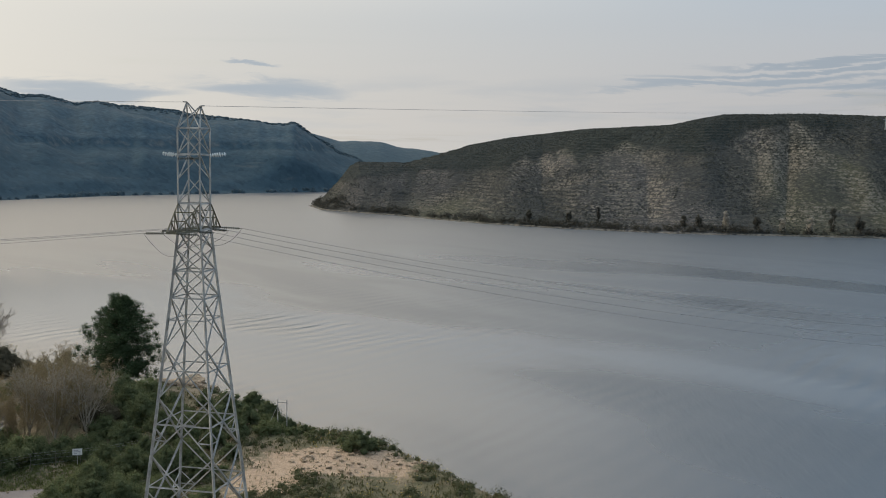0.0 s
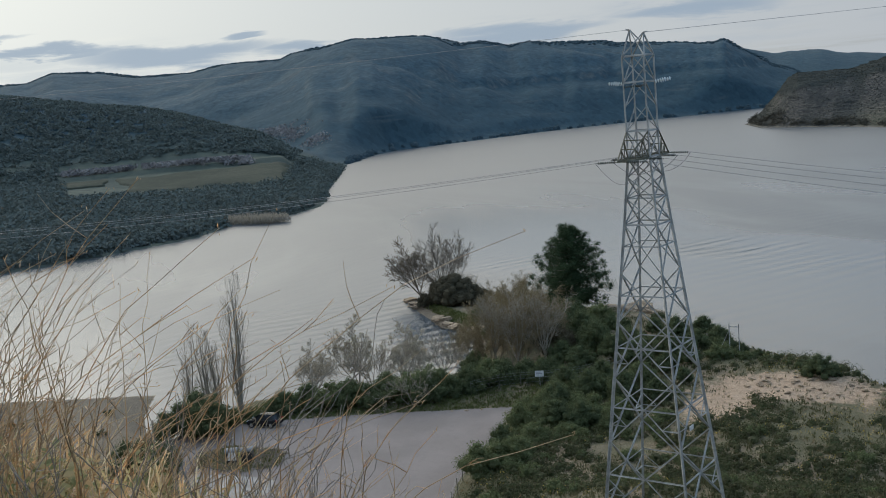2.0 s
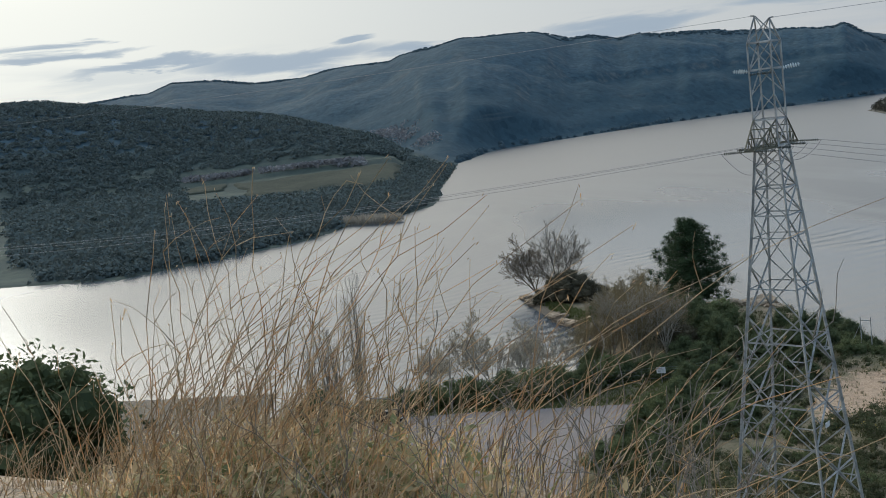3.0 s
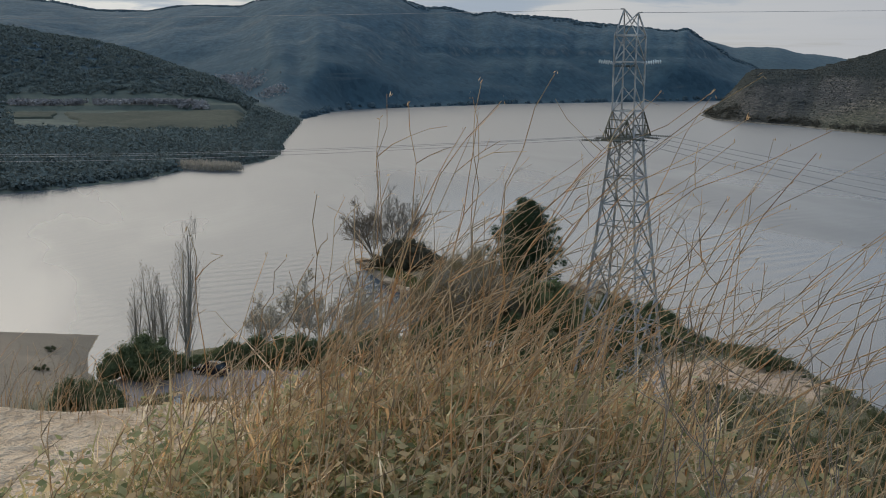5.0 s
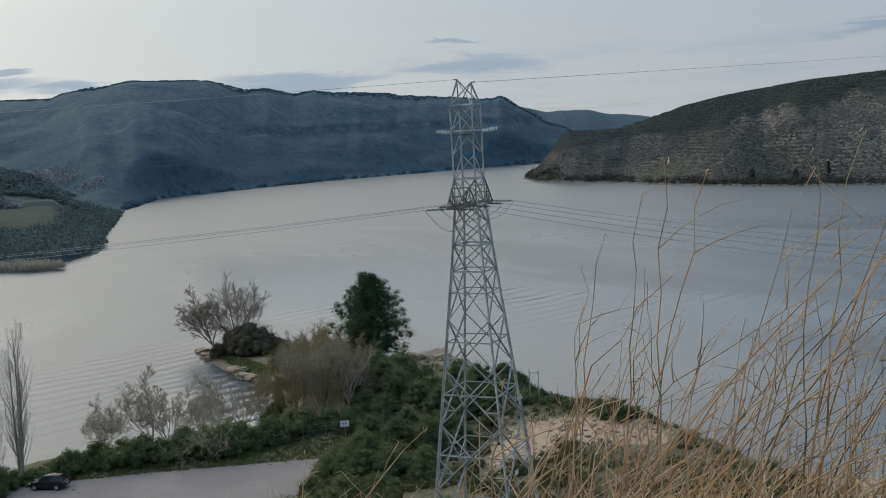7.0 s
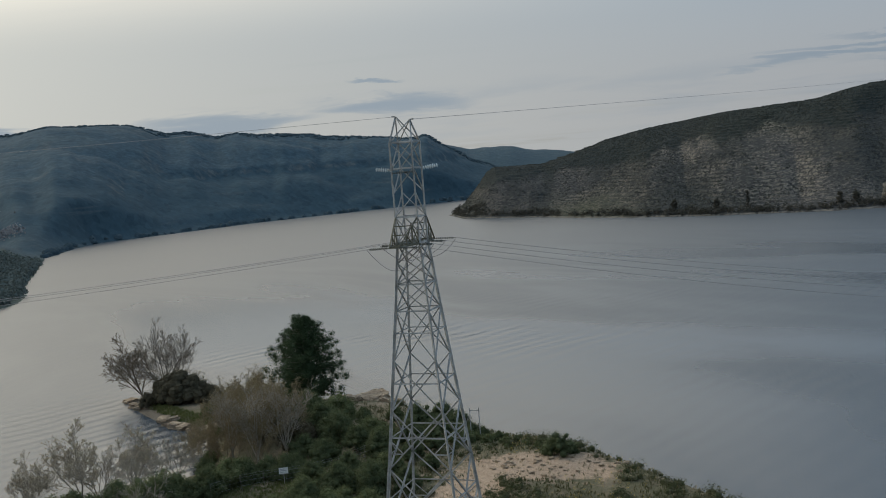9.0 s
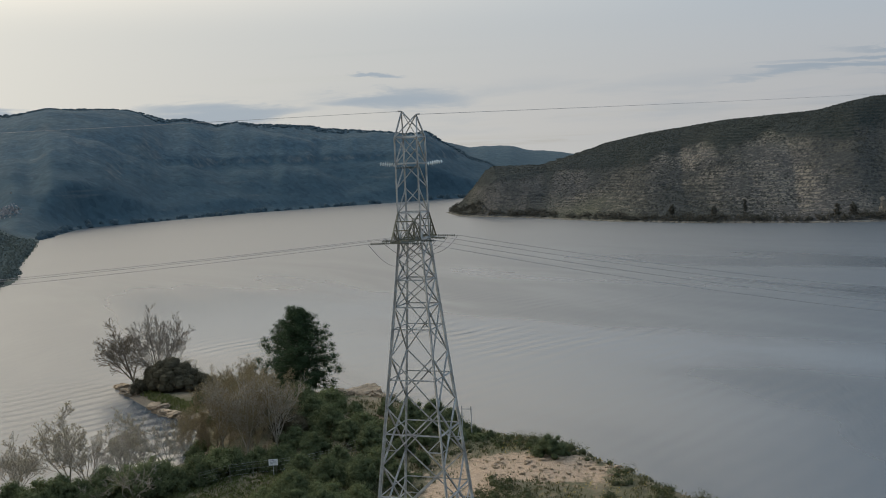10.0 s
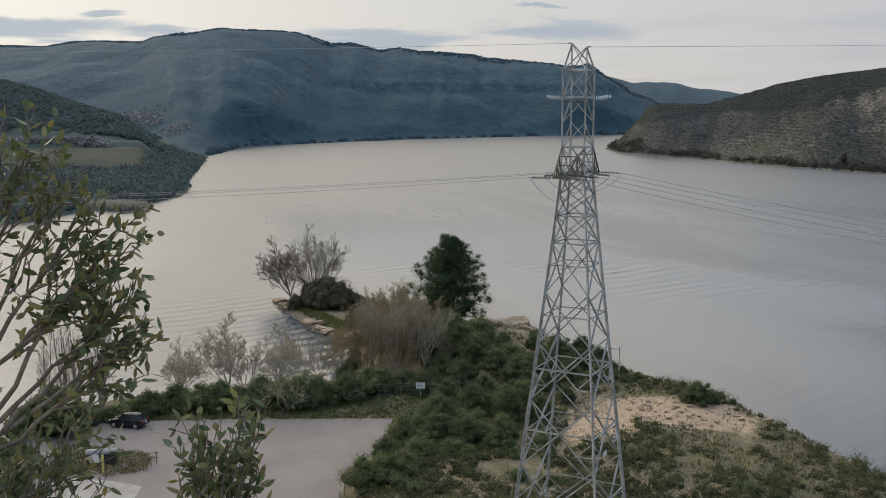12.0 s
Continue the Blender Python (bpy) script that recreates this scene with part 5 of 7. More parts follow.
stuff("point_grass", leaf_mesh("point_grass", np.concatenate([leaf_quads(rng, at + rng.normal(0, 0.15, at.shape) * [1, 1, 0.2] + [0, 0, 0.12], 0.5, 0.12, np.tile([0.0, 0, 1.2], (len(at), 1))) for _ in range(4)])), M["green_blade"], "green grass on the point behind the boulders", "grass")
rng, at = scatter(75, 1500, -70, -57.5, 76.5, 88, lambda x, y: ((x + 63.6) / 5.2) ** 2 + ((y - 81.9) / 3.4) ** 2 < 1 + 0.5 * bumps(x, y, 0.4, 59))
at[:, 2] = 1.5
stuff("dry_grass_island", leaf_mesh("dry_grass_island", np.concatenate([leaf_quads(rng, at + rng.normal(0, 0.15, at.shape) * [1, 1, 0.5] + [0, 0, 0.16], 0.42, 0.06, np.tile([0.0, 0, 1.1], (len(at), 1))) for _ in range(7)])), M["tuft"], "island of long dry grass in the car park", "grass")
stuff("island_weeds", leaf_mesh("island_weeds", np.concatenate([leaf_quads(rng, at + rng.normal(0, 0.2, at.shape) * [1, 1, 0.5] + [0, 0, 0.14], 0.34, 0.08, np.tile([0.0, 0, 0.9], (len(at), 1))) for _ in range(5)])), M["green_blade"], "green weeds among the dry grass of the island", "weeds")


# bare trees and bushes
def make_bare(name, label, category, seed, group, stems_n, h, r, depth, spread, up, kids, wood, buds, bud_count, bud=0.14, lean=0.3, shrink=0.66, thin=0.010, blobs=1.0):
    rng = np.random.default_rng(seed)
    segs, tips = [], []
    for k in range(stems_n):
        a = rng.uniform(0, 2 * math.pi)
        l = rng.uniform(0.3, 1) * lean if stems_n > 1 else 0.04
        o = 0.5 * l * h * 0.25
        grow(rng, (o * math.cos(a), o * math.sin(a), -0.3), (l * math.cos(a), l * math.sin(a), 1), h * rng.uniform(0.42, 0.56), r * rng.uniform(0.7, 1.1), depth, segs, tips, spread, up, kids, 0.1, shrink, 4, thin)
    segs = np.array(segs)
    thick = segs[:, 6] > r * 0.34
    ob = thing(name, label, category, group)
    link("trunk", tube_mesh("trunk", segs[thick], 6), wood, ob)
    link("branchwork", tube_mesh("branchwork", segs[~thick], 3), wood, ob)
    tips = np.array(tips)
    pick = tips[rng.integers(0, len(tips), bud_count)] + rng.normal(0, 0.16, (bud_count, 3))
    away = pick - [0, 0, h * 0.3]
    fan = np.concatenate([leaf_quads(rng, pick[: bud_count // 2], bud * 3, 0.022, unit(away)[: bud_count // 2] * 1.2 + [0, 0, 0.5]), leaf_quads(rng, pick[: int(bud_count * blobs)], bud * 0.8, bud * 0.5)])
    link("twiggery", leaf_mesh("twiggery", fan), buds, ob)
    return ob


def limb(rng, at, way, length, radius, level, segs, tips, lift=0.10, open_by=0.75, kids=(7, 6, 4), thin=0.012):
    """A rising limb with side branches all along its outer part, down to fine twigs."""
    steps = (6, 5, 3, 2)[level]
    at, way = np.array(at, float), unit(np.array(way, float))
    row = []
    for k in range(steps):
        then = at + way * length / steps
        r0, r1 = max(radius * (1 - 0.8 * k / steps), thin), max(radius * (1 - 0.8 * (k + 1) / steps), thin)
        segs.append((*at, *then, r0, r1))
        row.append((at, then, way, r1))
        way = unit(way + rng.normal(0, 0.09, 3) + [0, 0, lift])
        at = then
    tips.append(at)
    if level == 3:
        return
    for k in range(kids[level]):
        u = 0.22 + 0.78 * (k + rng.random()) / kids[level]
        a, b, w, r = row[min(int(u * steps), steps - 1)]
        side = unit(np.cross(w, rng.normal(size=3)))
        limb(rng, a + (b - a) * rng.random(), w + side * open_by * rng.uniform(0.7, 1.2) + np.array([0, 0, 0.1]), length * (0.62 - 0.30 * u) * rng.uniform(0.8, 1.2), r * 0.62, level + 1, segs, tips, lift, open_by, kids, thin)


def make_fan(name, label, category, seed, group, limbs, h, r, wood, buds, bud_count, bud, wide=0.8, lean=(0.0, 0.0), thin=0.014, kids=(7, 6, 4)):
    """A leafless tree whose limbs fan out from a short trunk."""
    rng = np.random.default_rng(seed)
    ob = thing(name, label, category, group)
    segs, tips = [], []
    neck = np.array([lean[0] * 0.10 * h, lean[1] * 0.10 * h, 0.13 * h])
    trunk = [(0, 0, -0.4, *neck, r * 1.25, r)]
    for k in range(limbs):
        a = 2 * math.pi * (k + rng.uniform(-0.3, 0.3)) / limbs
        out = wide * (0.15 if k == 0 else rng.uniform(0.55, 1.1))
        limb(rng, neck, (out * math.cos(a) + lean[0], out * math.sin(a) + lean[1], 1.0), h * (0.87 if k == 0 else rng.uniform(0.66, 0.84)), r * rng.uniform(0.6, 0.8), 0, segs, tips, 0.045, 0.85, kids, thin)
    segs = np.array(segs)
    thick = segs[:, 6] > r * 0.30
    link("trunk", tube_mesh("trunk", np.concatenate([np.array(trunk), segs[thick]]), 6), wood, ob)
    link("branchwork", tube_mesh("branchwork", segs[~thick], 3), wood, ob)
    pick = np.array(tips)[rng.integers(0, len(tips), bud_count)] + rng.normal(0, 0.5 * bud, (bud_count, 3))
    link("twiggery", leaf_mesh("twiggery", leaf_quads(rng, pick, bud, bud * 0.6, np.tile([0.0, 0, 0.8], (bud_count, 1)))), buds, ob)
    return ob


def stand(ob, spots, rng, sink=0.1):
    for k, (x, y, size) in enumerate(spots):
        m = pose(x, y, on(x, y) - sink, 0, 0, rng.uniform(0, 360)) @ Matrix.Diagonal((size, size, size * rng.uniform(0.95, 1.08), 1))
        if k == 0:
            first = m
        else:
            copy_thing(ob, m)
    ob.matrix_basis = first


def make_poplar(seed, h):
    """A slim tree: a few upright stems with many steep side branches."""
    rng = np.random.default_rng(seed)
    ob = thing("poplar", "tall slim bare poplar with upswept pale branches", "tree", "bare poplars by the shore")
    trunk, segs, tips = [], [], []
    for k in range(3):
        a = k * 2.1 + rng.uniform(0, 1)
        top = h * (1.0, 0.94, 0.8)[k]
        at, way = np.array([0.12 * math.cos(a), 0.12 * math.sin(a), -0.2]), unit(np.array([0.07 * math.cos(a), 0.07 * math.sin(a), 1.0]))
        for step in range(10):
            u = step / 10
            then = at + way * top / 10
            trunk.append((*at, *then, 0.17 * (1.05 - u) + 0.012, 0.17 * (0.95 - u) + 0.012))
            for _ in range(4 if step > 0 else 2):
                b = rng.uniform(0, 2 * math.pi)
                grow(rng, at + (then - at) * rng.random(), (0.44 * math.cos(b), 0.44 * math.sin(b), 1), h * float(np.interp(u, [0, 0.3, 1], [0.22, 0.24, 0.06])) * rng.uniform(0.6, 1.1), 0.04 * (1.2 - u), 1, segs, tips, 0.30, 0.35, 3, 0.05, 0.55, 3, 0.012)
            at, way = then, unit(way + rng.normal(0, 0.025, 3) + [0, 0, 0.1])
    link("trunk", tube_mesh("trunk", trunk, 6), M["pale_bark"], ob)
    link("branchwork", tube_mesh("branchwork", segs, 3), M["pale_bark"], ob)
    pick = np.array(tips)[rng.integers(0, len(tips), 700)] + rng.normal(0, 0.12, (700, 3))
    link("twiggery", leaf_mesh("twiggery", leaf_quads(rng, pick, 0.34, 0.024, np.tile([0.0, 0, 1.8], (700, 1)))), M["brown_buds"], ob)
    return ob


rng = np.random.default_rng(5)
stand(make_poplar(31, 15.4), [(-73.0, 95.4, 1.0), (-78.0, 95.8, 0.80), (-79.8, 94.9, 0.70), (-76.6, 96.2, 0.72)], rng)
willow = ("willow", "pale bare willow dotted with whitish catkins by the shore", "tree")
stand(make_fan(*willow, 32, "pale bare willows along the shore", 5, 7.4, 0.13, M["pale_bark"], M["buds"], 4000, 0.14, 0.75, thin=0.021), [(-66.2, 111.6, 1.0), (-59.2, 110.8, 0.92), (-72.0, 110.4, 0.72)], rng)
stand(make_fan(*willow, 42, "pale bare willows along the shore", 6, 6.2, 0.11, M["pale_bark"], M["buds"], 2400, 0.13, 0.95, thin=0.021), [(-62.6, 108.8, 0.85), (-55.2, 114.4, 0.72), (-69.2, 105.6, 0.8), (-57.4, 108.4, 0.7)], rng)
ob = make_bare("thicket_tree", "brown leafless thicket tree behind the hedge", "tree", 33, "leafless brown thicket", 4, 7.6, 0.09, 4, 0.55, 0.20, 3, M["red_bark"], M["thicket"], 5200, 0.16, 0.6)
stand(ob, [(-50.6, 120.5, 0.7), (-53.8, 122.2, 0.55), (-57.0, 125.2, 0.5), (-59.4, 129.4, 0.5), (-61.0, 134.0, 0.5), (-47.0, 121.0, 1.0), (-52.6, 123.0, 0.95), (-49.0, 125.6, 1.05), (-45.4, 124.2, 0.9), (-53.4, 128.5, 0.9), (-47.5, 130.0, 1.0), (-51.5, 133.5, 0.9), (-55.6, 135.0, 0.75), (-46.2, 116.6, 0.8), (-57.5, 141.5, 0.7), (-54.0, 139.5, 0.85), (-61.0, 147.5, 0.55), (-56.0, 128.0, 0.6)], rng)
tree = ("bare_tree", "spreading leafless tree on the tip of the point", "tree")
stand(make_fan(*tree, 34, "leafless trees on the point", 8, 11.6, 0.25, M["bark"], M["brown_buds"], 2200, 0.16, 0.85, thin=0.027, kids=(8, 7, 4)), [(-77.4, 163.0, 0.86)], rng)
ob = make_fan(*tree, 44, "leafless trees on the point", 6, 9.2, 0.19, M["bark"], M["brown_buds"], 1500, 0.15, 0.7, (-0.5, 0.0), 0.027, (8, 6, 4))
ob.matrix_basis = pose(-81.4, 163.0, on(-81.4, 163.0) - 0.1)
pale = ("pale_tree", "leafless tree with a pale trunk rising from the thicket", "tree")
stand(make_fan(*pale, 45, "pale trees in the thicket", 5, 8.4, 0.15, M["pale_bark"], M["thicket"], 1500, 0.15, 0.5, thin=0.016), [(-46.2, 117.0, 1.0), (-43.0, 118.4, 0.95), (-50.6, 120.5, 0.9)], rng)
ob = make_bare("sapling", "grey leafless sapling below the headland", "tree", 35, "leafless saplings", 3, 5.0, 0.06, 3, 0.45, 0.3, 3, M["bark"], M["buds"], 1800, 0.12, 0.4)
stand(ob, [(17.8, 84.2, 0.95), (20.6, 83.4, 1.05), (19.4, 81.6, 0.9), (-71.4, 162.0, 0.8)], rng)
ob = make_bare("fallen_branch", "bleached bare bush sprawling over the hedge", "bush", 36, "bleached bushes at the hedge", 7, 4.6, 0.075, 3, 0.75, 0.0, 3, M["pale_bark"], M["buds"], 500, 0.10, 1.3, 0.66, 0.02)
stand(ob, [(-53.4, 101.6, 1.0), (-56.4, 100.8, 0.75)], rng)


def pine(x, y, h, wide):
    rng = np.random.default_rng(41)
    ob = thing("pine_tree", "tall dark green pine on the headland", "tree", at=(x, y, on(x, y) - 0.2))
    segs, tips, limbs, tufts = [], [], [], []
    grow(rng, (0, 0, 0), (0.03, 0.02, 1), h * 0.93, 0.24, 0, segs, tips, bend=0.03, steps=8)
    for k in range(150):
        u = 0.14 + 0.83 * (k / 150)
        z = h * u
        reach = wide * float(np.interp(u, [0.1, 0.22, 0.36, 0.55, 0.75, 0.9, 1.0], [0.6, 1.0, 0.98, 0.80, 0.56, 0.29, 0.05])) * rng.uniform(0.52, 1.16)
        a = k * 2.4 + rng.uniform(-0.5, 0.5)
        tip = np.array([reach * math.cos(a), reach * math.sin(a), z + reach * rng.uniform(-0.05, 0.20)])
        limbs.append((0, 0, z - 0.15 * reach, *tip, 0.06, 0.012))
        for w in (0.45, 0.72, 0.95):
            at = np.array([0, 0, z - 0.15 * reach]) * (1 - w) + tip * w + rng.normal(0, 0.18, 3)
            tufts.append((*at, rng.uniform(0.45, 0.85) * (0.75 + 0.3 * (1 - u))))
    for u in np.linspace(0.2, 0.9, 16):
        r = wide * float(np.interp(u, [0.2, 0.36, 0.6, 0.9], [0.50, 0.56, 0.42, 0.14]))
        a = rng.uniform(0, 2 * math.pi)
        tufts.append((0.45 * r * math.cos(a), 0.45 * r * math.sin(a), h * u, r))
    link("trunk", tube_mesh("trunk", segs, 8), M["bark"], ob)
    link("limbs", tube_mesh("limbs", limbs, 4), M["bark"], ob)
    tufts = np.array(tufts)
    crown = lump_leaves(rng, tufts, 40, 0.36, 0.2, 0.85, 0.38)
    fan = tufts[rng.integers(0, len(tufts), 46000)]
    out = unit(rng.normal(size=(46000, 3)) + [0, 0, 0.5])
    spray = leaf_quads(rng, fan[:, :3] + out * fan[:, 3:] * rng.uniform(0.3, 1.45, (46000, 1)) * [1, 1, 0.8], 0.34, 0.055, out * 1.2)
    link("crown", leaf_mesh("crown", np.concatenate([crown, spray])), M["pine"], ob)


pine(-47.8, 145.8, 13.6, 6.5)


# ---- far vegetation ----
def far_scatter(seed, count, az0, az1, r0, r1, height, keep):
    rng = np.random.default_rng(seed)
    az, r = np.radians(rng.uniform(az0, az1, count)), np.sqrt(rng.uniform(r0 * r0, r1 * r1, count))
    x, y = -r * np.sin(az), r * np.cos(az)
    ok = keep(x, y)
    x, y = x[ok], y[ok]
    return rng, np.stack([x, y, height(x, y)], 1)


def crowns(rng, spots, size, height, sides=7, levels=((-0.1, 0.9), (0.35, 1.0), (0.75, 0.74), (1.0, 0.16))):
    """Low round tree crowns, uneven, each a closed shell on the ground."""
    k = len(spots)
    rings = []
    for up, wide in levels:
        a = np.arange(sides) * 2 * math.pi / sides + rng.uniform(0, 1, (k, 1))
        r = wide * rng.uniform(0.75, 1.2, (k, sides))
        rings.append(np.stack([r * np.cos(a), r * np.sin(a), up * rng.uniform(0.85, 1.15, (k, sides))], 2))
    grow_by = rng.uniform(0.55, 1.35, (k, 1, 1)) * np.array([size, size, height])
    verts = spots[:, None, :] + np.concatenate(rings, 1) * grow_by
    j = np.arange(sides)
    faces = np.concatenate([np.stack([b * sides + j, b * sides + (j + 1) % sides, (b + 1) * sides + (j + 1) % sides, (b + 1) * sides + j], 1) for b in range(len(levels) - 1)])
    faces = (np.arange(k) * len(levels) * sides)[:, None, None] + faces
    return verts.reshape(-1, 3), faces.reshape(-1, 4)


LOW_CROWN = ((-0.1, 0.95), (0.65, 0.8), (1.0, 0.15))
def on_ribs(x, y):
    """Thin on the open ribs, thick in the gullies and on the flat top."""
    d = inside(x, y, RIGHT_SHORE)
    wet = bumps(x + 0.15 * y, y * 0.12, 0.020, 49, 3) + 0.35 * bumps(x, y, 0.03, 46)
    az = np.degrees(np.arctan2(-x, y))
    chance = 0.06 + 0.30 * ease(az, 0.5, 4.5) + 0.6 * ease(wet, -0.08, 0.22) + 0.8 * ease(d + 40 * wet, 95, 150)
    return (d > 4) & (lattice(np.floor(x * 3), np.floor(y * 3), 77) < chance)


rng, at = far_scatter(81, 36000, -24, 8, 540, 790, right_height, on_ribs)
stuff("hill_scrub", poly_mesh("hill_scrub", *crowns(rng, at, 0.52, 0.42, 5, LOW_CROWN), True), M["far_bush"], "dark scrub dotted over the ledges of the hill", "scrub")
rng, at = far_scatter(82, 42000, -25, 8, 530, 800, right_height, lambda x, y: (inside(x, y, RIGHT_SHORE) > 1) & (inside(x, y, RIGHT_SHORE) < 7 + 8 * bumps(x, y, 0.05, 47)))
stuff("waterside_bushes", leaf_mesh("waterside_bushes", clumps(rng, at, 14, 1.8, 3.0, 0.9, 0.6)), M["waterside"], "grey-green bushes along the far waterline", "bushes")
def not_field(x, y):
    r, az = np.hypot(x, y), np.degrees(np.arctan2(-x, y))
    open_land = (r > 500 + 10 * bumps(x, y, 0.03, 53)) & (r < 634) & (az > 33.2 + 1.2 * bumps(x, y, 0.02, 54)) & (az < 45.0)
    return ~open_land


rng, at = far_scatter(83, 9000, 29, 53, 255, 640, far_height, lambda x, y: (inside(x, y, FAR_SHORE) > 1.5) & (inside(x, y, FAR_SHORE) < 60) & not_field(x, y))
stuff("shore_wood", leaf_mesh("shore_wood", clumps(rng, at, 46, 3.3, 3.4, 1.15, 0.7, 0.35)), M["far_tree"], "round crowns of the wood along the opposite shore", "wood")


def in_front(x, y):
    """On the nearer hill, this side of its ridge."""
    r, az = np.hypot(x, y), np.degrees(np.arctan2(-x, y))
    a, _, far = np.array(MID_RIDGE).T
    return r < np.interp(az, a, far) + 15


rng, at = far_scatter(84, 15000, 28.5, 54, 330, 1000, far_height, lambda x, y: (inside(x, y, FAR_SHORE) > 30) & not_field(x, y) & in_front(x, y))
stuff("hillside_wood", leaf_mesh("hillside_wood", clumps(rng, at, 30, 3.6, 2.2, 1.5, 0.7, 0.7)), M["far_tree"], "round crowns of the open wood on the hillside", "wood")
def near_crest(x, y):
    r, az = np.hypot(x, y), np.degrees(np.arctan2(-x, y))
    a, _, far = np.array(FAR_RIDGE).T
    return np.abs(r - np.interp(az, a, far)) < 45


rng, at = far_scatter(85, 26000, 5, 54, 1000, 1560, far_height, lambda x, y: near_crest(x, y))
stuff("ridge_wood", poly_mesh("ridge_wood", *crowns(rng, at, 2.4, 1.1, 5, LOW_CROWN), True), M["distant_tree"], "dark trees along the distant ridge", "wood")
rng, at = far_scatter(87, 9000, 5, 30, 640, 1200, far_height, lambda x, y: (inside(x, y, FAR_SHORE) > 1) & (inside(x, y, FAR_SHORE) < 6))
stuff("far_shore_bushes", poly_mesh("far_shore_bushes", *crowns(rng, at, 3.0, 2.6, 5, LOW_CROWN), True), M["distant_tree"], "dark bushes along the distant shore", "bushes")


def draped(name, az0, az1, r0, r1, lift, mat, label, category, wobble=8.0):
    """A strip of land that lies on the far bank."""
    az, r = np.meshgrid(np.linspace(az0, az1, 60), np.linspace(r0, r1, 24))
    x, y = -r * np.sin(np.radians(az)), r * np.cos(np.radians(az))
    x, y = x + wobble * bumps(x, y, 0.02, 55), y + wobble * bumps(x, y, 0.02, 56)
    # its edges dip into the ground along an uneven line
    u, v = np.meshgrid(np.linspace(0, 1, 60), np.linspace(0, 1, 24))
    edge = np.minimum(np.minimum(u, 1 - u) * 6, np.minimum(v, 1 - v) * 2.2) + 0.35 * bumps(x, y, 0.06, 57)
    return tagged(link(name, grid_mesh(name, x, y, far_height(x, y) + lift - 3.0 * ease(0.32 - edge, 0, 0.3)), mat), label, category, kind="structure")


draped("pavement_meadow", 33.0, 42.4, 506, 600, 0.9, M["field"], "dull green meadow on the far terrace", "meadow", 16.0)
draped("pavement_meadow", 42.6, 45.4, 556, 598, 0.9, M["field"], "dull green meadow on the far terrace", "meadow", 14.0)


def rubble(name, seed, count, line, spread, size, label, category):
    """Pale broken stone heaped along a line of azimuth and distance on the far bank."""
    rng = np.random.default_rng(seed)
    along = rng.random(count)
    az, r = (np.interp(along, np.linspace(0, 1, len(line)), column) for column in zip(*line))
    x, y = -r * np.sin(np.radians(az)) + rng.normal(0, spread, count), r * np.cos(np.radians(az)) + rng.normal(0, spread, count)
    keep = bumps(x, y, 0.05, seed) > -0.18
    x, y = x[keep], y[keep]
    at = np.stack([x, y, far_height(x, y) + rng.uniform(0.6, 3.4, len(x))], 1)
    stuff(name, leaf_mesh(name, leaf_quads(rng, at, size, size * 0.6, face=np.tile([0.3, -1.0, 0.5], (len(at), 1)))), M["pale_wall"], label, category)


rubble("terrace_wall", 87, 2600, [(35.2, 604), (36.4, 607), (38.0, 610), (40.8, 612), (41.8, 612), (44.8, 614)], 1.6, 1.9, "long broken bank of pale stone across the lake", "wall")
rubble("scree", 88, 1500, [(34.2, 880), (33.4, 862), (32.7, 835), (32.0, 800), (31.3, 762)], 5.5, 1.9, "pale broken rock scattered down the far bank", "scree")
rng, at = far_scatter(86, 5000, 32.6, 38.0, 340, 374, lambda x, y: np.zeros_like(x), lambda x, y: ((x + 206) / 13) ** 2 + ((y - 291) / 5) ** 2 < 1 + 0.6 * bumps(x, y, 0.2, 58))
tall = np.repeat(at, 2, 0) + rng.normal(0, 0.4, (2 * len(at), 3)) * [1, 1, 0] + np.stack([np.zeros(2 * len(at)), np.zeros(2 * len(at)), rng.uniform(0.8, 2.0, 2 * len(at))], 1)
stuff("reeds", leaf_mesh("reeds", leaf_quads(rng, tall, 3.0, 0.22, np.tile([0.0, 0, 1.9], (len(tall), 1)))), M["reed"], "bed of dry tan reeds standing in shallow water", "reeds")


def waterside_tree(az, r, h, wide, mat, label, seed):
    rng = np.random.default_rng(seed)
    x, y = -r * math.sin(radians(az)), r * math.cos(radians(az))
    ob = thing("waterside_tree", label, "tree", "trees along the far waterline", at=(x, y, float(right_height(np.array([x]), np.array([y]))[0]) - 0.3))
    link("trunk", tube_mesh("trunk", [(0, 0, 0, 0.1, 0, h * 0.75, 0.2, 0.05)], 6), M["bark"], ob)
    k = 26
    u, a = rng.uniform(0.02, 1, k), rng.uniform(0, 2 * math.pi, k)
    reach = 0.62 * wide * np.sqrt(np.maximum(1 - (2 * u - 1.05) ** 2, 0.03)) * rng.uniform(0.3, 1, k)
    lumps = np.stack([reach * np.cos(a), reach * np.sin(a), h * 0.9 * u, wide * rng.uniform(0.22, 0.4, k)], 1)
    link("crown", leaf_mesh("crown", lump_leaves(rng, lumps, 30, 0.7, 0.6, 1.2, 0.5)), M[mat], ob)


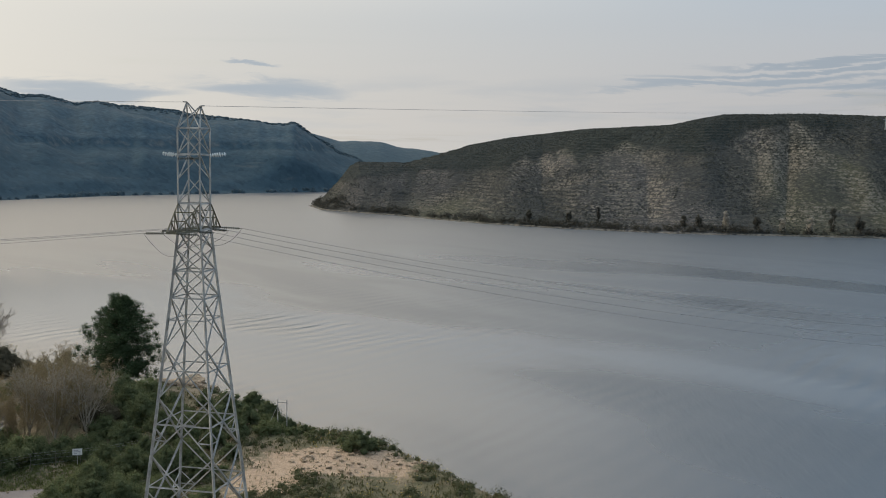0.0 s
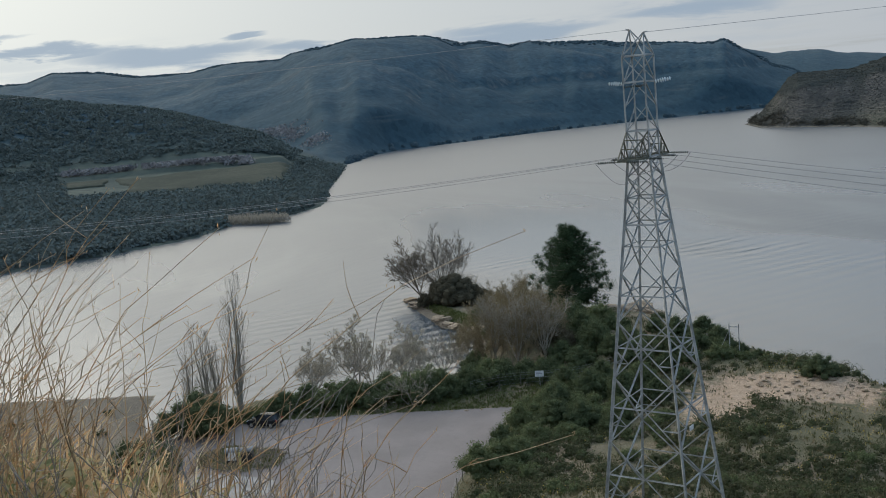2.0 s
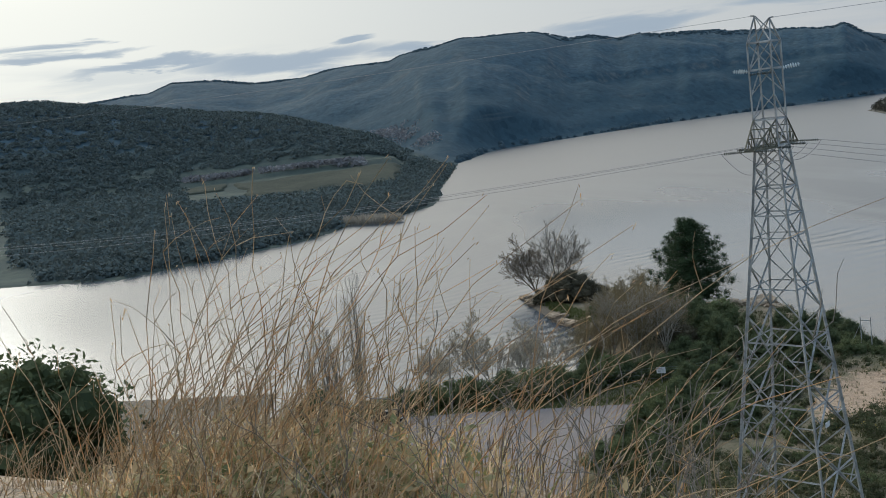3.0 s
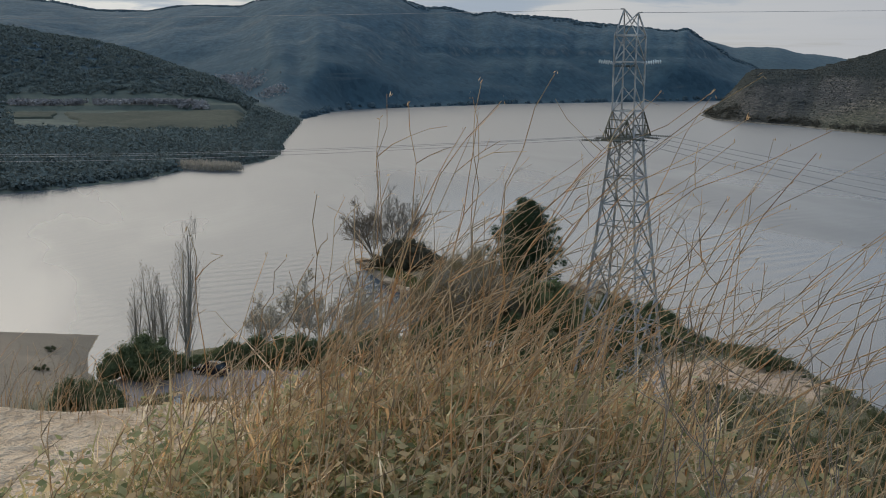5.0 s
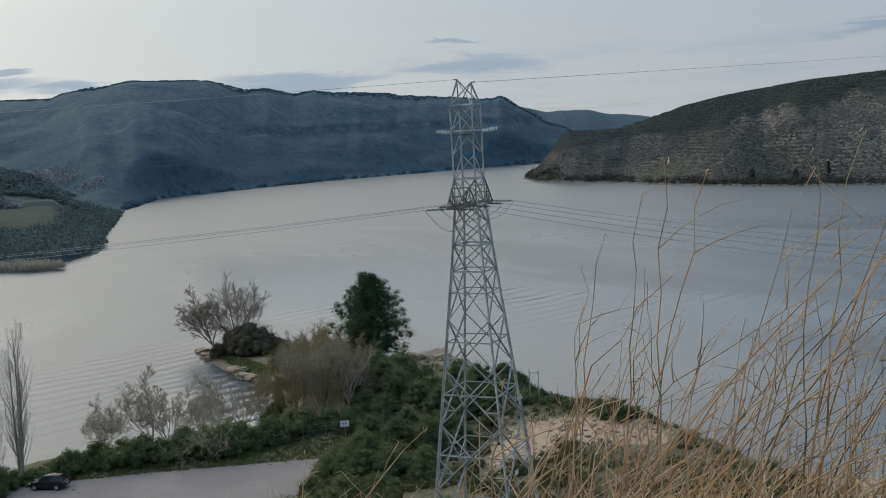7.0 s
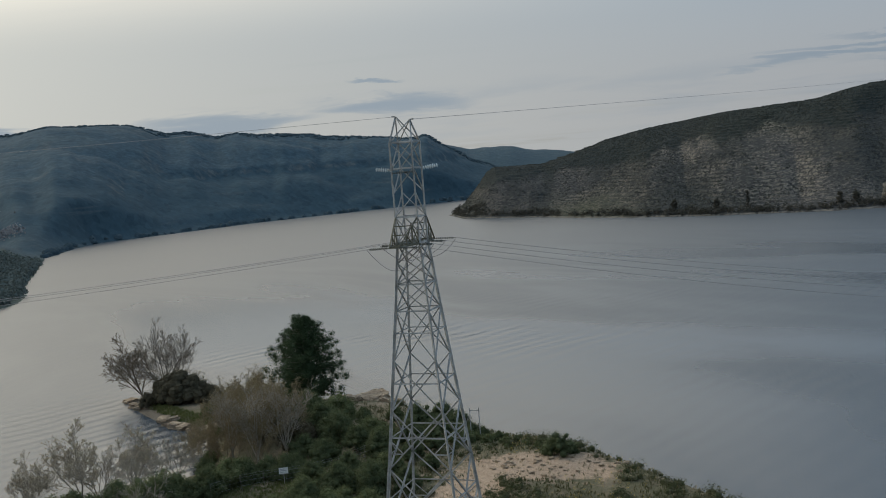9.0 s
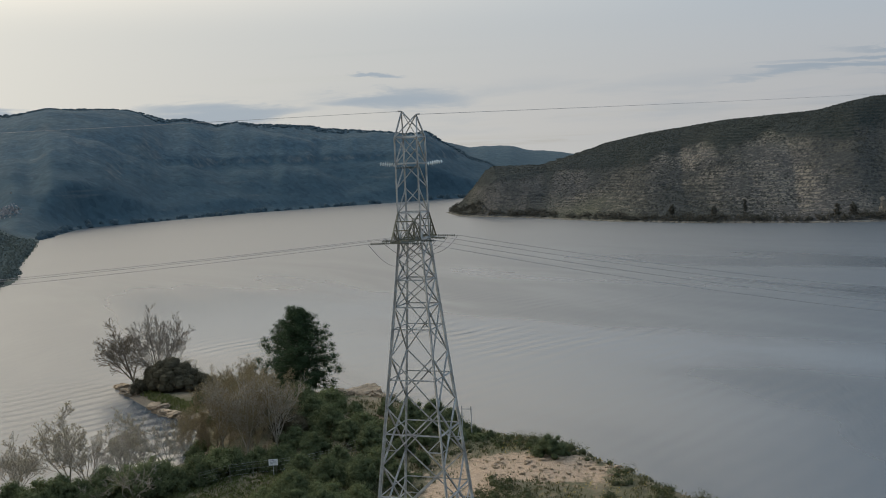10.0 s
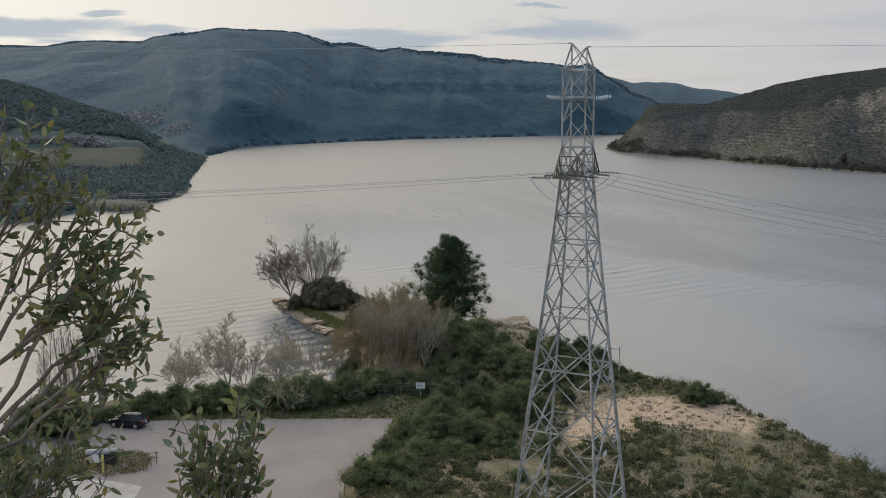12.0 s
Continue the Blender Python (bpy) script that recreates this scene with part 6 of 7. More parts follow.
dark_tree, pale_tree = "dark slim tree at the far water's edge", "pale leafless tree at the far water's edge"
for k, (az, r, h, wide, mat, label) in enumerate([(-7.8, 551, 9.5, 1.5, "waterside", dark_tree), (-20.0, 549, 12, 2.6, "waterside", dark_tree), (-14.6, 540, 8.5, 2.4, "reed", pale_tree), (-18.9, 545, 8, 2.6, "reed", pale_tree), (-17.5, 544, 7, 2.2, "reed", pale_tree),
                                                  (-13.2, 540, 6.5, 2.2, "waterside", dark_tree), (-12.4, 539, 5.5, 2.4, "waterside", dark_tree), (-16.2, 543, 6, 2.6, "waterside", dark_tree), (-6.2, 555, 5, 2.2, "waterside", dark_tree), (-4.0, 572, 4.5, 2.2, "waterside", dark_tree), (-21.3, 552, 8, 3.0, "waterside", dark_tree)]):
    waterside_tree(az, r, h, wide, mat, label, 300 + k)


def hill_pylon(x, y):
    z = float(right_height(np.array([x]), np.array([y]))[0])
    ob = thing("distant_pylon", "small far pylon on the skyline of the hill", "pylon", at=(x, y, z - 0.5))
    part("mast", cyl_bm(0.45, 8.0, Matrix.Translation((0, 0, 4.0)), 6, 0.15), M["steel"], ob)
    part("crossarm", box_bm(-1.6, 1.6, -0.12, 0.12, 6.6, 6.9, 0.02), M["steel"], ob)


hill_pylon(262.0, 640.0)


# ---- rocks ----
def rock_mesh(seed, sx, sy, sz, detail=4, rough=0.35):
    """A weathered block: bedded, cracked into pieces, with broken edges."""
    rng = np.random.default_rng(seed)
    bm = bmesh.new()
    bmesh.ops.create_icosphere(bm, subdivisions=detail, radius=1.0)
    shift = Vector(rng.uniform(-50, 50, 3))
    for v in bm.verts:
        p = v.co.copy()
        k = 1 + rough * noise.noise(p * 1.3 + shift) + rough * 0.5 * noise.noise(p * 3.1 + shift)
        q = Vector((math.copysign(abs(p.x) ** 0.55, p.x), math.copysign(abs(p.y) ** 0.55, p.y), math.copysign(abs(p.z) ** 0.5, p.z))) * k
        # beds of uneven thickness, each set back by its own amount
        bed = math.floor(q.z * 3.2 + 0.6 * noise.noise(Vector((p.x, p.y, 0)) + shift))
        back = 0.10 * noise.cell(Vector((bed * 1.7, 3.1, seed * 0.37)))
        crack = 0.09 * noise.cell(Vector((p.x * 2.6, p.y * 2.6, bed * 1.3)) + shift)
        q.x, q.y = q.x * (1 + back + crack), q.y * (1 + back + crack)
        q.z += 0.10 * bed / 3.2 + 0.05 * noise.noise(p * 7 + shift)
        v.co = (q.x * sx, q.y * sy, q.z * sz)
    me = bpy.data.meshes.new("rock")
    bm.to_mesh(me)
    bm.free()
    return me


def rocks(label, group, spots, seed):
    rng = np.random.default_rng(seed)
    shared = [rock_mesh(seed + k, 1, rng.uniform(0.7, 1), rng.uniform(0.4, 0.6)) for k in range(5)]
    for x, y, size in spots:
        ob = link("rock", shared[rng.integers(0, 5)], M["stone"])
        z = max(on(x, y), -0.1)
        ob.matrix_basis = pose(x, y, z + size * 0.1, rng.uniform(-12, 12), rng.uniform(-12, 12), rng.uniform(0, 360)) @ Matrix.Scale(size, 4)
        tagged(ob, label, "rock", group)


rng = np.random.default_rng(91)
rocks("weathered ochre rock lying on bare ground", "rocks on the headland", [(-12.5 + 9 * rng.normal() * 0.5, 105.4 + 4.2 * rng.normal() * 0.5, rng.uniform(0.10, 0.36)) for _ in range(70)], 92)
rocks("pale boulder at the water's edge", "boulders on the point", [(-70.5, 147.6, 1.3), (-68.5, 145.5, 1.2), (-72.3, 149.4, 1.0), (-66.9, 144.2, 0.9), (-84.5, 164.2, 1.1), (-82.2, 161.0, 1.0), (-80.6, 158.6, 0.8), (-86.0, 165.6, 0.7), (-69.6, 146.2, 0.7), (-65.0, 142.6, 0.7), (-58.6, 134.6, 0.6)], 93)
rocks("ochre rock ledge on the edge of the headland", "rock ledges", [(9.6, 90.6, 1.36), (10.7, 89.9, 1.60), (11.9, 89.0, 1.52), (13.0, 88.2, 1.44), (14.0, 87.4, 1.44), (15.0, 86.6, 1.12), (11.4, 90.9, 1.28), (13.2, 89.6, 1.28), (15.6, 86.2, 0.80), (9.0, 91.4, 0.80), (-40.0, 146.0, 1.8), (-37.4, 144.6, 2.0), (-35.0, 143.0, 1.6), (-42.5, 147.6, 1.3), (-6.0, 113.2, 1.2), (-4.6, 111.2, 1.0)], 94)
rocks("pale stone on the edge of the gravel", "stones by the car park", [(-59.6, 82.4, 0.35), (-64.5, 91.6, 0.22), (-63.4, 91.0, 0.2), (-58.4, 96.6, 0.18), (-55.5, 97.0, 0.2), (-44.8, 101.2, 0.2), (-48.0, 100.2, 0.16), (-46.4, 100.6, 0.25)], 95)


# ---- the car park's things ----
def hatchback(x, y, z, turn):
    car = thing("car", "small black hatchback with dark glass, parked on gravel", "car", at=(x, y, z), turn=turn)
    # cross-sections along the length: x, half width at sill, half width at waist, sill height, waist height
    sections = [(-1.98, 0.66, 0.70, 0.34, 0.72), (-1.86, 0.76, 0.82, 0.24, 0.86), (-1.2, 0.80, 0.86, 0.20, 0.94), (0.0, 0.80, 0.87, 0.20, 0.95), (0.9, 0.80, 0.86, 0.20, 0.92), (1.6, 0.77, 0.82, 0.22, 0.82), (1.98, 0.62, 0.66, 0.30, 0.62)]
    bm = bmesh.new()
    rings = []
    for sx, w0, w1, z0, z1 in sections:
        rings.append([bm.verts.new(v) for v in ((sx, -w0, z0), (sx, -w1, (z0 + z1) * 0.55), (sx, -w1 * 0.95, z1), (sx, w1 * 0.95, z1), (sx, w1, (z0 + z1) * 0.55), (sx, w0, z0))])
    for a, b in zip(rings, rings[1:]):
        for k in range(6):
            bm.faces.new((a[k], a[(k + 1) % 6], b[(k + 1) % 6], b[k]))
    bm.faces.new(rings[0])
    bm.faces.new(rings[-1][::-1])
    bmesh.ops.recalc_face_normals(bm, faces=bm.faces)
    bmesh.ops.bevel(bm, geom=list(bm.edges), offset=0.03, segments=1, affect="EDGES")
    part("body", bm, M["car_paint"], car, smooth=False)
    bm = bmesh.new()
    low = [(-1.82, 0.74, 0.90), (-1.55, 0.79, 0.93), (0.55, 0.80, 0.93), (1.05, 0.76, 0.90)]
    top = [(-1.55, 0.58, 1.40), (-1.25, 0.60, 1.46), (-0.1, 0.61, 1.46), (0.35, 0.59, 1.40)]
    ring = [[bm.verts.new((sx, s * w, h)) for sx, w, h in row] for row in (low, top) for s in (-1, 1)]
    for lo, hi in ((ring[0], ring[2]), (ring[1], ring[3])):
        for k in range(3):
            bm.faces.new((lo[k], lo[k + 1], hi[k + 1], hi[k]))
    bm.faces.new((ring[0][0], ring[2][0], ring[3][0], ring[1][0]))
    bm.faces.new((ring[0][3], ring[1][3], ring[3][3], ring[2][3]))
    bmesh.ops.recalc_face_normals(bm, faces=bm.faces)
    part("windows", bm, M["car_glass"], car, "dark tinted glass")
    # a roof that curves down to both ends and sides
    bm = bmesh.new()
    grid = [[bm.verts.new((-1.60 + 2.02 * i / 8, -0.62 + 1.24 * j / 6, 1.40 + 0.13 * (1 - abs(i / 4 - 1) ** 2.5) * (1 - 0.6 * abs(j / 3 - 1) ** 2.5))) for j in range(7)] for i in range(9)]
    for i in range(8):
        for j in range(6):
            bm.faces.new((grid[i][j], grid[i + 1][j], grid[i + 1][j + 1], grid[i][j + 1]))
    bmesh.ops.solidify(bm, geom=bm.faces[:], thickness=0.05)
    bmesh.ops.recalc_face_normals(bm, faces=bm.faces)
    part("roof", bm, M["car_roof"], car, "glossy dark roof", True)
    for s in (-1, 1):
        for px in (-1.62, -0.55, 0.72):
            a, b = Vector((px, s * 0.79, 0.92)), Vector((px * 0.72 - 0.12, s * 0.61, 1.42))
            q = (b - a).to_track_quat("Z", "X").to_matrix().to_4x4()
            part("pillar", cyl_bm(0.04, (b - a).length, Matrix.Translation((a + b) / 2) @ q, 6), M["car_paint"], car)
        part("mirror", box_bm(0.62, 0.80, s * 0.95 - 0.09, s * 0.95 + 0.09, 0.92, 1.06, 0.03), M["car_paint"], car)
        part("headlight", box_bm(1.62, 1.90, s * 0.60 - 0.14, s * 0.60 + 0.14, 0.60, 0.74, 0.04), M["lamp_clear"], car, "clear headlight")
        part("tail_light", box_bm(-1.97, -1.80, s * 0.66 - 0.12, s * 0.66 + 0.12, 0.66, 0.92, 0.03), M["lamp_red"], car, "red tail light")
        for wx in (-1.22, 1.24):
            turned = Matrix.Translation((wx, s * 0.76, 0.31)) @ Matrix.Rotation(math.pi / 2, 4, "X")
            wheel = new("wheel")
            wheel.parent = car
            part("tyre", cyl_bm(0.31, 0.2, turned, 20), M["rubber"], wheel)
            part("rim", cyl_bm(0.21, 0.215, turned, 10), M["alloy"], wheel, "silver alloy rim")
    part("bumper", box_bm(-2.03, -1.85, -0.7, 0.7, 0.36, 0.56, 0.04), M["car_paint"], car)
    part("number_plate", box_bm(-2.045, -2.03, -0.24, 0.24, 0.60, 0.70, 0.004), M["white_paint"], car, "plain white plate")


hatchback(-67.4, 92.0, 1.5, 184)


def waste_container(x, y, turn):
    ob = thing("waste_container", "dark waste container with a grey domed lid", "bin", "waste containers", at=(x, y, 1.5), turn=turn)
    bm = box_bm(-0.6, 0.6, -0.5, 0.5, 0.18, 1.3, 0.06)
    for v in bm.verts:
        k = 0.86 + 0.14 * (v.co.z - 0.18) / 1.12
        v.co.x, v.co.y = v.co.x * k, v.co.y * k
    part("bin_body", bm, M["dark_plastic"], ob)
    bm = cyl_bm(0.56, 1.28, Matrix.Translation((0, 0, 1.3)) @ Matrix.Rotation(math.pi / 2, 4, "Y"), 20)
    for v in bm.verts:
        v.co.z = 1.3 + max(v.co.z - 1.3, -0.03) * 0.62
    part("lid", bm, M["bin_lid"], ob, "grey domed lid")
    for sx in (-1, 1):
        for sy in (-1, 1):
            part("caster", cyl_bm(0.09, 0.07, Matrix.Translation((sx * 0.42, sy * 0.36, 0.09)) @ Matrix.Rotation(math.pi / 2, 4, "X"), 10), M["rubber"], ob)


waste_container(-63.6, 80.6, 25)
waste_container(-62.2, 81.3, 25)


def notice_post():
    ob = thing("notice_post", "white rounded notice on a yellow post", "sign", at=(-61.4, 78.9, 1.515), turn=20)
    part("post", cyl_bm(0.11, 1.9, Matrix.Translation((0, 0, 0.95)), 12), M["yellow_paint"], ob, "yellow post")
    bm = bmesh.new()
    shape = [(-0.42, 1.15), (0.42, 1.15), (0.42, 1.75)] + [(0.42 * math.cos(a), 1.75 + 0.22 * math.sin(a)) for a in np.linspace(0.2, math.pi - 0.2, 9)] + [(-0.42, 1.75)]
    face = bm.faces.new([bm.verts.new((x - 0.75, -0.03, z)) for x, z in shape])
    got = bmesh.ops.extrude_face_region(bm, geom=[face])
    bmesh.ops.translate(bm, vec=(0, 0.05, 0), verts=[v for v in got["geom"] if isinstance(v, bmesh.types.BMVert)])
    bmesh.ops.recalc_face_normals(bm, faces=bm.faces)
    part("panel", bm, M["white_paint"], ob, "white rounded panel")
    part("bracket", box_bm(-0.4, 0.0, -0.02, 0.03, 1.5, 1.58, 0.005), M["steel"], ob)
    part("bracket", box_bm(-0.4, 0.0, -0.02, 0.03, 1.3, 1.38, 0.005), M["steel"], ob)


notice_post()


def rail_fence():
    ob = thing("rail_fence", "short weathered wooden rail fence by the bins", "fence", at=(-60.8, 82.0, 1.5), turn=25)
    for k in range(3):
        part("post", box_bm(k * 1.3 - 0.06, k * 1.3 + 0.06, -0.06, 0.06, 0, 1.15, 0.01), M["wood"], ob)
    for z in (0.55, 0.98):
        part("rail", box_bm(-0.1, 2.7, 0.07, 0.13, z - 0.05, z + 0.05, 0.01), M["wood"], ob)


rail_fence()


def wire_fence(label, points, every, h):
    """Posts and four wires along a line on the ground."""
    ob = thing("wire_fence", label, "fence", "wire fences")
    posts = []
    for (x0, y0), (x1, y1) in zip(points, points[1:]):
        k = max(1, round(math.hypot(x1 - x0, y1 - y0) / every))
        posts += [(x0 + (x1 - x0) * u / k, y0 + (y1 - y0) * u / k) for u in range(k)]
    posts.append(points[-1])
    for x, y in posts:
        part("post", cyl_bm(0.04, h + 0.4, Matrix.Translation((x, y, on(x, y) + h / 2 - 0.2)), 8), M["old_steel"], ob)
    for level in (0.3, 0.6, 0.85, 1.0):
        rows = [(x0, y0, on(x0, y0) + h * level, x1, y1, on(x1, y1) + h * level, 0.008, 0.008) for (x0, y0), (x1, y1) in zip(posts, posts[1:])]
        for row in rows:
            link("strand", tube_mesh("strand", [row], 4), M["wire"], ob)


wire_fence("grey wire fence beside the verge", [(-47.5, 104.8), (-44.6, 106.4), (-40.0, 108.4), (-34.5, 110.5), (-29.0, 113.0)], 3.0, 1.7)
wire_fence("grey wire fence along the gravel's edge", [(-38.4, 84.5), (-38.2, 80.5), (-36.6, 74.5), (-34.0, 68.0)], 2.6, 1.6)


def square_sign():
    ob = thing("warning_sign", "small square white sign on a thin post", "sign", at=(-40.0, 107.5, on(-40.0, 107.5)), turn=15)
    part("post", cyl_bm(0.03, 2.0, Matrix.Translation((0, 0.03, 1.0)), 8), M["steel"], ob)
    plate = part("plate", box_bm(-0.5, 0.5, -0.02, 0.0, 1.3, 2.0, 0.006), M["white_paint"], ob, "white plate with grey print")
    for k, (x0, x1) in enumerate(((-0.35, 0.1), (-0.35, 0.3), (-0.35, -0.05))):
        part("print", box_bm(x0, x1, -0.026, -0.021, 1.80 - 0.16 * k, 1.86 - 0.16 * k), M["grey_paint"], plate, "grey bar of print")


square_sign()


def gate_frame():
    ob = thing("gate_frame", "thin grey metal gate frame on the headland", "gate", at=(-19.75, 117.9, on(-19.75, 117.9)), turn=-8)
    for x in (-0.55, 0.55):
        part("post", cyl_bm(0.055, 4.1, Matrix.Translation((x, 0, 1.55)), 8), M["steel"], ob)
    part("crossbar", box_bm(-0.55, 0.55, -0.035, 0.035, 3.2, 3.28, 0.008), M["steel"], ob)
    part("tie_bar", cyl_bm(0.03, 3.0, Matrix.Translation((-1.15, 0, 1.6)) @ Matrix.Rotation(radians(25), 4, "Y"), 6), M["steel"], ob)


gate_frame()


# ---- beside the path: tall dry grass and an olive bush ----
def stalk_rows(rng, roots, height, lean, r, steps=6):
    """Bent stalks that thin out to their tips; also gives the last point of each and a few along it."""
    k = len(roots)
    h = height[:, None]
    a = rng.uniform(0, 2 * math.pi, (k, 1))
    sway = np.concatenate([lean[0] + 0.36 * np.cos(a), lean[1] + 0.36 * np.sin(a)], 1) * rng.uniform(0.5, 1.5, (k, 1))
    rows, along, at = [], [], roots.copy()
    for s in range(steps):
        u = (s + 1) / steps
        then = roots + np.concatenate([sway * h * u**1.9, h * (u - 0.10 * u**3)], 1) + rng.normal(0, 0.008, (k, 3)) * u
        rows.append(np.concatenate([at, then, np.full((k, 1), r) * (1.0 - 0.72 * s / steps), np.full((k, 1), r) * (1.0 - 0.72 * u)], 1))
        at = then
        along.append(then)
    return np.concatenate(rows), along


def hump_roots(seed, count, cx, cy, sx, sy):
    rng = np.random.default_rng(seed)
    p = rng.normal(0, 1, (count, 2)) * [sx, sy] + [cx, cy]
    keep = (p[:, 1] > 0.75) & (p[:, 1] < 3.4) & (p[:, 0] > -4.7) & (p[:, 0] < -1.9) & (rng.random(count) < ease(-p[:, 0], 1.9, 2.7))
    p = p[keep]
    return rng, np.stack([p[:, 0], p[:, 1], near_height(p[:, 0], p[:, 1]) - 0.02], 1)


def tall_stalks(seed, count, cx, cy, sx, sy, rise, least, most):
    """Thin branching stalks with drooping, forked tips."""
    rng = np.random.default_rng(seed)
    x, y = rng.normal(cx, sx, count), rng.normal(cy, sy, count)
    keep = (y > 0.85) & (y < 3.2) & (x > -4.5) & (x < -1.5)
    roots = np.stack([x[keep], y[keep], near_height(x[keep], y[keep]) - 0.02], 1)
    tall = np.clip(rng.gamma(5.0, rise, len(roots)), least, most) * (1 - 0.45 * ease(-roots[:, 0], 3.5, 4.3)) * (1 - 0.3 * ease(roots[:, 0], -2.8, -2.0))
    rows, along = stalk_rows(rng, roots, tall, (0.38, 0.02), 0.0028, 10)
    out = [rows]
    for level in range(2, 8):
        pick = rng.random(len(roots)) < 0.42
        at, size = along[level][pick], tall[pick][:, None] * rng.uniform(0.06, 0.20, (pick.sum(), 1))
        way = unit(np.stack([rng.normal(0.35, 0.6, len(at)), rng.normal(0, 0.6, len(at)), rng.uniform(0.4, 1.2, len(at))], 1))
        for step in range(3):
            then = at + way * size / 3
            out.append(np.concatenate([at, then, np.full((len(at), 1), 0.0016 - 0.0003 * step), np.full((len(at), 1), 0.0013 - 0.0003 * step)], 1))
            fork = rng.random(len(at)) < 0.5
            spur = then[fork] + unit(way[fork] + rng.normal(0, 0.6, (fork.sum(), 3))) * size[fork] * 0.3
            out.append(np.concatenate([then[fork], spur, np.full((fork.sum(), 1), 0.0008), np.full((fork.sum(), 1), 0.0004)], 1))
            way = unit(way + [0.12, 0, -0.08] + rng.normal(0, 0.12, way.shape))
            at = then
    return rng, np.concatenate(out), along


rng, rows, along = tall_stalks(131, 270, -3.6, 1.75, 0.45, 0.45, 0.095, 0.2, 0.72)
stuff("wiry_stalks", tube_mesh("wiry_stalks", rows, 3), M["stalk"], "close stand of thin wiry stalks on the brow", "grass")
rng, rows, along = tall_stalks(101, 420, -2.95, 1.6, 0.6, 0.5, 0.14, 0.22, 1.12)
stuff("tall_grass", tube_mesh("tall_grass", rows, 3), M["stalk"], "tall thin branching dry stalks bent by the wind", "grass")
heads = np.concatenate([along[-1] + rng.normal(0, 0.006, along[-1].shape) for _ in range(2)])
stuff("grass_heads", leaf_mesh("grass_heads", leaf_quads(rng, heads, 0.014, 0.0028, np.tile([0.5, 0, 1.0], (len(heads), 1)))), M["stalk"], "dry seed heads on the tall grass", "grass")


def dry_shrub(x, y, h, seed):
    """A dead shrub of thin grey forking stems with drooping tips."""
    rng = np.random.default_rng(seed)
    ob = thing("dry_shrub", "dead grey shrub of thin forking twigs", "shrub", "dead shrubs beside the path", at=(x, y, on(x, y) - 0.03))
    segs, tips = [], []
    for _ in range(6):
        a = rng.uniform(0, 2 * math.pi)
        grow(rng, (0.03 * math.cos(a), 0.03 * math.sin(a), 0), (0.35 * math.cos(a) + 0.12, 0.35 * math.sin(a), 1), h * rng.uniform(0.42, 0.58), 0.0052, 3, segs, tips, 0.55, 0.16, 3, 0.16, 0.56, 4, 0.0009)
    link("branchwork", tube_mesh("branchwork", segs, 4), M["grey_twig"], ob)


for x, y, h, seed in ((-2.05, 1.35, 1.15, 121), (-2.36, 1.2, 0.85, 122), (-1.78, 1.62, 0.75, 123)):
    dry_shrub(x, y, h, seed)


def blades(seed, count, cx, cy, sx, sy, low, high, width, lean):
    """Flat dry blades: two quads each, bent over."""
    rng, roots = hump_roots(seed, count, cx, cy, sx, sy)
    k = len(roots)
    h = rng.uniform(low, high, (k, 1))
    side = unit(np.concatenate([rng.normal(size=(k, 2)), np.zeros((k, 1))], 1)) * width * rng.uniform(0.6, 1.4, (k, 1))
    sway = np.concatenate([rng.normal(lean, 0.5, (k, 1)), rng.normal(0, 0.5, (k, 1)), np.zeros((k, 1))], 1) * h
    mid = roots + sway * 0.35 + h * [0, 0, 0.62]
    tip = roots + sway * 1.0 + h * [0, 0, 0.95]
    verts = np.stack([roots - side, roots + side, mid + side * 0.8, mid - side * 0.8, tip + side * 0.1, tip - side * 0.1], 1)
    faces = (np.arange(k) * 6)[:, None, None] + np.array([[0, 1, 2, 3], [3, 2, 4, 5]])
    return poly_mesh("blades", verts.reshape(-1, 3), faces.reshape(-1, 4))


stuff("dry_grass", blades(102, 2100, -3.22, 1.68, 0.6, 0.36, 0.05, 0.32, 0.0036, 0.22), M["straw"], "thick tussock of orange-brown dry grass", "grass")
stuff("green_grass", blades(103, 3600, -3.05, 1.35, 0.85, 0.42, 0.05, 0.22, 0.0042, 0.1), M["fresh_blade"], "fresh yellow-green blades among the dry grass", "grass")


rng, roots = hump_roots(106, 560, -3.1, 1.35, 0.8, 0.38)
weed = np.repeat(roots, 34, 0) + np.abs(rng.normal(0, 1, (len(roots) * 34, 3))) * rng.choice([-1, 1], (len(roots) * 34, 3)) * [0.04, 0.04, 0.0] + [0, 0, 0.02]
weed[:, 2] += rng.uniform(0, 0.22, len(weed)) * np.repeat(rng.uniform(0.3, 1.1, len(roots)), 34)
stuff("green_weeds", leaf_mesh("green_weeds", leaf_quads(rng, weed, 0.036, 0.019, face=np.tile([0, -0.2, 1.0], (len(weed), 1)))), M["weed_leaf"], "small green weeds low in the dry grass", "weeds")


def fringe(seed, x0, x1, y0, y1, count):
    rng = np.random.default_rng(seed)
    x, y = rng.uniform(x0, x1, count), rng.uniform(y0, y1, count)
    roots = np.stack([x, y, near_height(x, y) - 0.02], 1)
    return stalk_rows(rng, roots, rng.uniform(0.1, 0.4, count), (0.2, 0), 0.002, 4)[0]


stuff("brow_grass", tube_mesh("brow_grass", np.concatenate([fringe(104, -6, 2.2, 2.3, 4.4, 2500), fringe(105, 0.6, 2.6, 3.0, 4.6, 900)]), 3), M["stalk"], "short dry grass along the brow of the hill", "grass")


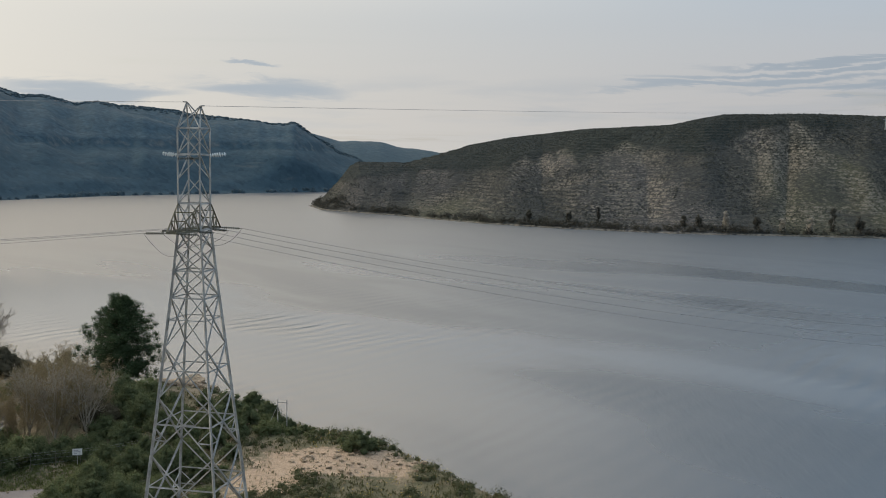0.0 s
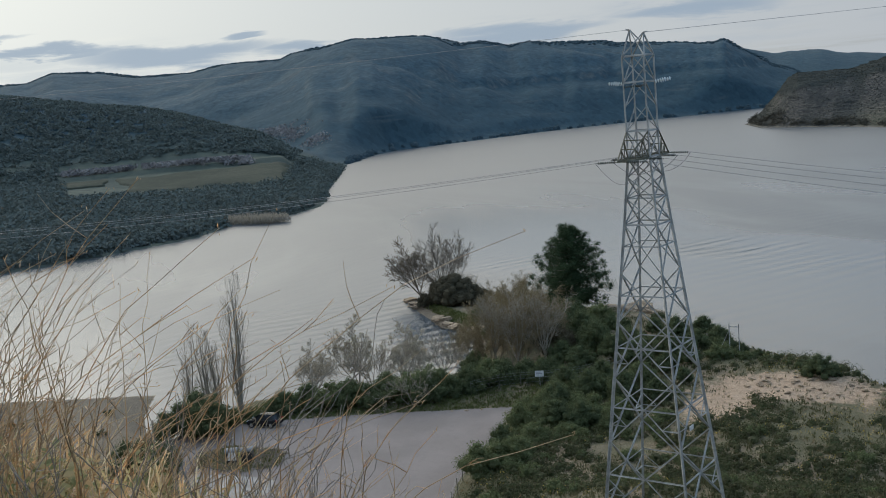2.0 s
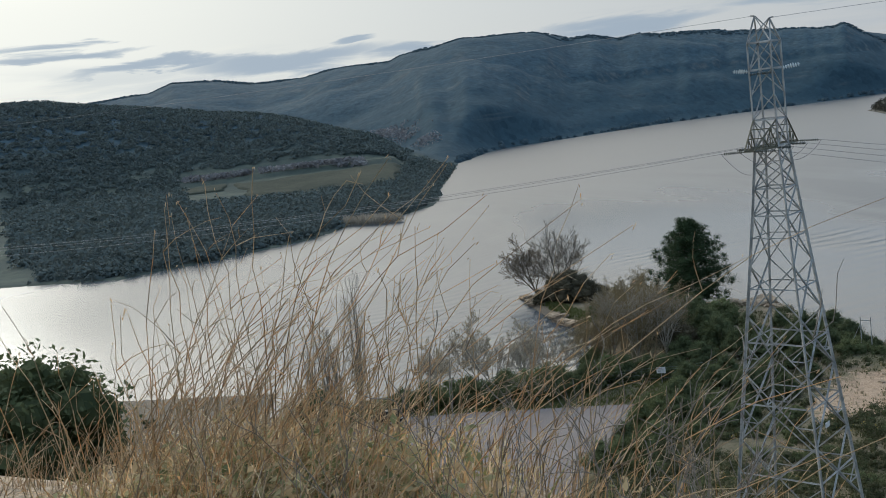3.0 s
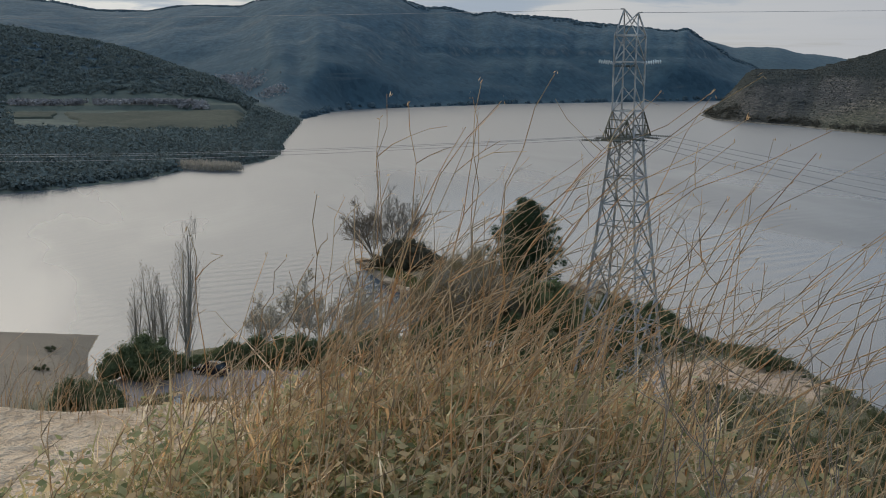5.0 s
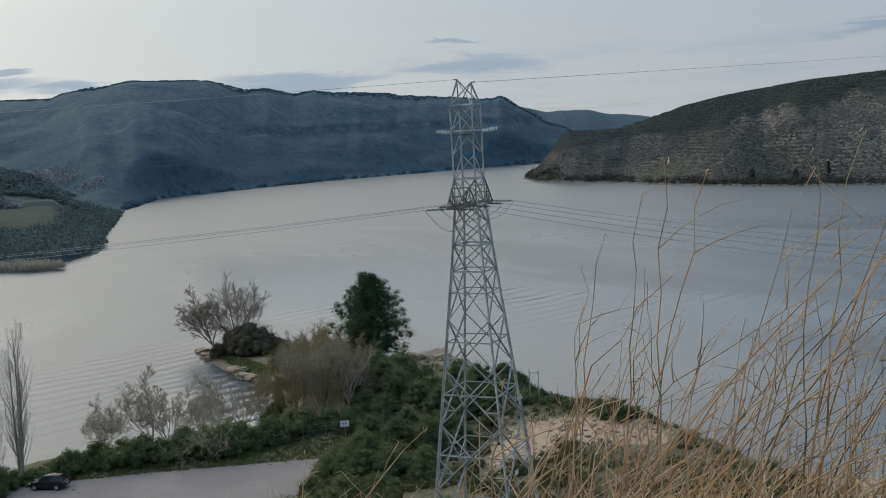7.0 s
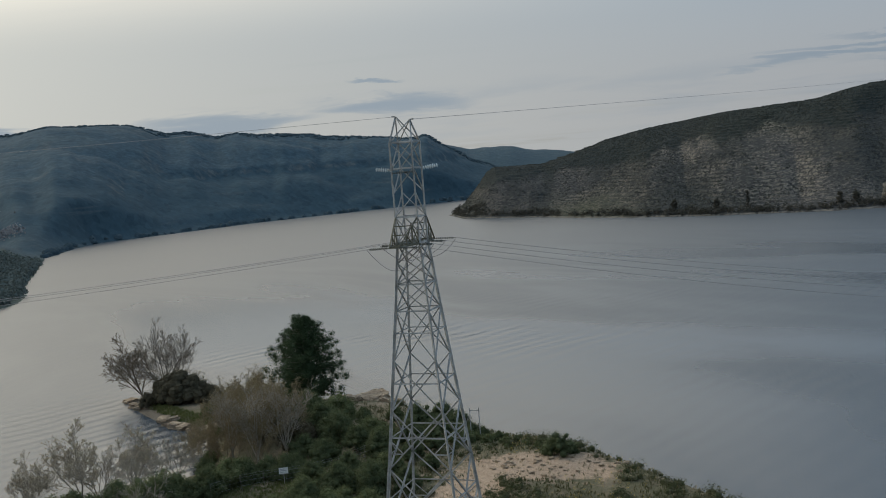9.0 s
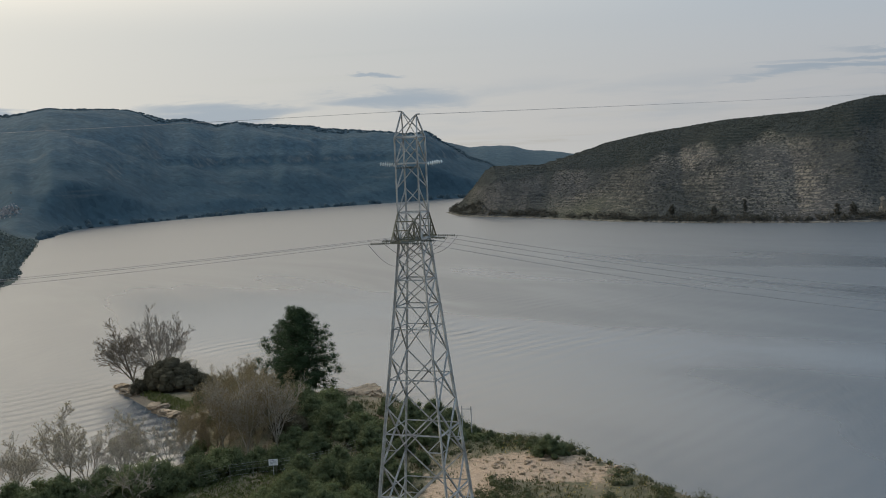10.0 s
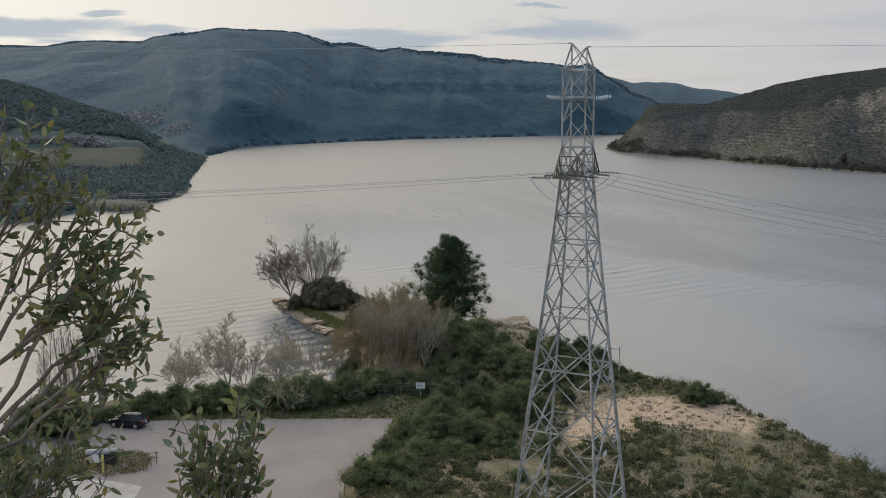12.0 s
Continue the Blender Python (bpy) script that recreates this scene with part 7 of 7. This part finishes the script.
def olive_bush():
    rng = np.random.default_rng(111)
    x, y = -7.11, 2.84
    ob = thing("olive_bush", "wild olive bush with narrow grey-green leaves", "bush", at=(x, y, 34.3))
    # sprays of leaves: centre and size
    sprays = [(0.14, 0.12, 1.32, 0.09), (0.17, 0.14, 1.24, 0.07), (0.23, 0.19, 1.19, 0.09), (0.28, 0.22, 1.14, 0.08), (0.30, 0.24, 0.98, 0.07), (0.31, 0.25, 0.90, 0.06), (0.24, 0.19, 1.06, 0.08), (0.19, 0.16, 1.00, 0.11), (0.26, 0.21, 0.95, 0.09), (0.27, 0.21, 0.86, 0.09),
              (0.12, 0.11, 0.62, 0.13), (0.19, 0.16, 0.69, 0.09), (0.08, 0.07, 0.58, 0.12), (0.17, 0.14, 0.55, 0.10), (0.04, 0.03, 1.10, 0.11),
              (0.05, 0.04, 1.28, 0.10), (0.16, 0.12, 0.48, 0.12), (0.06, 0.02, 0.45, 0.14)]
    sucker = [(0.49, 0.24, 0.65, 0.08), (0.55, 0.27, 0.71, 0.06), (0.46, 0.22, 0.58, 0.08), (0.56, 0.28, 0.55, 0.06), (0.52, 0.25, 0.60, 0.07)]
    segs, at, drift = [], [], []

    def shoot(a, b, r0, r1, bow, steps):
        """A bowed shoot; gives its points."""
        u = np.linspace(0, 1, steps + 1)[:, None]
        pts = a + (b - a) * u + bow * (u * (1 - u)) + rng.normal(0, 0.006, (steps + 1, 3)) * (u > 0)
        for k in range(steps):
            segs.append((*pts[k], *pts[k + 1], r0 + (r1 - r0) * k / steps, r0 + (r1 - r0) * (k + 1) / steps))
        return pts

    knees = [(-0.03, -0.02, 0.60), (-0.01, 0.0, 0.66), (-0.05, -0.03, 0.72)]
    for knee in knees:
        shoot(np.array([-0.16, -0.08, -0.1]), np.array(knee), 0.014, 0.009, np.array([-0.05, -0.02, -0.1]), 7)
    for foot, clusters in (((-0.12, -0.06, -0.1), sprays), ((0.46, 0.22, -0.1), sucker)):
        for *centre, size in clusters:
            centre = np.array(centre)
            low = clusters is sucker or centre[2] < 0.75
            start = np.array(foot) if low else np.array(knees[rng.integers(0, 3)])
            main = shoot(start, centre, 0.0065 if low else 0.008, 0.003, np.array([-0.03, -0.02, -0.10]), 9)
            for _ in range(int((6 + 85 * size) * (1.15 if clusters is sucker else 1.0))):
                start = main[rng.integers(6, 10)]
                goal = centre + unit(rng.normal(size=3) + [0.15, 0.1, 0.25]) * size * rng.uniform(0.6, 1.35)
                twig = shoot(start, goal, 0.0026, 0.0010, np.array([0, 0, -0.03]), 5)
                for k in range(1, 6):
                    way = unit(twig[k] - twig[k - 1])
                    for _ in range(2):
                        at.append(twig[k] + way * rng.uniform(-0.012, 0.004))
                        drift.append(unit(way * 0.7 + rng.normal(0, 0.6, 3)))
    link("branchwork", tube_mesh("branchwork", segs, 5), M["olive_wood"], ob)
    at, drift = np.array(at), np.array(drift)
    length, width = rng.uniform(0.020, 0.040, (len(at), 1)), rng.uniform(0.0045, 0.0075, (len(at), 1))
    side = unit(np.cross(drift, rng.normal(size=at.shape)))
    verts = np.stack([at, at + drift * length * 0.35 + side * width, at + drift * length * 0.72 + side * width * 0.85, at + drift * length, at + drift * length * 0.72 - side * width * 0.85, at + drift * length * 0.35 - side * width], 1)
    link("leafage", poly_mesh("leafage", verts.reshape(-1, 3), np.arange(len(at) * 6).reshape(-1, 6)), M["olive_leaf"], ob, "narrow grey-green leaves")


olive_bush()
